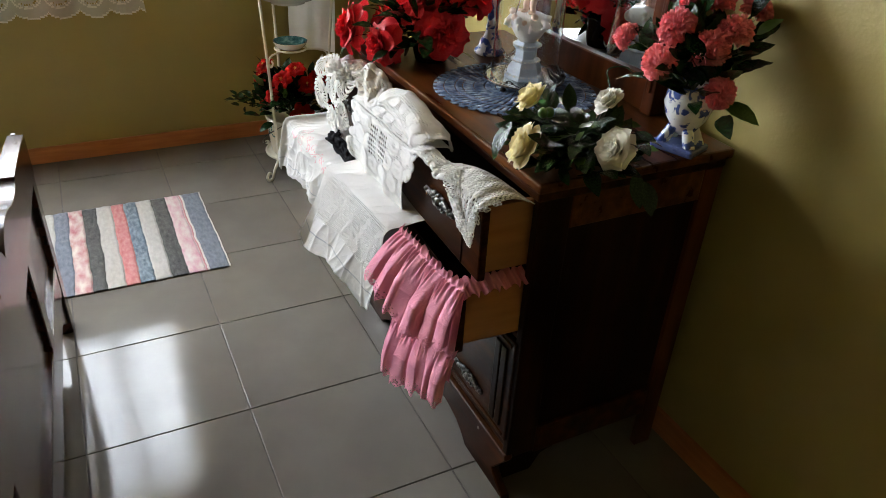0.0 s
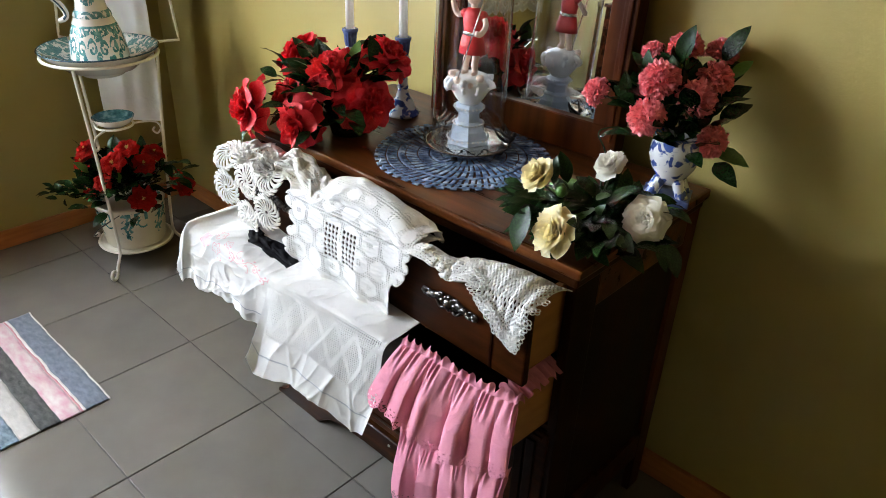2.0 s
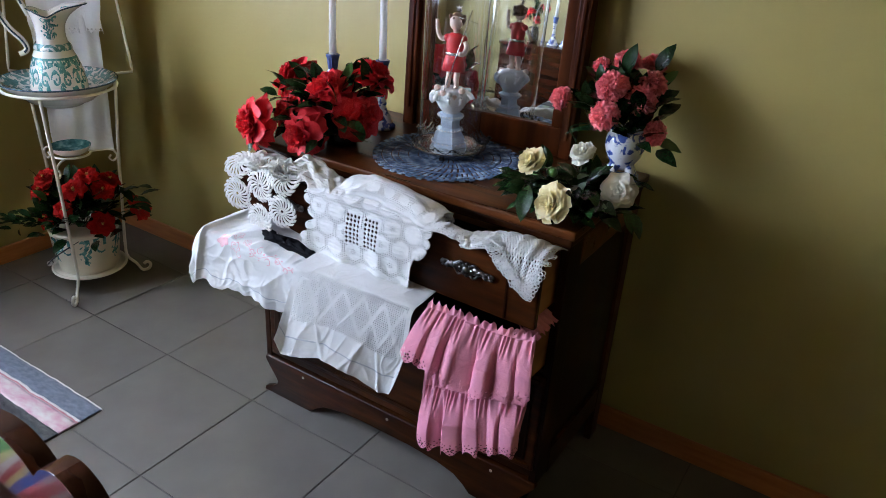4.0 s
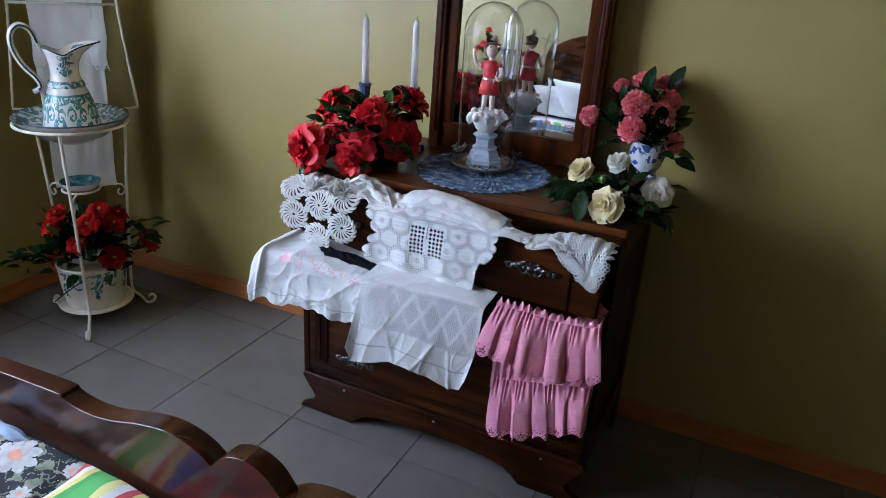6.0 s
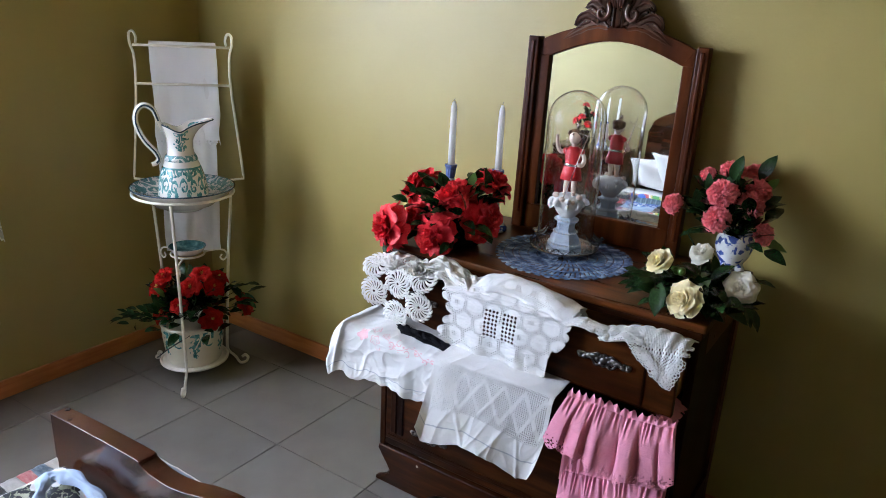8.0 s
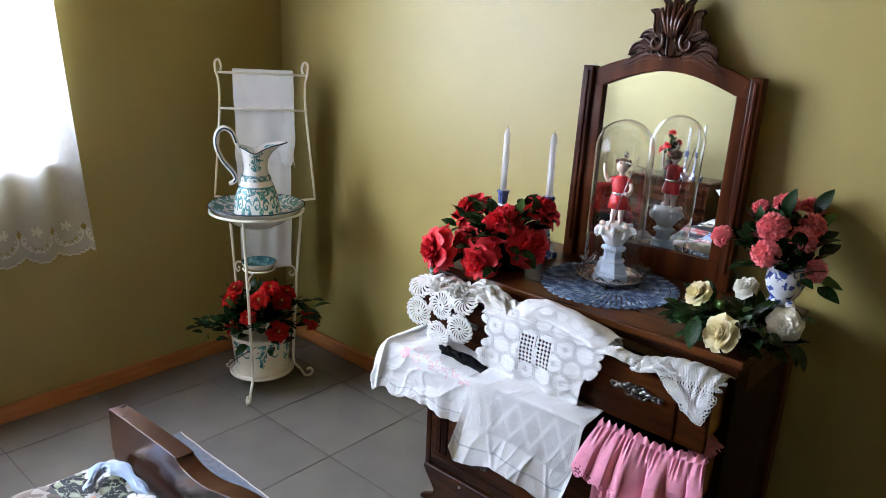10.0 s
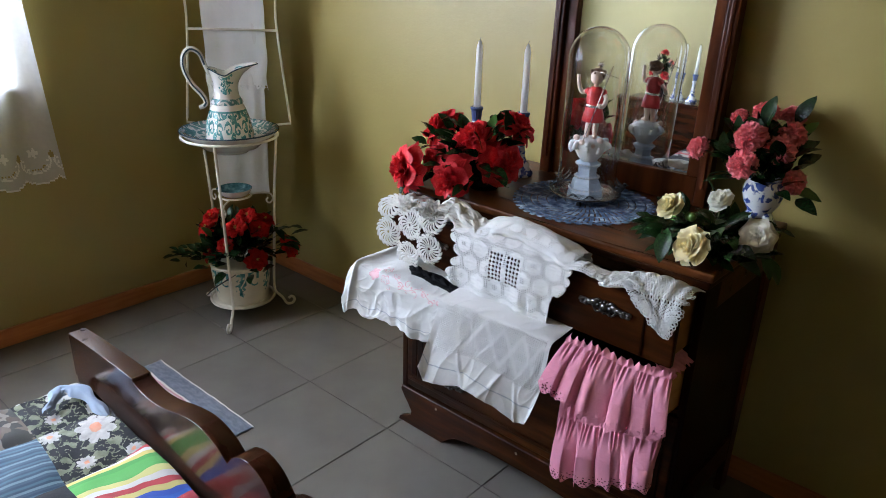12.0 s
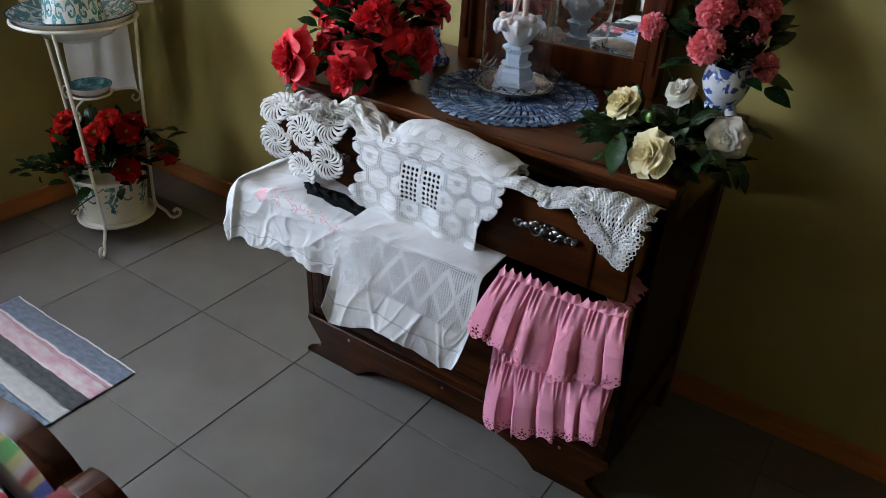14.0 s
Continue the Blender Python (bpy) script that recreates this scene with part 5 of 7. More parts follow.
statuette = part("figurine", statuette_mesh(), [M["porcelain"], M["porcelain_blue"], M["porcelain_skin"], M["porcelain_red"], M["porcelain_hair"], M["silver"]], None, "", True)
for face in statuette.data.polygons:
    if face.material_index == 1:
        face.use_smooth = False
statuette.matrix_basis = pose(DOME[0], DOME[1], TOP + 0.0245, 0, 0, 12)
tagged(statuette, "small painted porcelain figurine in red on a pale blue pedestal", "figurine")


def candlestick(x, y, lean, z=TOP):
    c = thing("candlestick", "blue and white ceramic candlestick holding a white candle", "candlestick", "candlesticks", (x, y, z), lean)
    p = [(0, 0), (0.043, 0), (0.046, 0.006), (0.044, 0.014), (0.034, 0.022), (0.030, 0.040), (0.020, 0.052), (0.014, 0.070), (0.016, 0.078), (0.013, 0.090), (0.011, 0.130), (0.013, 0.150), (0.019, 0.158), (0.0125, 0.166)]
    part("stem", lathe(bmesh.new(), p, 32), M["delft"], c, "", True)
    b = lathe(bmesh.new(), dense([(0.0125, 0.164), (0.0155, 0.176), (0.0175, 0.20), (0.022, 0.206), (0.022, 0.213), (0.0160, 0.214), (0.0125, 0.205), (0, 0.20)], 3), 72)
    for v in b.verts:
        if 0.166 < v.co.z < 0.203 and v.co.xy.length > 0.012:
            f = 1 + 0.07 * math.cos(12 * math.atan2(v.co.y, v.co.x))
            v.co.x, v.co.y = v.co.x * f, v.co.y * f
    part("cup", b, M["delft_blue"], c, "fluted cobalt cup", True)
    part("candle", lathe(bmesh.new(), [(0, 0.205), (0.0118, 0.205), (0.0112, 0.30), (0.0102, 0.405), (0.0085, 0.414), (0.004, 0.428), (0, 0.43)], 24), M["wax"], c, "plain white candle", True)
    part("wick", tube(bmesh.new(), [(0, 0, 0.428), (0.001, 0, 0.434), (0.003, 0, 0.439)], 0.0009, 5), M["wick"], c)
    return c


candlestick(0.060, 0.365, 0)
candlestick(0.220, 0.412, 40)

# ---- flowers ----
rnd = random.Random(7)


def petal(b, base, out, up, length, width, curl, cup, mi=0, nl=6, nw=6, ragged=0.0, blunt=0.86):
    """One petal: from base along out, lifting by up, curling back at its tip."""
    side = out.cross(up).normalized()
    phase = rnd.uniform(0, 6.28)
    rows = []
    for i in range(nl + 1):
        t = i / nl
        w = width * (math.sin(math.pi * min(1, t * blunt + 0.12)) ** 0.7)
        row = []
        for j in range(nw + 1):
            s = j / nw * 2 - 1
            p = base + out * (length * t) + up * (length * (cup * math.sin(t * 1.6) - curl * t * t)) + side * (w * s) + up * (0.35 * w * s * s * (1 - t * 0.6))
            if ragged:
                p += up * (ragged * length * 1.3 * t * math.sin(2.6 * s + phase + 2.2 * t)) + out * (ragged * length * 0.8 * t * math.sin(4.3 * s + 2 * phase))
            row.append(b.verts.new(p))
        rows.append(row)
    for i in range(nl):
        for j in range(nw):
            f = b.faces.new((rows[i][j], rows[i][j + 1], rows[i + 1][j + 1], rows[i + 1][j]))
            f.smooth = True
            f.material_index = mi


def bloom_mesh(kind, seed):
    """A flower facing +z with its middle at the origin, radius about 1."""
    rnd.seed(seed)
    b = bmesh.new()
    z = Vector((0, 0, 1))

    def ring(n, r0, length, width, tilt, curl, cup, h, ragged=0.05, blunt=0.86):
        for k in range(n):
            a = 2 * math.pi * (k + rnd.uniform(-0.25, 0.25)) / n + seed
            o = Vector((math.cos(a), math.sin(a), 0))
            e = tilt + rnd.uniform(-0.12, 0.12)
            out, up = (o * math.cos(e) + z * math.sin(e)).normalized(), (z * math.cos(e) - o * math.sin(e)).normalized()
            s = rnd.uniform(0.88, 1.1)
            petal(b, o * r0 + z * h, out, up, length * s, width * rnd.uniform(0.85, 1.12), curl, cup, ragged=ragged, blunt=blunt)

    def dome_of(n, span, length, width, r0, ragged, lean):
        for k in range(n):
            c = 1 - (1 - math.cos(span)) * (k + 0.5) / n
            sn = math.sqrt(max(0, 1 - c * c))
            a = k * 2.39996 + seed
            d = Vector((sn * math.cos(a), sn * math.sin(a), c))
            t1 = d.orthogonal().normalized()
            t2 = d.cross(t1)
            w = rnd.uniform(0, 6.28)
            up = (t1 * math.cos(w) + t2 * math.sin(w)) * lean + (d.cross(z).cross(d) if sn > 0.05 else t1)
            up = (up - d * up.dot(d)).normalized()
            petal(b, d * r0 * rnd.uniform(0.8, 1.1), (d + up * rnd.uniform(-0.5, 0.4)).normalized(), up, length * rnd.uniform(0.85, 1.15), width * rnd.uniform(0.8, 1.2), 0.25, 0.3, ragged=ragged, blunt=0.74)

    if kind == "pompon":
        ring(9, 0.10, 0.78, 0.36, -0.05, 0.22, 0.30, -0.16, 0.08, 0.62)
        ring(9, 0.10, 0.82, 0.34, 0.30, 0.20, 0.28, -0.08, 0.10, 0.62)
        dome_of(170, 2.0, 0.32, 0.16, 0.60, 0.20, 0.8)
    elif kind == "peony":
        ring(6, 0.10, 1.08, 0.60, -0.30, 0.36, 0.34, -0.14, 0.06, 0.62)
        ring(6, 0.12, 0.98, 0.54, 0.08, 0.30, 0.36, -0.06, 0.07, 0.62)
        ring(6, 0.10, 0.84, 0.42, 0.45, 0.20, 0.32, 0.0, 0.10, 0.64)
        dome_of(40, 1.15, 0.46, 0.26, 0.34, 0.16, 0.8)
    elif kind == "rose":
        ring(7, 0.12, 0.92, 0.56, 0.00, 0.18, 0.50, -0.24, 0.03, 0.58)
        ring(7, 0.12, 0.88, 0.54, 0.25, 0.10, 0.50, -0.16, 0.04, 0.58)
        ring(7, 0.12, 0.82, 0.50, 0.50, 0.02, 0.46, -0.08, 0.05, 0.58)
        ring(7, 0.10, 0.76, 0.44, 0.74, -0.04, 0.40, -0.02, 0.06, 0.58)
        ring(6, 0.08, 0.66, 0.36, 0.98, -0.06, 0.34, 0.02, 0.08, 0.60)
        dome_of(26, 0.80, 0.32, 0.22, 0.36, 0.12, 0.6)
    else:
        ring(7, 0.12, 1.0, 0.50, -0.05, 0.22, 0.35, -0.10, 0.05)
        ring(7, 0.12, 0.88, 0.46, 0.32, 0.2, 0.3, -0.04, 0.06)
        ring(7, 0.08, 0.66, 0.32, 0.75, 0.15, 0.2, 0.02, 0.10)
        ring(5, 0.05, 0.45, 0.20, 1.1, 0.1, 0.1, 0.05, 0.12)
        for k in range(26):
            a, r = rnd.uniform(0, 6.28), rnd.uniform(0.02, 0.16)
            tube(b, [(r * 0.6 * math.cos(a), r * 0.6 * math.sin(a), 0.05), (r * math.cos(a), r * math.sin(a), rnd.uniform(0.34, 0.5))], 0.018, 4, mi=1)
    return b


def leaf_mesh(seed):
    """A camellia leaf along +x, 1 long."""
    rnd.seed(seed)
    b = bmesh.new()
    rows = []
    droop = rnd.uniform(0.05, 0.28)
    for i in range(9):
        t = i / 8
        w = 0.235 * math.sin(math.pi * t ** 0.85) ** 0.85 + (0.008 if i == 0 else 0)
        zc = 0.10 * math.sin(t * 2) - droop * t * t
        rows.append([b.verts.new((t, w * s, zc + 0.22 * w * abs(s) - 0.02 * (abs(s) == 1) * (i % 2))) for s in (-1, -0.55, 0, 0.55, 1)])
    for r, q in zip(rows, rows[1:]):
        for j in range(4):
            b.faces.new((r[j], q[j], q[j + 1], r[j + 1])).smooth = True
    return b


def stored(name, bm, mats):
    me = bpy.data.meshes.new(name)
    bm.normal_update()
    bm.to_mesh(me)
    bm.free()
    for m in mats:
        me.materials.append(m)
    return me


LEAF = [stored("leaf", leaf_mesh(s), [M["leaf"]]) for s in range(4)]
YOUNG = [stored("leaf", leaf_mesh(s + 9), [M["young_leaf"]]) for s in range(2)]
PINK = [stored("bloom", bloom_mesh("pompon", s), [M["pink_petal"]]) for s in (1, 2, 3)]
RED = [stored("bloom", bloom_mesh("peony", s), [M["red_petal"], M["stamen"]]) for s in (4, 5, 6)]
DEEP = [stored("bloom", bloom_mesh("open", s), [M["dark_red_petal"], M["stamen"]]) for s in (7, 8, 9)]
CREAM = [stored("bloom", bloom_mesh("rose", s), [M["cream_petal"]]) for s in (10, 11)]
WHITE = [stored("bloom", bloom_mesh("rose", 12), [M["white_petal"]]), stored("bloom", bloom_mesh("rose", 13), [M["white_petal"]])]


def aim(at, way, size, spin=0.0):
    q = Vector(way).normalized().to_track_quat("Z", "Y").to_matrix().to_4x4()
    return Matrix.Translation(at) @ q @ Matrix.Rotation(spin, 4, "Z") @ Matrix.Diagonal((size, size, size, 1))


def put(name, mesh, parent, m, label=""):
    ob = new(name, mesh)
    ob.parent = parent
    ob.matrix_basis = m
    if label:
        ob["label"] = label
    return ob


def put_leaf(parent, at, way, size, up=(0, 0, 1), young=False):
    x = Vector(way).normalized()
    y = Vector(up).cross(x)
    y = y.normalized() if y.length > 1e-3 else x.orthogonal()
    z = x.cross(y)
    m = Matrix((x, y, z)).transposed().to_4x4()
    put("leaf", rnd.choice(YOUNG if young else LEAF), parent, Matrix.Translation(at) @ m @ Matrix.Diagonal((size, size, size, 1)))


def stem_line(parent, a, b_, sag=0.01, r=0.0022):
    a, b_ = Vector(a), Vector(b_)
    mid = a.lerp(b_, 0.5) + Vector((0, 0, sag))
    part("stem", tube(bmesh.new(), smooth_line([a, mid, b_], 5), r, 6), M["stem"], parent)


def covers(head, p, d, s):
    """Whether a leaf at p would lie over the face of a bloom."""
    c, r, way = head
    way = way.normalized()
    for t in (0.0, 0.5, 1.0):
        q = p + Vector(d).normalized() * (s * t) - c
        h = q.dot(way)
        if h > -0.1 * r and (q - way * h).length < r * 0.85:
            return True
    return False


def bouquet(label, root, blooms, meshes, leaf_count, spread, leaf_size, seed, face=0.75, leaf_low=-0.1, young=0.05):
    """blooms: (x, y, z, radius). Stems gather at root; leaves fill between the blooms."""
    g = thing("flower_bouquet", label, "flowers")
    r2 = random.Random(seed)
    root = Vector(root)
    heads = []
    for i, (x, y, z, r) in enumerate(blooms):
        p = Vector((x, y, z))
        heads.append((p, r, (p - root).normalized() + Vector((0.15, -0.45, 0.15)) * face))
        way = (p - root).normalized() + Vector((0.15, -0.45, 0.15)) * face
        put("bloom", meshes[i % len(meshes)], g, aim(p - way.normalized() * r * 0.2, way, r, r2.uniform(0, 6)))
        stem_line(g, root, p - way.normalized() * r * 0.15, 0.012)
    rnd.seed(seed)
    centre = sum((Vector(q[:3]) for q in blooms), Vector()) / len(blooms)
    for k in range(leaf_count):
        q = Vector(r2.choice(blooms)[:3])
        p = q.lerp(centre, r2.uniform(0.0, 0.6)).lerp(root, r2.uniform(0.15, 0.55)) + Vector([r2.uniform(-1, 1) * s for s in spread]) * 0.5
        d = (p - root).normalized() + Vector((r2.uniform(-0.8, 0.8), r2.uniform(-0.9, 0.5), r2.uniform(leaf_low - 0.3, 0.5)))
        s = leaf_size * r2.uniform(0.75, 1.25)
        if any(covers(h, p, d, s) for h in heads):
            continue
        put_leaf(g, p, d, s, (r2.uniform(-0.5, 0.5), r2.uniform(-0.7, 0.2), 1), r2.random() < young)
    return g


# pink camellias in the blue and white vase
VX, VY = 1.0, 0.465
vase = thing("vase", "blue and white painted ceramic vase on a square blue foot", "vase", at=(VX, VY, TOP), turn=20)
part("foot", new_box(-0.052, 0.052, -0.040, 0.040, 0, 0.018, bevel=0.006), M["delft_blue"], vase, "cobalt blue square foot")
for s in (-1, 1):
    for q in (-1, 1):
        part("leg", tube(bmesh.new(), smooth_line([(s * 0.034, q * 0.022, 0.014), (s * 0.026, q * 0.018, 0.032), (s * 0.018, q * 0.012, 0.052)], 4), 0.0135, 10), M["delft"], vase, "", True)
part("body", lathe(bmesh.new(), [(0, 0.040), (0.022, 0.040), (0.030, 0.052), (0.046, 0.078), (0.054, 0.105), (0.052, 0.128), (0.046, 0.142), (0.050, 0.150), (0.047, 0.150), (0.042, 0.140), (0.040, 0.120), (0, 0.115)], 40, squash=0.85), M["delft"], vase, "", True)
PINKS = [(0.948, 0.436, 1.199, 0.047), (0.951, 0.398, 1.129, 0.043), (1.024, 0.463, 1.172, 0.045), (1.073, 0.473, 1.089, 0.036), (0.816, 0.416, 1.145, 0.034), (0.944, 0.536, 1.248, 0.040), (0.998, 0.603, 1.237, 0.036), (1.03, 0.52, 1.205, 0.040), (0.880, 0.52, 1.228, 0.028)]
bouquet("bouquet of pink camellias with dark glossy leaves in a vase", (VX, VY, TOP + 0.13), PINKS, PINK, 170, (0.10, 0.07, 0.08), 0.074, 21)

# red camellias in a black pot
pot = thing("flower_pot", "small black glazed flower pot hidden under red camellias", "pot", at=(0.225, 0.215, TOP))
part("body", lathe(bmesh.new(), [(0, 0), (0.045, 0), (0.052, 0.02), (0.060, 0.085), (0.063, 0.09), (0.060, 0.094), (0.054, 0.085), (0, 0.08)], 32), M["black_pot"], pot, "", True)
REDS = [(0.036, 0.205, 1.102, 0.062), (0.200, 0.180, 1.100, 0.062), (0.267, 0.317, 1.129, 0.060), (0.305, 0.212, 1.031, 0.062), (0.205, 0.060, 0.985, 0.058), (0.043, 0.031, 0.996, 0.066), (0.10, 0.110, 1.015, 0.052), (0.15, 0.27, 1.10, 0.042)]
bouquet("bouquet of red peony-flowered camellias with dark leaves in a pot", (0.20, 0.205, TOP + 0.075), REDS, RED, 190, (0.13, 0.11, 0.08), 0.072, 33)

# cream camellias lying on the corner of the dresser
spray = thing("flower_spray", "spray of cream and white camellias with glossy leaves on the dresser", "flowers")
r2 = random.Random(5)
rnd.seed(5)
spray_heads = []
for i, (x, y, z, r, ms, way) in enumerate(((0.888, 0.137, 1.050, 0.043, CREAM, (-0.5, -0.7, 0.7)), (0.985, 0.072, 0.990, 0.053, CREAM, (-0.45, -0.9, 0.4)), (0.956, 0.285, 1.050, 0.037, WHITE[:1], (-0.3, -0.6, 0.8)), (1.085, 0.215, 1.004, 0.055, WHITE[1:], (0.05, -0.9, 0.45)))):
    put("bloom", ms[i % len(ms)], spray, aim((x, y, z), way, r * (0.76 if i == 3 else 0.88), i * 1.3))
    spray_heads.append((Vector((x, y, z)), r, Vector(way)))
    stem_line(spray, (0.98, 0.20, TOP + 0.012), (x, y, z - 0.01), 0.004)
for x, y, z in ((0.93, 0.15, 1.035), (0.95, 0.12, 1.045)):
    part("bud", lathe(bmesh.new(), [(0, -0.013), (0.008, -0.009), (0.011, 0), (0.008, 0.009), (0, 0.013)], 12), M["young_leaf"], spray, "green bud", True).matrix_basis = pose(x, y, z, 30, 20)
for k in range(300):
    a, d = r2.uniform(0, 6.28), r2.uniform(0.0, 0.11)
    p = Vector((0.985 + d * 1.15 * math.cos(a), 0.185 + d * math.sin(a), TOP + r2.uniform(0.012, 0.085)))
    w = Vector((math.cos(a) + r2.uniform(-0.6, 0.6), math.sin(a) - 0.25 + r2.uniform(-0.6, 0.6), r2.uniform(-0.25, 0.55)))
    s = r2.uniform(0.045, 0.075)
    if any(covers(h, p, w, s) for h in spray_heads):
        continue
    put_leaf(spray, p, w, s, (r2.uniform(-0.6, 0.6), r2.uniform(-0.8, 0.2), 1), r2.random() < 0.08)
for k in range(14):
    p = Vector((0.875 - 0.004 * k, 0.165 + 0.012 * math.sin(k * 2.1), TOP + 0.045 + 0.02 * math.sin(k * 1.3)))
    put_leaf(spray, p, (-0.8 + 0.3 * math.sin(k), -0.25 + 0.6 * math.sin(k * 1.9), 0.1 * math.cos(k)), 0.055, (0, -0.3, 1))
put_leaf(spray, (0.90, 0.17, 1.03), (-0.2, 0.3, 1.0), 0.055, (0, -1, 0.2))
put_leaf(spray, (0.915, 0.07, 1.02), (0.1, -0.5, -0.9), 0.09, (0, -1, 0.3))
for q in ((1.085, 0.27, 0.945), (1.10, 0.29, 0.93)):
    put_leaf(spray, q, (0.45, 0.05, -0.9), 0.075, (1, -0.4, 0.2))
part("twig", tube(bmesh.new(), smooth_line([(0.96, 0.24, 0.99), (0.93, 0.30, 1.06), (0.90, 0.31, 1.10), (0.93, 0.33, 1.115), (0.955, 0.33, 1.11)], 6), 0.0022, 6, taper=lambda t: 1.2 - 0.7 * t), M["leaf"], spray)

# ---- the washstand in the corner ----
SC = Vector((-1.16, 0.17, 0))          # middle of the stand
BACK = Vector((-1, 1, 0)).normalized()  # towards the corner
ACROSS = Vector((1, 1, 0)).normalized()


def sp(across, back, z):
    p = SC + ACROSS * across + BACK * back
    return (p.x, p.y, z)


stand = thing("washstand", "white wrought-iron washstand with scrolled feet and a towel rail", "washstand")


def hoop(r, z, rod):
    return tube(bmesh.new(), [(SC.x + r * math.cos(a / 32 * math.pi), SC.y + r * math.sin(a / 32 * math.pi), z) for a in range(64)], rod, 8, closed=True)


part("basin_ring", hoop(0.205, 0.862, 0.006), M["white_iron"], stand, "", True)
part("dish_ring", hoop(0.070, 0.585, 0.0045), M["white_iron"], stand, "", True)
b = hoop(0.145, 0.085, 0.006)
lathe(b, [(0, 0.078), (0.145, 0.078), (0.145, 0.083), (0, 0.083)], 40, (SC.x, SC.y))
part("pot_shelf", b, M["white_iron"], stand, "round lower shelf", True)
for ang in (-51, 64, 186):
    a = radians(ang)
    o = Vector((math.cos(a), math.sin(a), 0))
    R = [SC + o * r + Vector((0, 0, z)) for r, z in ((0.200, 0.862), (0.188, 0.72), (0.172, 0.52), (0.160, 0.32), (0.150, 0.16), (0.152, 0.09), (0.185, 0.045), (0.205, 0.010), (0.232, 0.008), (0.243, 0.028), (0.230, 0.044), (0.214, 0.036))]
    part("leg", tube(bmesh.new(), smooth_line(R, 6), 0.0065, 8), M["white_iron"], stand, "", True)
    S = [SC + o * r + Vector((0, 0, z)) for r, z in ((0.070, 0.585), (0.120, 0.587), (0.155, 0.58), (0.168, 0.555), (0.152, 0.535), (0.138, 0.548), (0.146, 0.562))]
    part("scroll", tube(bmesh.new(), smooth_line(S, 6), 0.004, 8), M["white_iron"], stand, "", True)
RB = 0.205
for s in (-1, 1):
    U = [sp(s * 0.10, 0.175, 0.862), sp(s * 0.235, 0.20, 0.872), sp(s * 0.222, RB, 1.00), sp(s * 0.196, RB, 1.27), sp(s * 0.194, RB, 1.40), sp(s * 0.206, RB, 1.452), sp(s * 0.206, RB, 1.492), sp(s * 0.190, RB, 1.50), sp(s * 0.180, RB, 1.475), sp(s * 0.184, RB, 1.452)]
    part("upright", tube(bmesh.new(), smooth_line(U[:2], 2) + smooth_line(U[1:], 6)[1:], 0.0055, 8), M["white_iron"], stand, "", True)
for z, w in ((1.445, 0.196), (1.285, 0.196)):
    part("towel_bar", tube(bmesh.new(), [sp(-w, RB, z), sp(w, RB, z)], 0.0055, 8), M["white_iron"], stand, "", True)


def towel_place(u, v):
    """Front fall of the towel, over the bar and down behind the bowl."""
    a = lerp(-0.135, 0.125, u)
    z = 1.452 - 0.93 * v
    off = RB + 0.026 - 0.004 * math.sin(u * 17 + v * 2) * (0.3 + v) - 0.010 * nz(u * 5, v * 5, 3)
    if v > 0.17:
        off += 0.0
    p = sp(a + 0.006 * nz(v * 6, 2) - 0.02 * v * (u - 0.5), off - 0.008, z)
    return Vector(p)


def over_place(u, v):
    a = lerp(-0.128, 0.142, u)
    z = 1.453 - 0.435 * v - 0.008 * abs(math.sin(u * 30)) * (v > 0.97)
    p = sp(a + 0.01 * nz(v * 4, 8), RB + 0.012 - 0.003 * math.sin(u * 14 + 1) * (0.4 + v) + 0.004 * nz(u * 5, v * 4, 6), z)
    return Vector(p)


def over_keep(u, v):
    if v > 0.985 - 0.02 * abs(math.sin(u * 34)):
        return False
    return not (v > 0.93 and math.hypot((u * 17) % 1 - 0.5, ((v - 0.955) * 24)) < 0.24)


towel = thing("hand_towel", "long white cotton towel with eyelet border on the washstand rail", "towel")
thicken(part("long_fall", sheet(60, 120, towel_place), M["white_cotton"], towel, "", True), 0.0015)
thicken(part("short_fall", sheet(140, 160, over_place, over_keep), M["linen"], towel, "", True), 0.0012)
b = sheet(40, 10, lambda u, v: Vector(sp(lerp(-0.132, 0.138, u), RB + 0.012 - 0.012 * math.cos(math.pi * v), 1.450 + 0.013 * math.sin(math.pi * v))))
thicken(part("roll_over", b, M["linen"], towel, "", True), 0.0015)

basin = thing("wash_basin", "large white ceramic basin with teal painted rim in the stand", "basin", at=(SC.x, SC.y, 0.835))
outer = [(0, -0.045), (0.080, -0.045), (0.085, -0.036), (0.13, -0.022), (0.18, 0.018), (0.205, 0.034), (0.222, 0.052)]
part("bowl", lathe(bmesh.new(), outer, 56), M["ivory_ware"], basin, "", True)
part("inside", lathe(bmesh.new(), [(0.222, 0.052), (0.218, 0.056), (0.200, 0.044), (0.17, 0.028), (0.12, 0.014), (0, 0.010)], 56), M["teal_rim"], basin, "teal scroll painted inside", True)
part("rim", tube(bmesh.new(), [(0.2215 * math.cos(a / 36 * math.pi), 0.2215 * math.sin(a / 36 * math.pi), 0.054) for a in range(72)], 0.0030, 6, closed=True), M["rim_line"], basin, "dark glazed rim", True)

basin.scale = (0.95, 0.95, 1.0)

pitcher = thing("pitcher", "white ceramic pitcher with teal scroll painting standing in the basin", "pitcher", at=(SC.x, SC.y, 0.850), turn=58)
pitcher.scale = (0.92, 0.92, 1.05)


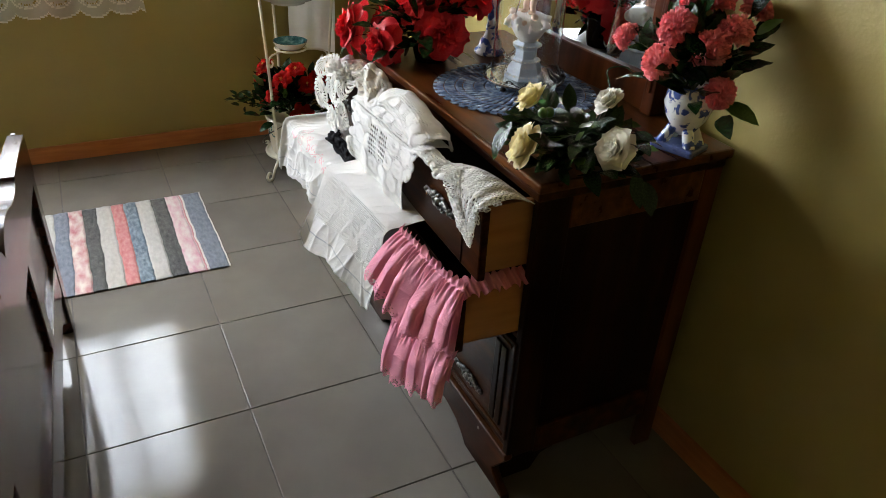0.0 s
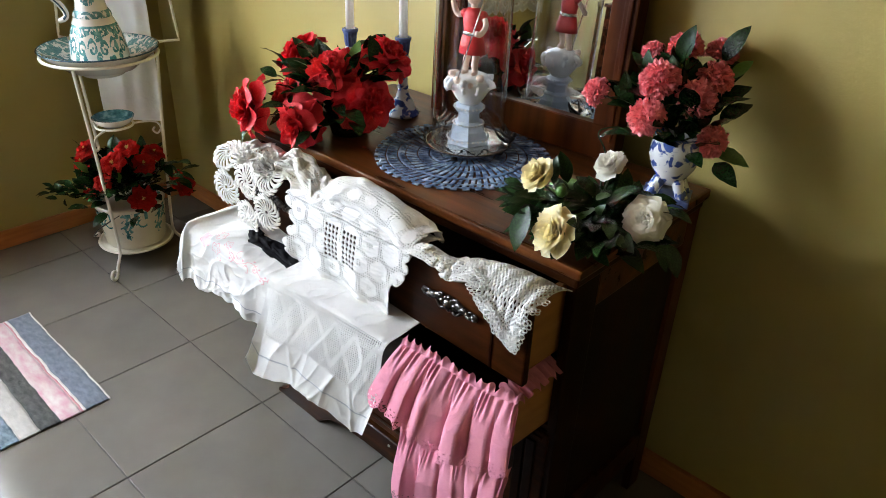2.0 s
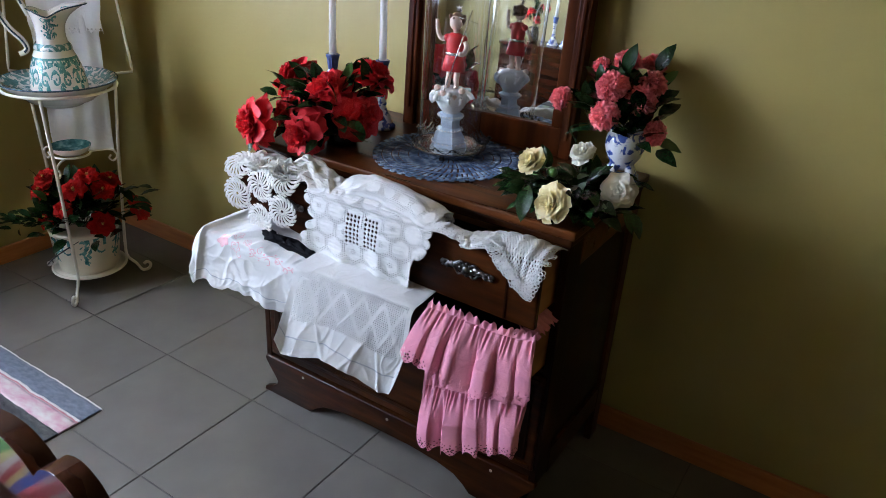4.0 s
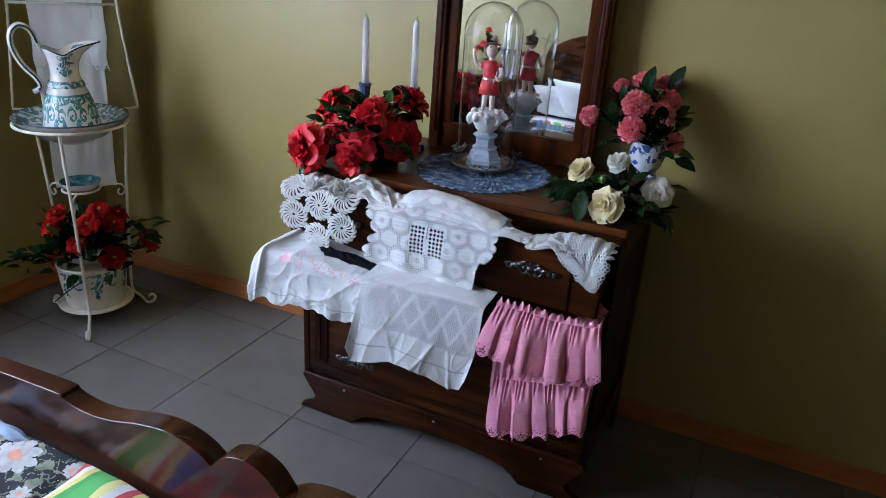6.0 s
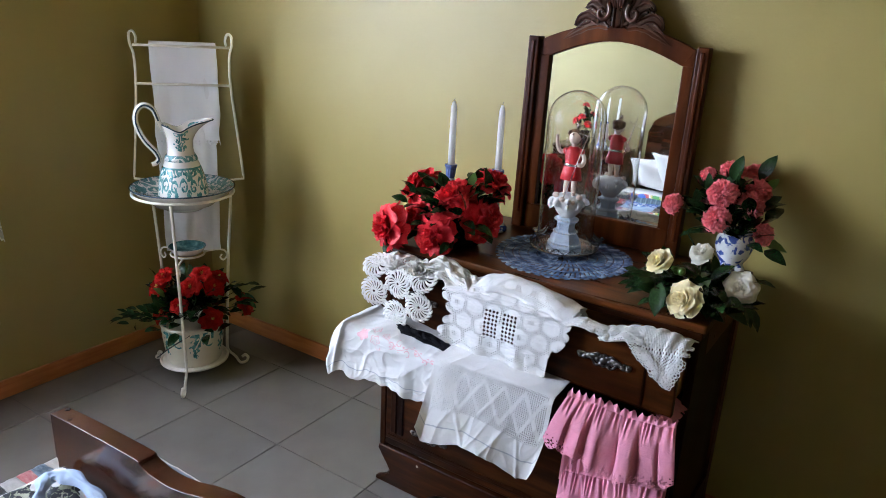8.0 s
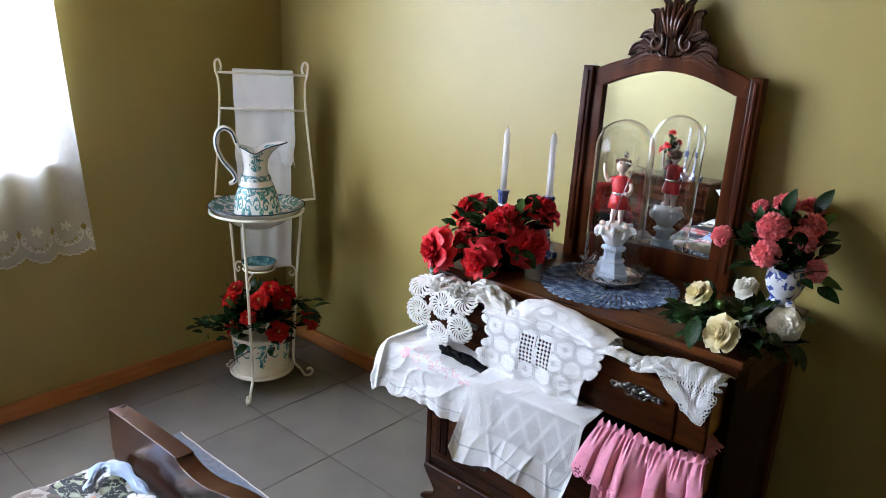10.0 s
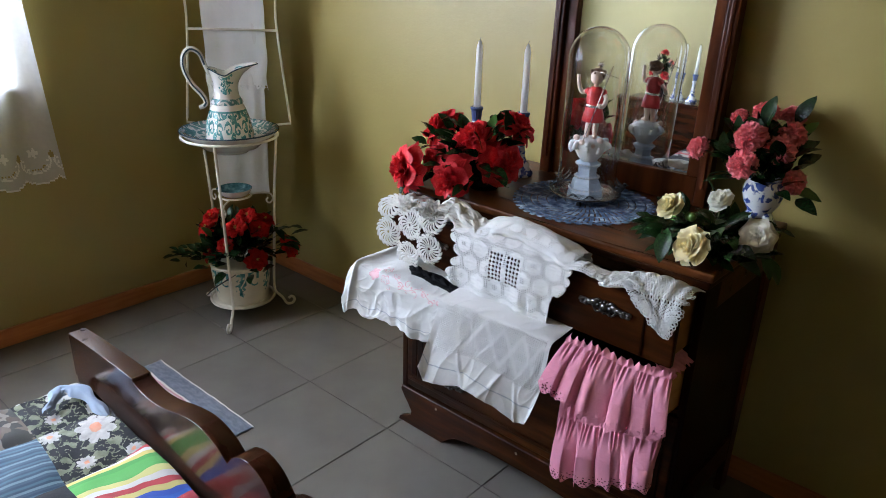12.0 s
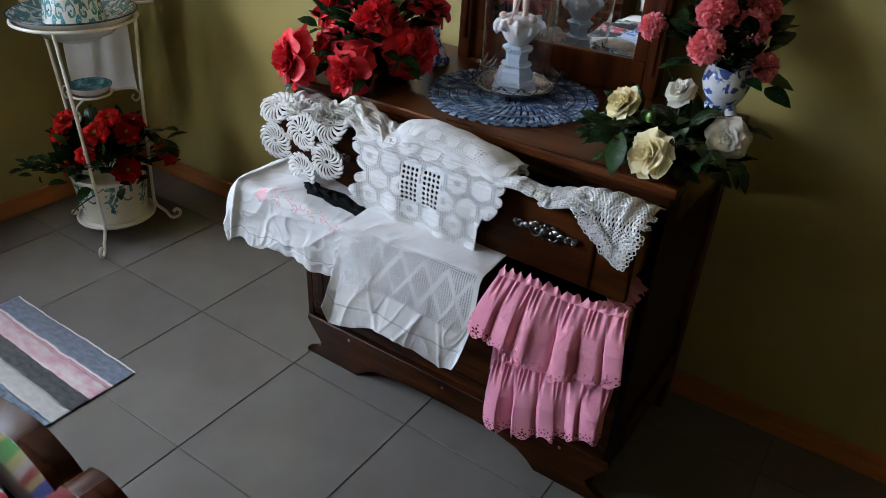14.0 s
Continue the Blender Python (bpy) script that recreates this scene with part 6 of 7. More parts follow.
def brush(bm, rule, mi=1):
    """Gives the faces where rule(angle, z) holds the second glaze."""
    for f in bm.faces:
        c = f.calc_center_median()
        if rule(math.atan2(c.y, c.x), c.z):
            f.material_index = mi


def pitcher_rule(a, z):
    if z < 0.122:
        h = z / 0.122
        k = (a / 0.80 + 0.25) % 1 - 0.5
        if h > 0.94 or h < 0.03:
            return True
        # a feathered border under the collar
        if h > 0.82 - 0.10 * abs(math.sin(a * 3.9)) and nz(a * 14, h * 9, 2) > -0.12:
            return True
        # scrolls with curled ends, strokes swelling and thinning
        for c, s, o, big in ((-0.25, 1, 0.44, 0.24), (0.25, -1, 0.40, 0.22), (0.02, 1, 0.70, 0.13), (-0.02, -1, 0.18, 0.12)):
            d, w = math.hypot((k - c) * 1.15, h - o), math.atan2(h - o, s * (k - c))
            ring = big * (0.45 + 0.55 * (w + math.pi) / (2 * math.pi))
            if abs(d - ring) < 0.030 + 0.030 * math.sin(w * 1.5 + 2) ** 2 or d < 0.040:
                return True
        return nz(a * 6, h * 4, 8) > 0.34
    if 0.185 < z < 0.275:
        k = (a / 2.094 + 0.25) % 1 - 0.5
        h = (z - 0.185) / 0.09
        return abs(k) < 0.15 * (0.45 + abs(math.sin(h * 8.5))) and nz(a * 11, h * 7, 4) > -0.18 or math.hypot((k - 0.26) * 1.4, h - 0.55) < 0.05 or math.hypot((k + 0.26) * 1.4, h - 0.35) < 0.05
    return False


PP = [(0, 0), (0.105, 0), (0.112, 0.006), (0.110, 0.03), (0.102, 0.07), (0.086, 0.115), (0.070, 0.145), (0.060, 0.165), (0.055, 0.19), (0.056, 0.225), (0.064, 0.255), (0.075, 0.285)]
b = lathe(bmesh.new(), dense(PP, 16), 360)
brush(b, pitcher_rule)
for v in b.verts:
    if v.co.z > 0.20:
        k = (v.co.z - 0.20) / 0.085
        front = max(0, v.co.x / 0.075)
        v.co.x += 0.075 * k * k * front ** 3
        v.co.z += 0.016 * k * front ** 2 - 0.022 * k * math.sin(math.pi * min(1, max(0, 0.5 + v.co.x / 0.15))) ** 2 * (1 - front)
body = part("body", b, [M["ivory_ware"], M["teal_paint"]], pitcher, "", True)
thicken(body, 0.005, -1)
part("belly_band", lathe(bmesh.new(), [(0.0715, 0.144), (0.0735, 0.150), (0.0690, 0.160), (0.0628, 0.168)], 48), M["teal_rim"], pitcher, "teal banded collar", True)
lip = []
for k in range(57):
    a = 2 * math.pi * k / 56
    x, y, z = 0.075 * math.cos(a), 0.075 * math.sin(a), 0.285
    front = max(0, x / 0.075)
    z += 0.016 * front ** 2 - 0.022 * math.sin(math.pi * min(1, max(0, 0.5 + x / 0.15))) ** 2 * (1 - front)
    lip.append((x + 0.075 * front ** 3, y, z))
part("lip_line", tube(bmesh.new(), lip[:-1], 0.0026, 6, closed=True), M["rim_line"], pitcher, "dark glazed lip", True)
H = [(-0.070, 0, 0.262), (-0.085, 0, 0.300), (-0.105, 0, 0.345), (-0.142, 0, 0.360), (-0.172, 0, 0.335), (-0.176, 0, 0.285), (-0.148, 0, 0.225), (-0.108, 0, 0.180), (-0.094, 0, 0.150), (-0.105, 0, 0.135), (-0.125, 0, 0.128)]
b = tube(bmesh.new(), smooth_line(H, 8), 0.0100, 10, taper=lambda t: 0.95 + 0.25 * math.sin(3 * t) - 0.4 * max(0, t - 0.8))
bmesh.ops.scale(b, vec=(1, 1.15, 1), verts=b.verts)
part("handle", b, M["ivory_ware"], pitcher, "looped white handle", True)
for s in (-1, 1):
    part("handle_line", tube(bmesh.new(), [(p.x, s * 0.0105, p.z) for p in smooth_line(H[1:-1], 8)], 0.0042, 6), M["rim_line"], pitcher, "", True)

dish = thing("soap_dish", "small ceramic soap dish with teal rim on the washstand", "dish", at=(SC.x, SC.y, 0.592))
part("bowl", lathe(bmesh.new(), [(0, -0.006), (0.05, -0.006), (0.066, 0.006), (0.077, 0.024), (0.078, 0.028)], 40), M["ivory_ware"], dish, "", True)
part("inside", lathe(bmesh.new(), [(0.078, 0.028), (0.074, 0.028), (0.062, 0.010), (0, 0.004)], 40), M["teal_in_shade"], dish, "teal painted inside, darkened for the shade in it", True)

cachepot = thing("cachepot", "cream ceramic cachepot with blue-green leaf painting on the stand", "flower pot", at=(SC.x, SC.y, 0.083))


def leaf_rule(a, z):
    k = (a / 1.047) % 1 - 0.5
    h = (0.172 - z) / 0.125
    if not 0 < h < 1:
        return False
    bend = k - 0.10 * math.sin(h * 5 + 1)
    fringe = 0.34 * (1 - h) ** 0.6 * (0.72 + 0.28 * math.sin(h * 30 + 6 * k))
    if abs(bend) < fringe and not (abs(bend) < 0.025 and h < 0.6) and nz(a * 9, h * 5, 6) > -0.22:
        return True
    d = math.hypot((k - 0.40) * 1.1, h - 0.38)
    return 0.13 < d < 0.19 and h > 0.25 or abs(abs(k) - 0.47) < 0.03 and h < 0.3


b = lathe(bmesh.new(), dense([(0, 0), (0.112, 0), (0.118, 0.008), (0.130, 0.10), (0.136, 0.17), (0.140, 0.185), (0.134, 0.19), (0.128, 0.17), (0, 0.16)], 26), 240)
brush(b, leaf_rule)
for f in b.faces:
    c = f.calc_center_median()
    if math.hypot(c.x, c.y) < 0.112:
        f.material_index = 0
part("body", b, [M["pot_glaze"], M["teal_paint"]], cachepot, "", True)
b = bmesh.new()
hd = smooth_line([(0.10, -0.09, 0.17), (0.02, -0.148, 0.10), (-0.06, -0.150, 0.035), (-0.10, -0.12, 0.015)], 6)
tube(b, hd, 0.003, 6)
part("bail_handle", b, M["black_metal"], cachepot, "thin wire bail", True)
part("knob", lathe(bmesh.new(), [(0, -0.012), (0.010, -0.008), (0.013, 0), (0.010, 0.008), (0, 0.012)], 14), M["ivory_ware"], cachepot, "white knob", True).matrix_basis = pose(-0.105, -0.118, 0.012)

CR = (SC.x, SC.y, 0.26)
DEEPS = [(-1.20, 0.04, 0.335, 0.052), (-1.05, 0.09, 0.48, 0.056), (-1.04, 0.205, 0.45, 0.055), (-1.02, 0.17, 0.315, 0.058), (-0.98, 0.327, 0.345, 0.062), (-1.16, 0.04, 0.52, 0.048), (-1.20, 0.035, 0.46, 0.052), (-1.06, 0.16, 0.52, 0.050), (-1.08, 0.05, 0.40, 0.046), (-1.10, 0.28, 0.46, 0.05)]
DEEPS = [(x, y, z, r * 0.88) for x, y, z, r in DEEPS]
red_plant = bouquet("bunch of deep red camellias with dark leaves in a cachepot", CR, DEEPS, DEEP, 320, (0.16, 0.16, 0.10), 0.072, 51)
rnd.seed(77)
stem_line(red_plant, CR, (-1.30, -0.08, 0.32), 0.04)
for k in range(40):
    t = k / 39
    p = Vector((-1.17 - 0.12 * t, 0.05 - 0.12 * t, 0.34 - 0.02 * t)) + Vector([rnd.uniform(-0.03, 0.03) for _ in range(3)])
    put_leaf(red_plant, p, (-0.8 + rnd.uniform(-0.6, 0.6), -0.6 + rnd.uniform(-0.7, 0.7), rnd.uniform(-0.6, 0.6)), rnd.uniform(0.04, 0.062), (0, -0.3, 1))
for k in range(10):
    p = Vector((-0.97, 0.27, 0.41)) + Vector([rnd.uniform(-0.05, 0.05) for _ in range(3)])
    put_leaf(red_plant, p, (0.6 + rnd.uniform(-0.4, 0.4), 0.5 + rnd.uniform(-0.5, 0.5), rnd.uniform(-0.3, 0.4)), 0.085)

# ---- the bed ----
BX0, BX1, FY0, FY1 = -0.212, 1.508, -0.942, -0.898
HEAD_Y = SY + 0.18
bed = thing("bed", "dark mahogany double bed with shaped footboard and carved headboard", "bed")
half = [(0.0, 0.700), (0.10, 0.712), (0.25, 0.726), (0.385, 0.736), (0.400, 0.729), (0.44, 0.722), (0.49, 0.722), (0.55, 0.732), (0.62, 0.752), (0.69, 0.766), (0.74, 0.765), (0.785, 0.753), (0.815, 0.736), (0.822, 0.740), (0.845, 0.764), (0.875, 0.778), (0.90, 0.782)]
half = [(p.x, p.y) for p in smooth_line([(0.9556 * x, z - 0.016, 0) for x, z in half], 6)]
W = BX1 - BX0
top_line = [(BX0 + x, z) for x, z in half]
right = [(BX1 - x, z) for x, z in half[-2::-1]]
foot_outline = top_line + right + [(BX1, 0.56), (BX0, 0.56)]
SKEW = Matrix.Translation((BX0, FY1, 0)) @ Matrix.Rotation(radians(-2.0), 4, "Z") @ Matrix.Translation((-BX0, -FY1, 0))
bed.matrix_basis = SKEW
fb = part("footboard", bevelled_outline_board(foot_outline, FY0, FY1, 0.006), M["bedwood"], bed, "glossy shaped footboard with panels")
for x0, x1 in ((BX0, BX0 + 0.075), (BX1 - 0.075, BX1)):
    part("post", new_box(x0, x1, FY0 + 0.002, FY1 - 0.002, 0, 0.565, bevel=0.004), M["bedwood"], fb)
part("lower_rail", new_box(BX0 + 0.075, BX1 - 0.075, FY0 + 0.004, FY1 - 0.004, 0.17, 0.27, bevel=0.004), M["bedwood"], fb)
for x0, x1 in ((BX0 + 0.46, BX0 + 0.53), (BX1 - 0.53, BX1 - 0.46)):
    part("muntin", new_box(x0, x1, FY0 + 0.004, FY1 - 0.004, 0.27, 0.562, bevel=0.004), M["bedwood"], fb)
for x0, x1 in ((BX0 + 0.07, BX0 + 0.465), (BX0 + 0.525, BX1 - 0.525), (BX1 - 0.465, BX1 - 0.07)):
    part("panel", new_box(x0, x1, FY0 + 0.018, FY1 - 0.018, 0.26, 0.57, bevel=0.003), M["bedwood"], fb)
arch_line = [(BX0 + 0.075, 0.17), (BX0 + 0.075, 0.05), (BX0 + 0.10, 0.055), (BX0 + 0.14, 0.10), (BX0 + 0.22, 0.13)]
arch_line += [(BX1 - (x - BX0), z) for x, z in arch_line[::-1]]
part("shaped_apron", extrude_outline(bmesh.new(), arch_line, FY0 + 0.012, FY1 - 0.010), M["bedwood"], fb)
# Flat black disc stands in for the shade of a small hole.
part("peg", lathe(bmesh.new(), [(0, 0), (0.007, 0), (0.006, 0.002), (0, 0.002)], 12), M["black_pot"], fb).matrix_basis = pose(BX0 + 0.045, (FY0 + FY1) / 2, 0.7035)
for x0, x1 in ((BX0 + 0.02, BX0 + 0.05), (BX1 - 0.05, BX1 - 0.02)):
    part("side_rail", new_box(x0, x1, HEAD_Y + 0.04, FY0, 0.26, 0.42, bevel=0.004), M["bedwood"], bed)
HX0, HX1 = BX0 + 0.14, BX1 - 0.14
arch = [(lerp(HX1, HX0, i / 40), 1.02 + 0.26 * math.sin(math.pi * i / 40) ** 0.42) for i in range(41)]
hb = part("headboard", bevelled_outline_board([(HX0, 0.0), (HX1, 0.0)] + arch, HEAD_Y, HEAD_Y + 0.045, 0.006), M["bedwood"], bed, "tall dark wooden headboard")
part("moulding", tube(bmesh.new(), [(lerp(x, (HX0 + HX1) / 2, 0.10), HEAD_Y + 0.046, z - 0.07) for x, z in arch], 0.009, 8), M["bedwood"], hb, "", True)
for x0, x1 in ((HX0 + 0.12, HX0 + 0.46), (HX0 + 0.52, HX1 - 0.52), (HX1 - 0.46, HX1 - 0.12)):
    part("raised_panel", new_box(x0, x1, HEAD_Y + 0.045, HEAD_Y + 0.058, 0.6, 1.06, bevel=0.01), M["bedwood"], hb)
mattress = thing("mattress", "white covered mattress on the wooden bed", "mattress")
mattress.matrix_basis = SKEW
part("ticking", new_box(BX0 + 0.055, BX1 - 0.055, HEAD_Y + 0.05, FY0 - 0.015, 0.36, 0.565, bevel=0.04), M["white_cotton"], mattress, "", True)


def pillow_mesh(w, h, t):
    b = bmesh.new()
    bmesh.ops.create_grid(b, x_segments=24, y_segments=18, size=0.5)
    low = [v for v in b.verts]
    g = bmesh.ops.duplicate(b, geom=b.faces[:] + b.edges[:] + b.verts[:])
    up = {v for v in g["geom"] if isinstance(v, bmesh.types.BMVert)}
    for v in b.verts:
        x, y = v.co.x * 2, v.co.y * 2
        k = (1 - x ** 2) ** 0.6 * (1 - y ** 2) ** 0.6 if abs(x) < 1 and abs(y) < 1 else 0
        x, y = x * (1 - 0.10 * (1 - y * y)), y * (1 - 0.12 * (1 - x * x))
        v.co = Vector((x * w / 2, y * h / 2, (1 if v in up else -1) * t / 2 * k + 0.006 * nz(x * 4, y * 4)))
    bmesh.ops.remove_doubles(b, verts=b.verts, dist=0.0005)
    bmesh.ops.recalc_face_normals(b, faces=b.faces)
    return b


for x in (BX0 + 0.42, BX1 - 0.42):
    p = tagged(part("pillow", pillow_mesh(0.60, 0.42, 0.20), M["white_cotton"], None, "", True), "plump white cotton pillow leaning on the headboard", "pillow", "pillows on the bed")
    p.matrix_basis = SKEW @ pose(x, HEAD_Y + 0.25, 0.715, 36, 0, 0)
cush = thing("cushion", "white crochet cushion with a crimson flower at its middle", "cushion")
cp = part("cover", pillow_mesh(0.40, 0.40, 0.13), M["crochet"], cush, "", True)
cush.matrix_basis = SKEW @ pose(BX0 + 0.50, HEAD_Y + 0.42, 0.765, 48, 0, 12)
part("flower_motif", lathe(bmesh.new(), [(0, 0.068), (0.05, 0.067), (0.055, 0.062), (0.05, 0.058)], 20), M["porcelain_red"], cush, "crimson crochet flower", True)


# the cabinet beside the bed
NX0, NX1, NY0, NY1, NT = -0.89, -0.25, SY + 0.02, SY + 0.42, 0.845
cabinet = thing("bedside_cabinet", "dark mahogany bedside cabinet beside the headboard of the bed", "cabinet")
part("body", new_box(NX0, NX1, NY0, NY1, 0.08, NT - 0.025, bevel=0.004), M["bedwood"], cabinet)
part("top", new_box(NX0 - 0.012, NX1 + 0.012, NY0, NY1 + 0.015, NT - 0.0245, NT, bevel=0.005), M["bedwood"], cabinet)
part("drawer_front", new_box(NX0 + 0.03, NX1 - 0.03, NY1 + 0.0005, NY1 + 0.016, 0.64, 0.79, bevel=0.004), M["bedwood"], cabinet)
part("door", new_box(NX0 + 0.03, NX1 - 0.03, NY1 + 0.0005, NY1 + 0.016, 0.13, 0.61, bevel=0.004), M["bedwood"], cabinet)
for z in (0.715, 0.48):
    part("knob", lathe(bmesh.new(), [(0, 0), (0.006, 0), (0.006, 0.012), (0.014, 0.02), (0.012, 0.028), (0, 0.03)], 16), M["pewter"], cabinet, "", True).matrix_basis = pose((NX0 + NX1) / 2, NY1 + 0.016, z, -90)
for x in (NX0 + 0.03, NX1 - 0.07):
    for y in (NY0 + 0.03, NY1 - 0.07):
        part("leg", new_box(x, x + 0.04, y, y + 0.04, 0, 0.0805, bevel=0.004), M["bedwood"], cabinet)
candlestick(-0.50, -2.99, 10, NT)
candlestick(-0.395, -2.98, 70, NT)
side_vase = thing("vase", "small dark glazed vase on the bedside cabinet", "vase", at=(-0.65, -3.03, NT))
part("body", lathe(bmesh.new(), [(0, 0), (0.035, 0), (0.05, 0.03), (0.052, 0.06), (0.036, 0.10), (0.040, 0.12), (0.034, 0.12), (0, 0.1)], 28), M["black_pot"], side_vase, "", True)
BEDSIDE = [(-0.66, -3.0, 1.20, 0.045), (-0.74, -2.98, 1.05, 0.048), (-0.61, -2.96, 1.03, 0.048), (-0.68, -2.95, 1.09, 0.045), (-0.60, -3.04, 1.12, 0.04)]
BEDSIDE = [(x, y, z, r * 0.72) for x, y, z, r in BEDSIDE]
bouquet("bunch of red camellias with dark leaves on the bedside cabinet", (-0.65, -3.03, NT + 0.10), BEDSIDE, RED, 50, (0.08, 0.08, 0.06), 0.065, 61)


def quilt_height(x, y):
    edge = min(x - BX0, BX1 - x)
    side = max(0, 0.09 - edge)
    near = max(0, 1 - abs(y - (FY0 - 0.03)) / 0.10)
    return 0.578 + 0.014 * nz(x * 5, y * 5) + 0.006 * nz(x * 16, y * 14) - 2.2 * side * side * 10 + 0.010 * near


Q = {
    "black": material("quilt_black", [(0.008, 0.009, 0.012), (0.016, 0.017, 0.022)], 0.9, 30, bump=0.0006, bump_scale=400),
    "flower": cells("quilt_flower_print", [(0.02, 0.022, 0.03), (0.03, 0.035, 0.05), (0.32, 0.30, 0.20), (0.70, 0.68, 0.60), (0.10, 0.13, 0.07), (0.60, 0.22, 0.12), (0.04, 0.04, 0.05)], 26),
    "stripe": striped("quilt_rainbow_stripe", [(0.72, 0.62, 0.22), (0.03, 0.10, 0.50), (0.03, 0.13, 0.55), (0.03, 0.10, 0.50), (0.55, 0.05, 0.05), (0.55, 0.06, 0.06), (0.80, 0.78, 0.74), (0.72, 0.62, 0.18), (0.08, 0.36, 0.07), (0.10, 0.42, 0.08), (0.10, 0.42, 0.08), (0.72, 0.68, 0.25), (0.80, 0.78, 0.74), (0.50, 0.05, 0.06)], 0.0155, 14),
    "plaid": striped("quilt_blue_plaid", [(0.03, 0.07, 0.12), (0.06, 0.14, 0.20), (0.03, 0.07, 0.12), (0.16, 0.26, 0.32), (0.05, 0.10, 0.16)], 0.007, 8, wobble=0.002),
    "red": cells("quilt_red_print", [(0.36, 0.02, 0.03), (0.03, 0.02, 0.03), (0.42, 0.03, 0.04), (0.30, 0.28, 0.26), (0.36, 0.02, 0.03)], 30),
    "blue": cells("quilt_blue_print", [(0.02, 0.08, 0.36), (0.04, 0.16, 0.50), (0.02, 0.06, 0.28), (0.55, 0.60, 0.70)], 60),
    "light": material("quilt_pale_blue", [(0.26, 0.36, 0.52), (0.38, 0.47, 0.60)], 0.9, 12, bump=0.0006, bump_scale=400),
    "denim": material("quilt_denim", [(0.03, 0.05, 0.10), (0.07, 0.10, 0.17)], 0.9, 60, bump=0.0006, bump_scale=500),
    "rose": cells("quilt_rose_print", [(0.50, 0.18, 0.24), (0.62, 0.36, 0.38), (0.20, 0.05, 0.09), (0.66, 0.60, 0.52)], 34),
    "brown": cells("quilt_brown_print", [(0.07, 0.045, 0.03), (0.14, 0.10, 0.07), (0.03, 0.025, 0.02), (0.26, 0.22, 0.18)], 40),
}
Q["daisy"] = [Q["black"], material("quilt_daisy_white", [(0.40, 0.38, 0.36), (0.62, 0.60, 0.57)], 0.9, 60), material("quilt_daisy_orange", [(0.70, 0.25, 0.14), (0.78, 0.42, 0.28)], 0.9, 60), material("quilt_daisy_leaf", [(0.12, 0.14, 0.08), (0.30, 0.31, 0.22)], 0.9, 50)]
DAISIES = [(0.30, 0.70, 0.27), (0.80, 0.34, 0.12), (0.10, 0.14, 0.15), (0.94, 0.86, 0.10)]


def daisy_mi(u, v):
    """A print of large daisies and grey-green leaves on black."""
    for cx, cy, r in DAISIES:
        d, a = math.hypot(u - cx, v - cy), math.atan2(v - cy, u - cx)
        if d < 0.28 * r:
            return 2
        if d < r * (0.55 + 0.45 * abs(math.cos(4.5 * a + cx * 9)) ** 0.5):
            return 1
    if nz(u * 7, v * 7, 3) > 0.16 or abs(nz(u * 11, v * 9, 8)) < 0.04:
        return 3
    return 0


quilt = thing("patchwork_quilt", "multicoloured patchwork quilt of printed cotton patches covering the bed", "quilt")
quilt.matrix_basis = SKEW
ROWS_OF = [["flower", "flower", "stripe", "red", "blue", "black", "rose", "denim"], ["brown", "plaid", "black", "stripe", "flower", "plaid", "red", "light"], ["brown", "red", "denim", "flower", "rose", "stripe", "black", "plaid"], ["rose", "blue", "flower", "black", "light", "brown", "flower", "stripe"]]
qx0, qx1, qy0, qy1, n_x, n_y = BX0 + 0.03, BX1 - 0.03, HEAD_Y + 0.45, FY0 - 0.02, 8, 10
for j in range(n_y):
    for i in range(n_x):
        xa, xb = lerp(qx0, qx1, i / n_x), lerp(qx0, qx1, (i + 1) / n_x)
        yb, ya = lerp(qy1, qy0, j / n_y), lerp(qy1, qy0, (j + 1) / n_y)

        def qp(u, v, xa=xa, xb=xb, ya=ya, yb=yb):
            x, y = lerp(xa, xb, u), lerp(ya, yb, v)
            x += 0.02 * nz(x * 3 + 2, y * 4)
            y2 = y + 0.015 * nz(x * 4, y * 3 + 5)
            seam = 0.005 * (min(1, 8 * u, 8 * (1 - u), 8 * v, 8 * (1 - v)))
            return Vector((x, min(y2, FY0 - 0.004), quilt_height(x, y) + seam))

        kind = ROWS_OF[(j + (j // 4)) % 4][(i + 3 * (j // 4)) % 8]
        if kind == "flower" and j < 4:
            part("patch", sheet(70, 70, qp, None, daisy_mi), Q["daisy"], quilt, "", True)
        else:
            part("patch", sheet(16, 16, qp), Q[kind], quilt, "", True)
fold = smooth_line([(-0.035, -1.075, 0.592), (-0.060, -1.050, 0.600), (-0.080, -1.020, 0.612), (-0.050, -0.992, 0.612), (0.020, -0.982, 0.606), (0.085, -0.978, 0.594)], 8)


def fold_place(u, v):
    t = u * (len(fold) - 1)
    i = min(int(t), len(fold) - 2)
    d = (fold[i + 1] - fold[i]).normalized()
    c = fold[i].lerp(fold[i + 1], t - i)
    w = 0.022 * math.sin(math.pi * (0.12 + 0.76 * u)) * (1 + 0.3 * math.sin(u * 23))
    return c + Vector((-d.y, d.x, 0)) * (w * (2 * v - 1)) + Vector((0, 0, 0.010 * math.sin(math.pi * v) - 0.004 + 0.004 * nz(u * 12, v * 4)))


b = sheet(90, 12, fold_place)
part("turned_edge", b, Q["light"], quilt, "pale blue turned edge", True)

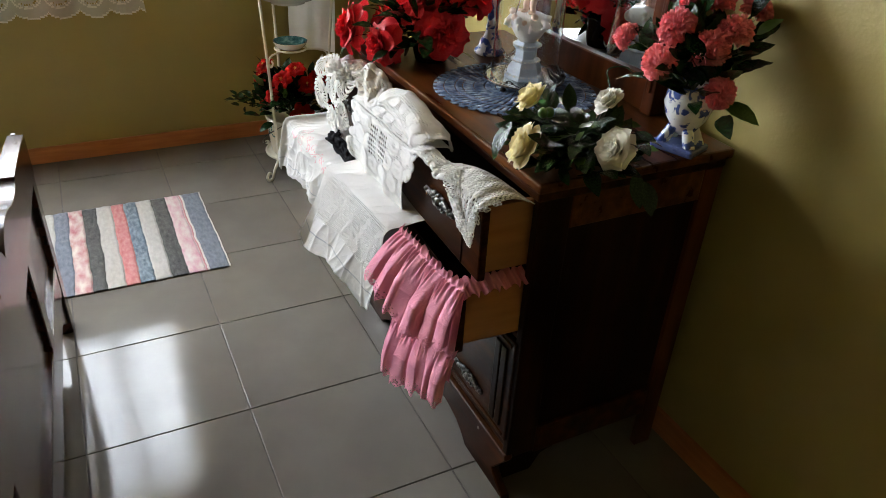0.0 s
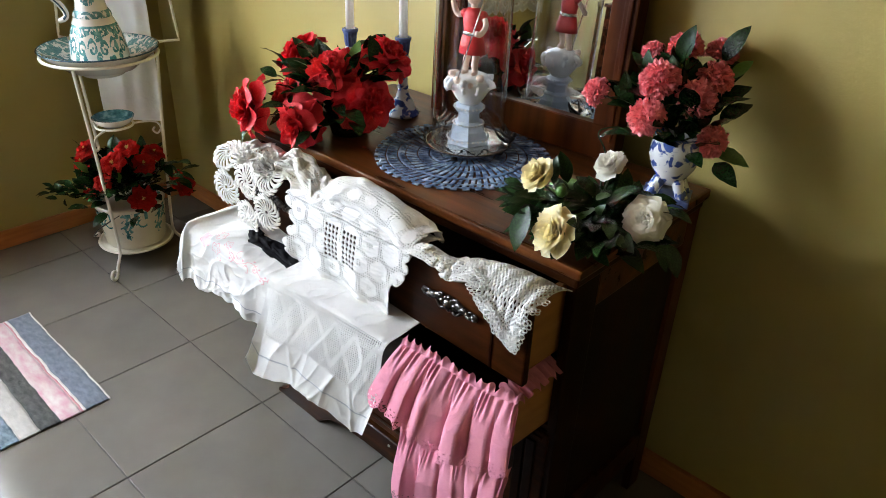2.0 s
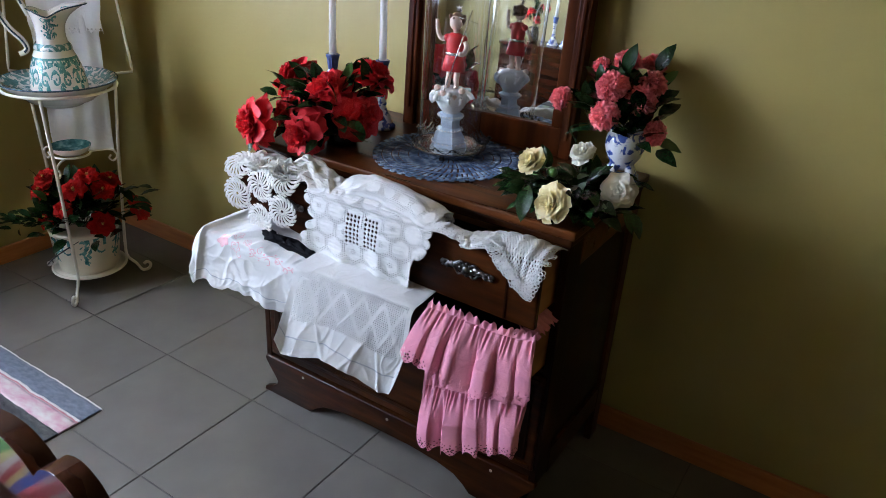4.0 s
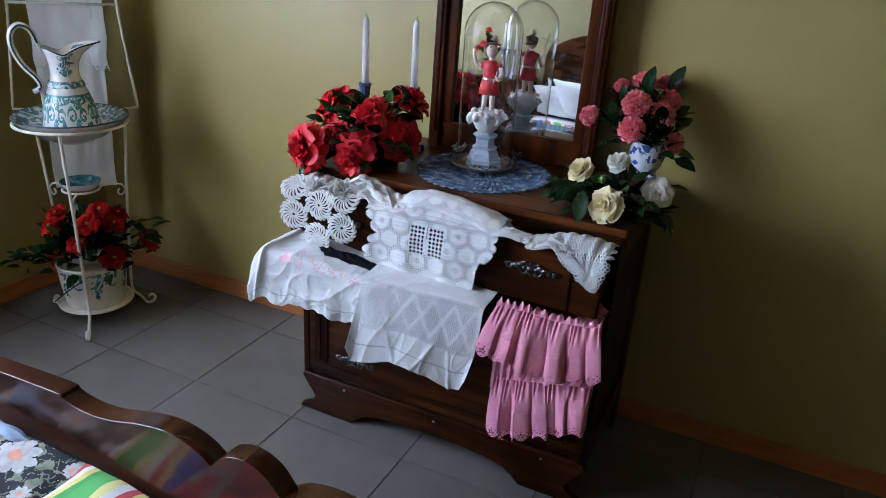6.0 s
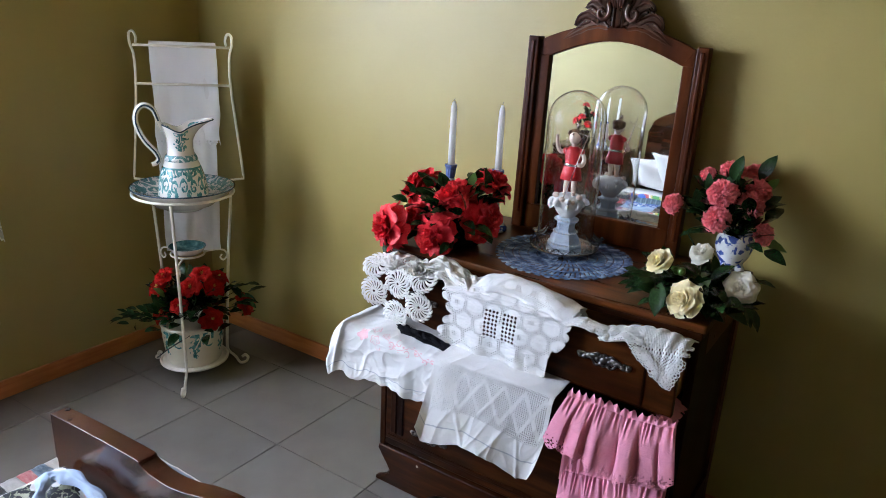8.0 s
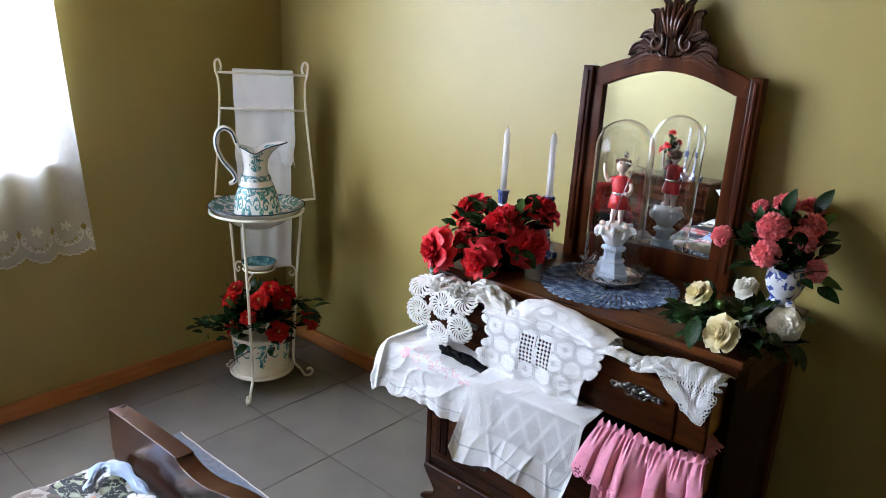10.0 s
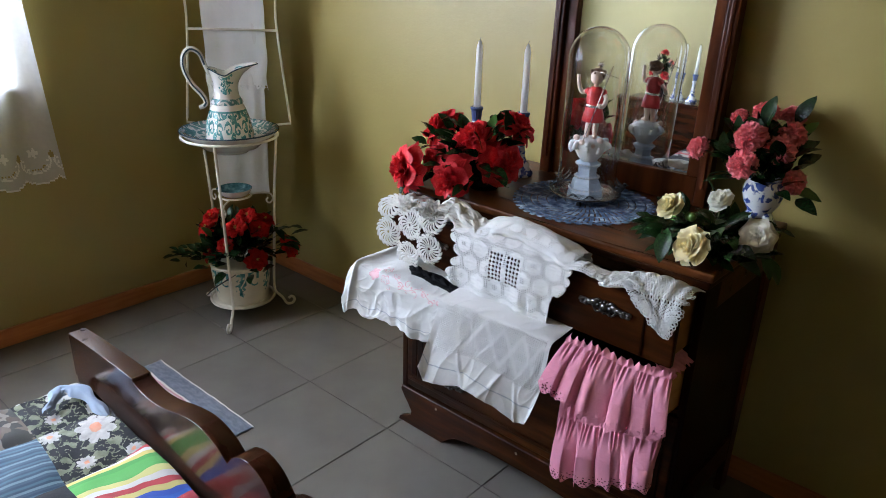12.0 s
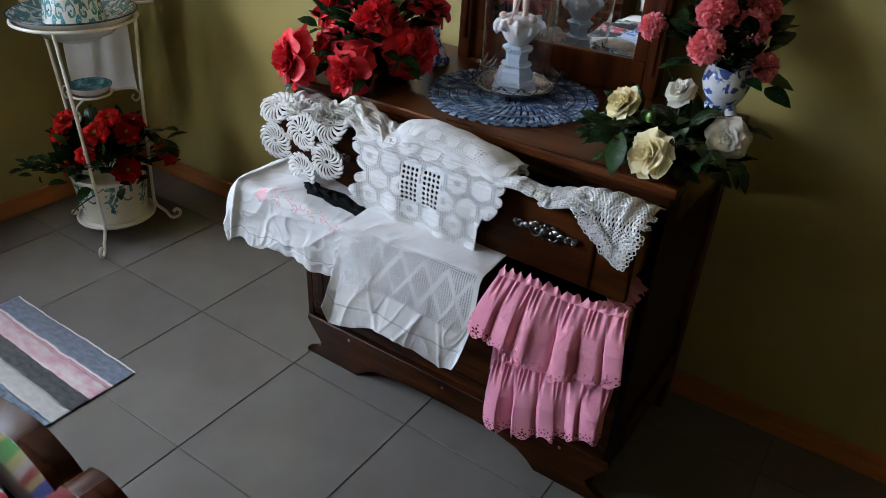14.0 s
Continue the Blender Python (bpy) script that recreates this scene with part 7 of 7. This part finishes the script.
# ---- the rag rug ----
rug = thing("rag_rug", "striped rag rug of grey, pink, black and cream strips", "rug")
STRIPS = [("pale", 0.005, [(0.60, 0.56, 0.52), (0.66, 0.62, 0.58)]), ("slate", 0.075, [(0.085, 0.10, 0.135), (0.165, 0.19, 0.235)]), ("pale", 0.008, [(0.60, 0.56, 0.52), (0.66, 0.62, 0.58)]), ("redline", 0.006, [(0.45, 0.16, 0.18), (0.55, 0.28, 0.28)]), ("pink_floral", 0.060, [(0.62, 0.58, 0.54), (0.52, 0.24, 0.30)]), ("charcoal", 0.060, [(0.018, 0.018, 0.018), (0.085, 0.085, 0.078)]), ("cream", 0.062, [(0.37, 0.35, 0.32), (0.47, 0.45, 0.42)]), ("denim", 0.050, [(0.035, 0.065, 0.10), (0.22, 0.28, 0.33)]), ("coral", 0.050, [(0.42, 0.10, 0.10), (0.52, 0.24, 0.22)]), ("cream", 0.062, [(0.37, 0.35, 0.32), (0.47, 0.45, 0.42)]), ("charcoal", 0.052, [(0.03, 0.03, 0.035), (0.09, 0.10, 0.10)]), ("fleck", 0.058, [(0.60, 0.55, 0.50), (0.38, 0.12, 0.13)]), ("slate", 0.055, [(0.085, 0.10, 0.135), (0.165, 0.19, 0.235)]), ("cream", 0.06, [(0.37, 0.35, 0.32), (0.47, 0.45, 0.42)]), ("charcoal", 0.055, [(0.018, 0.018, 0.018), (0.085, 0.085, 0.078)]), ("coral", 0.05, [(0.50, 0.12, 0.12), (0.58, 0.26, 0.24)]), ("denim", 0.05, [(0.035, 0.065, 0.10), (0.22, 0.28, 0.33)])]
rug_mats = {}
RX0, RX1, yy = -1.015, -0.350, -0.335


def strip_edge(x, y):
    return y + 0.006 * nz(x * 9, y * 20) + 0.0025 * nz(x * 40, y * 30)


for k, (nm, w, cols) in enumerate(STRIPS):
    if nm not in rug_mats:
        rug_mats[nm] = material("rug_" + nm, cols, 0.95, 34 if nm not in ("pink_floral", "fleck") else 16, (1, 2.2, 1), bump=0.0022, bump_scale=160, sheen=0.2, detail=8)
    y0 = yy - w

    def rp(u, v, y0=y0, y1=yy):
        x = lerp(RX0, RX1, u) + 0.03 * (yy + 0.335) * 0.3
        ya, yb = strip_edge(x, y0), strip_edge(x, y1)
        x2 = x + 0.004 * nz(v * 7 + y0 * 90, 3) * (1 if u in (0, 1) else 0)
        return Vector((x2, lerp(ya, yb, v), 0.005 + 0.0022 * nz(x * 30, lerp(ya, yb, v) * 60) + 0.0012 * math.sin(math.pi * v)))

    thicken(part("rug_strip", sheet(90, 6, rp), rug_mats[nm], rug, "", True), 0.004, -1)
    yy = y0

# ---- crumbs on the floor ----
for x, y, s in ((-1.09, 0.0, 0.005), (2.05, 0.52, 0.011)):
    c = tagged(part("crumb", lathe(bmesh.new(), [(0, 0), (1, 0.1), (0.8, 0.8), (0, 1.1)], 7), M["grit"], None), "small dark crumb lying on the floor tiles", "crumb")
    c.matrix_basis = Matrix.Translation((x, y, 0.0005)) @ Matrix.Diagonal((s, s * 0.6, s * 0.7, 1))

# ---- the tiled floor, tile by tile ----
floor = structure("floor", new_box(WX - TH, EX + TH, SY - TH, WY + TH, -0.12, -0.003), M["grout"], "pale grey glazed square floor tiles with dark joints")
TILE, GAP = 0.45, 0.0022
tile_meshes = {}
for i in range(math.floor(WX / TILE), math.ceil(EX / TILE)):
    for j in range(math.floor(SY / TILE), math.ceil(WY / TILE)):
        x0, x1 = max(i * TILE + GAP, WX), min((i + 1) * TILE - GAP, EX)
        y0, y1 = max(j * TILE + GAP, SY), min((j + 1) * TILE - GAP, WY)
        if x1 - x0 < 0.01 or y1 - y0 < 0.01:
            continue
        key = (round(x1 - x0, 3), round(y1 - y0, 3))
        if key not in tile_meshes:
            t = part("floor_tile", new_box(-key[0] / 2, key[0] / 2, -key[1] / 2, key[1] / 2, -0.008, 0, bevel=0.0012), M["tile"], floor)
            tile_meshes[key] = t.data
        else:
            t = new("floor_tile", tile_meshes[key])
            t.parent = floor
        t.location = ((x0 + x1) / 2, (y0 + y1) / 2, 0.0003 * nz(i * 3.3, j * 2.7))
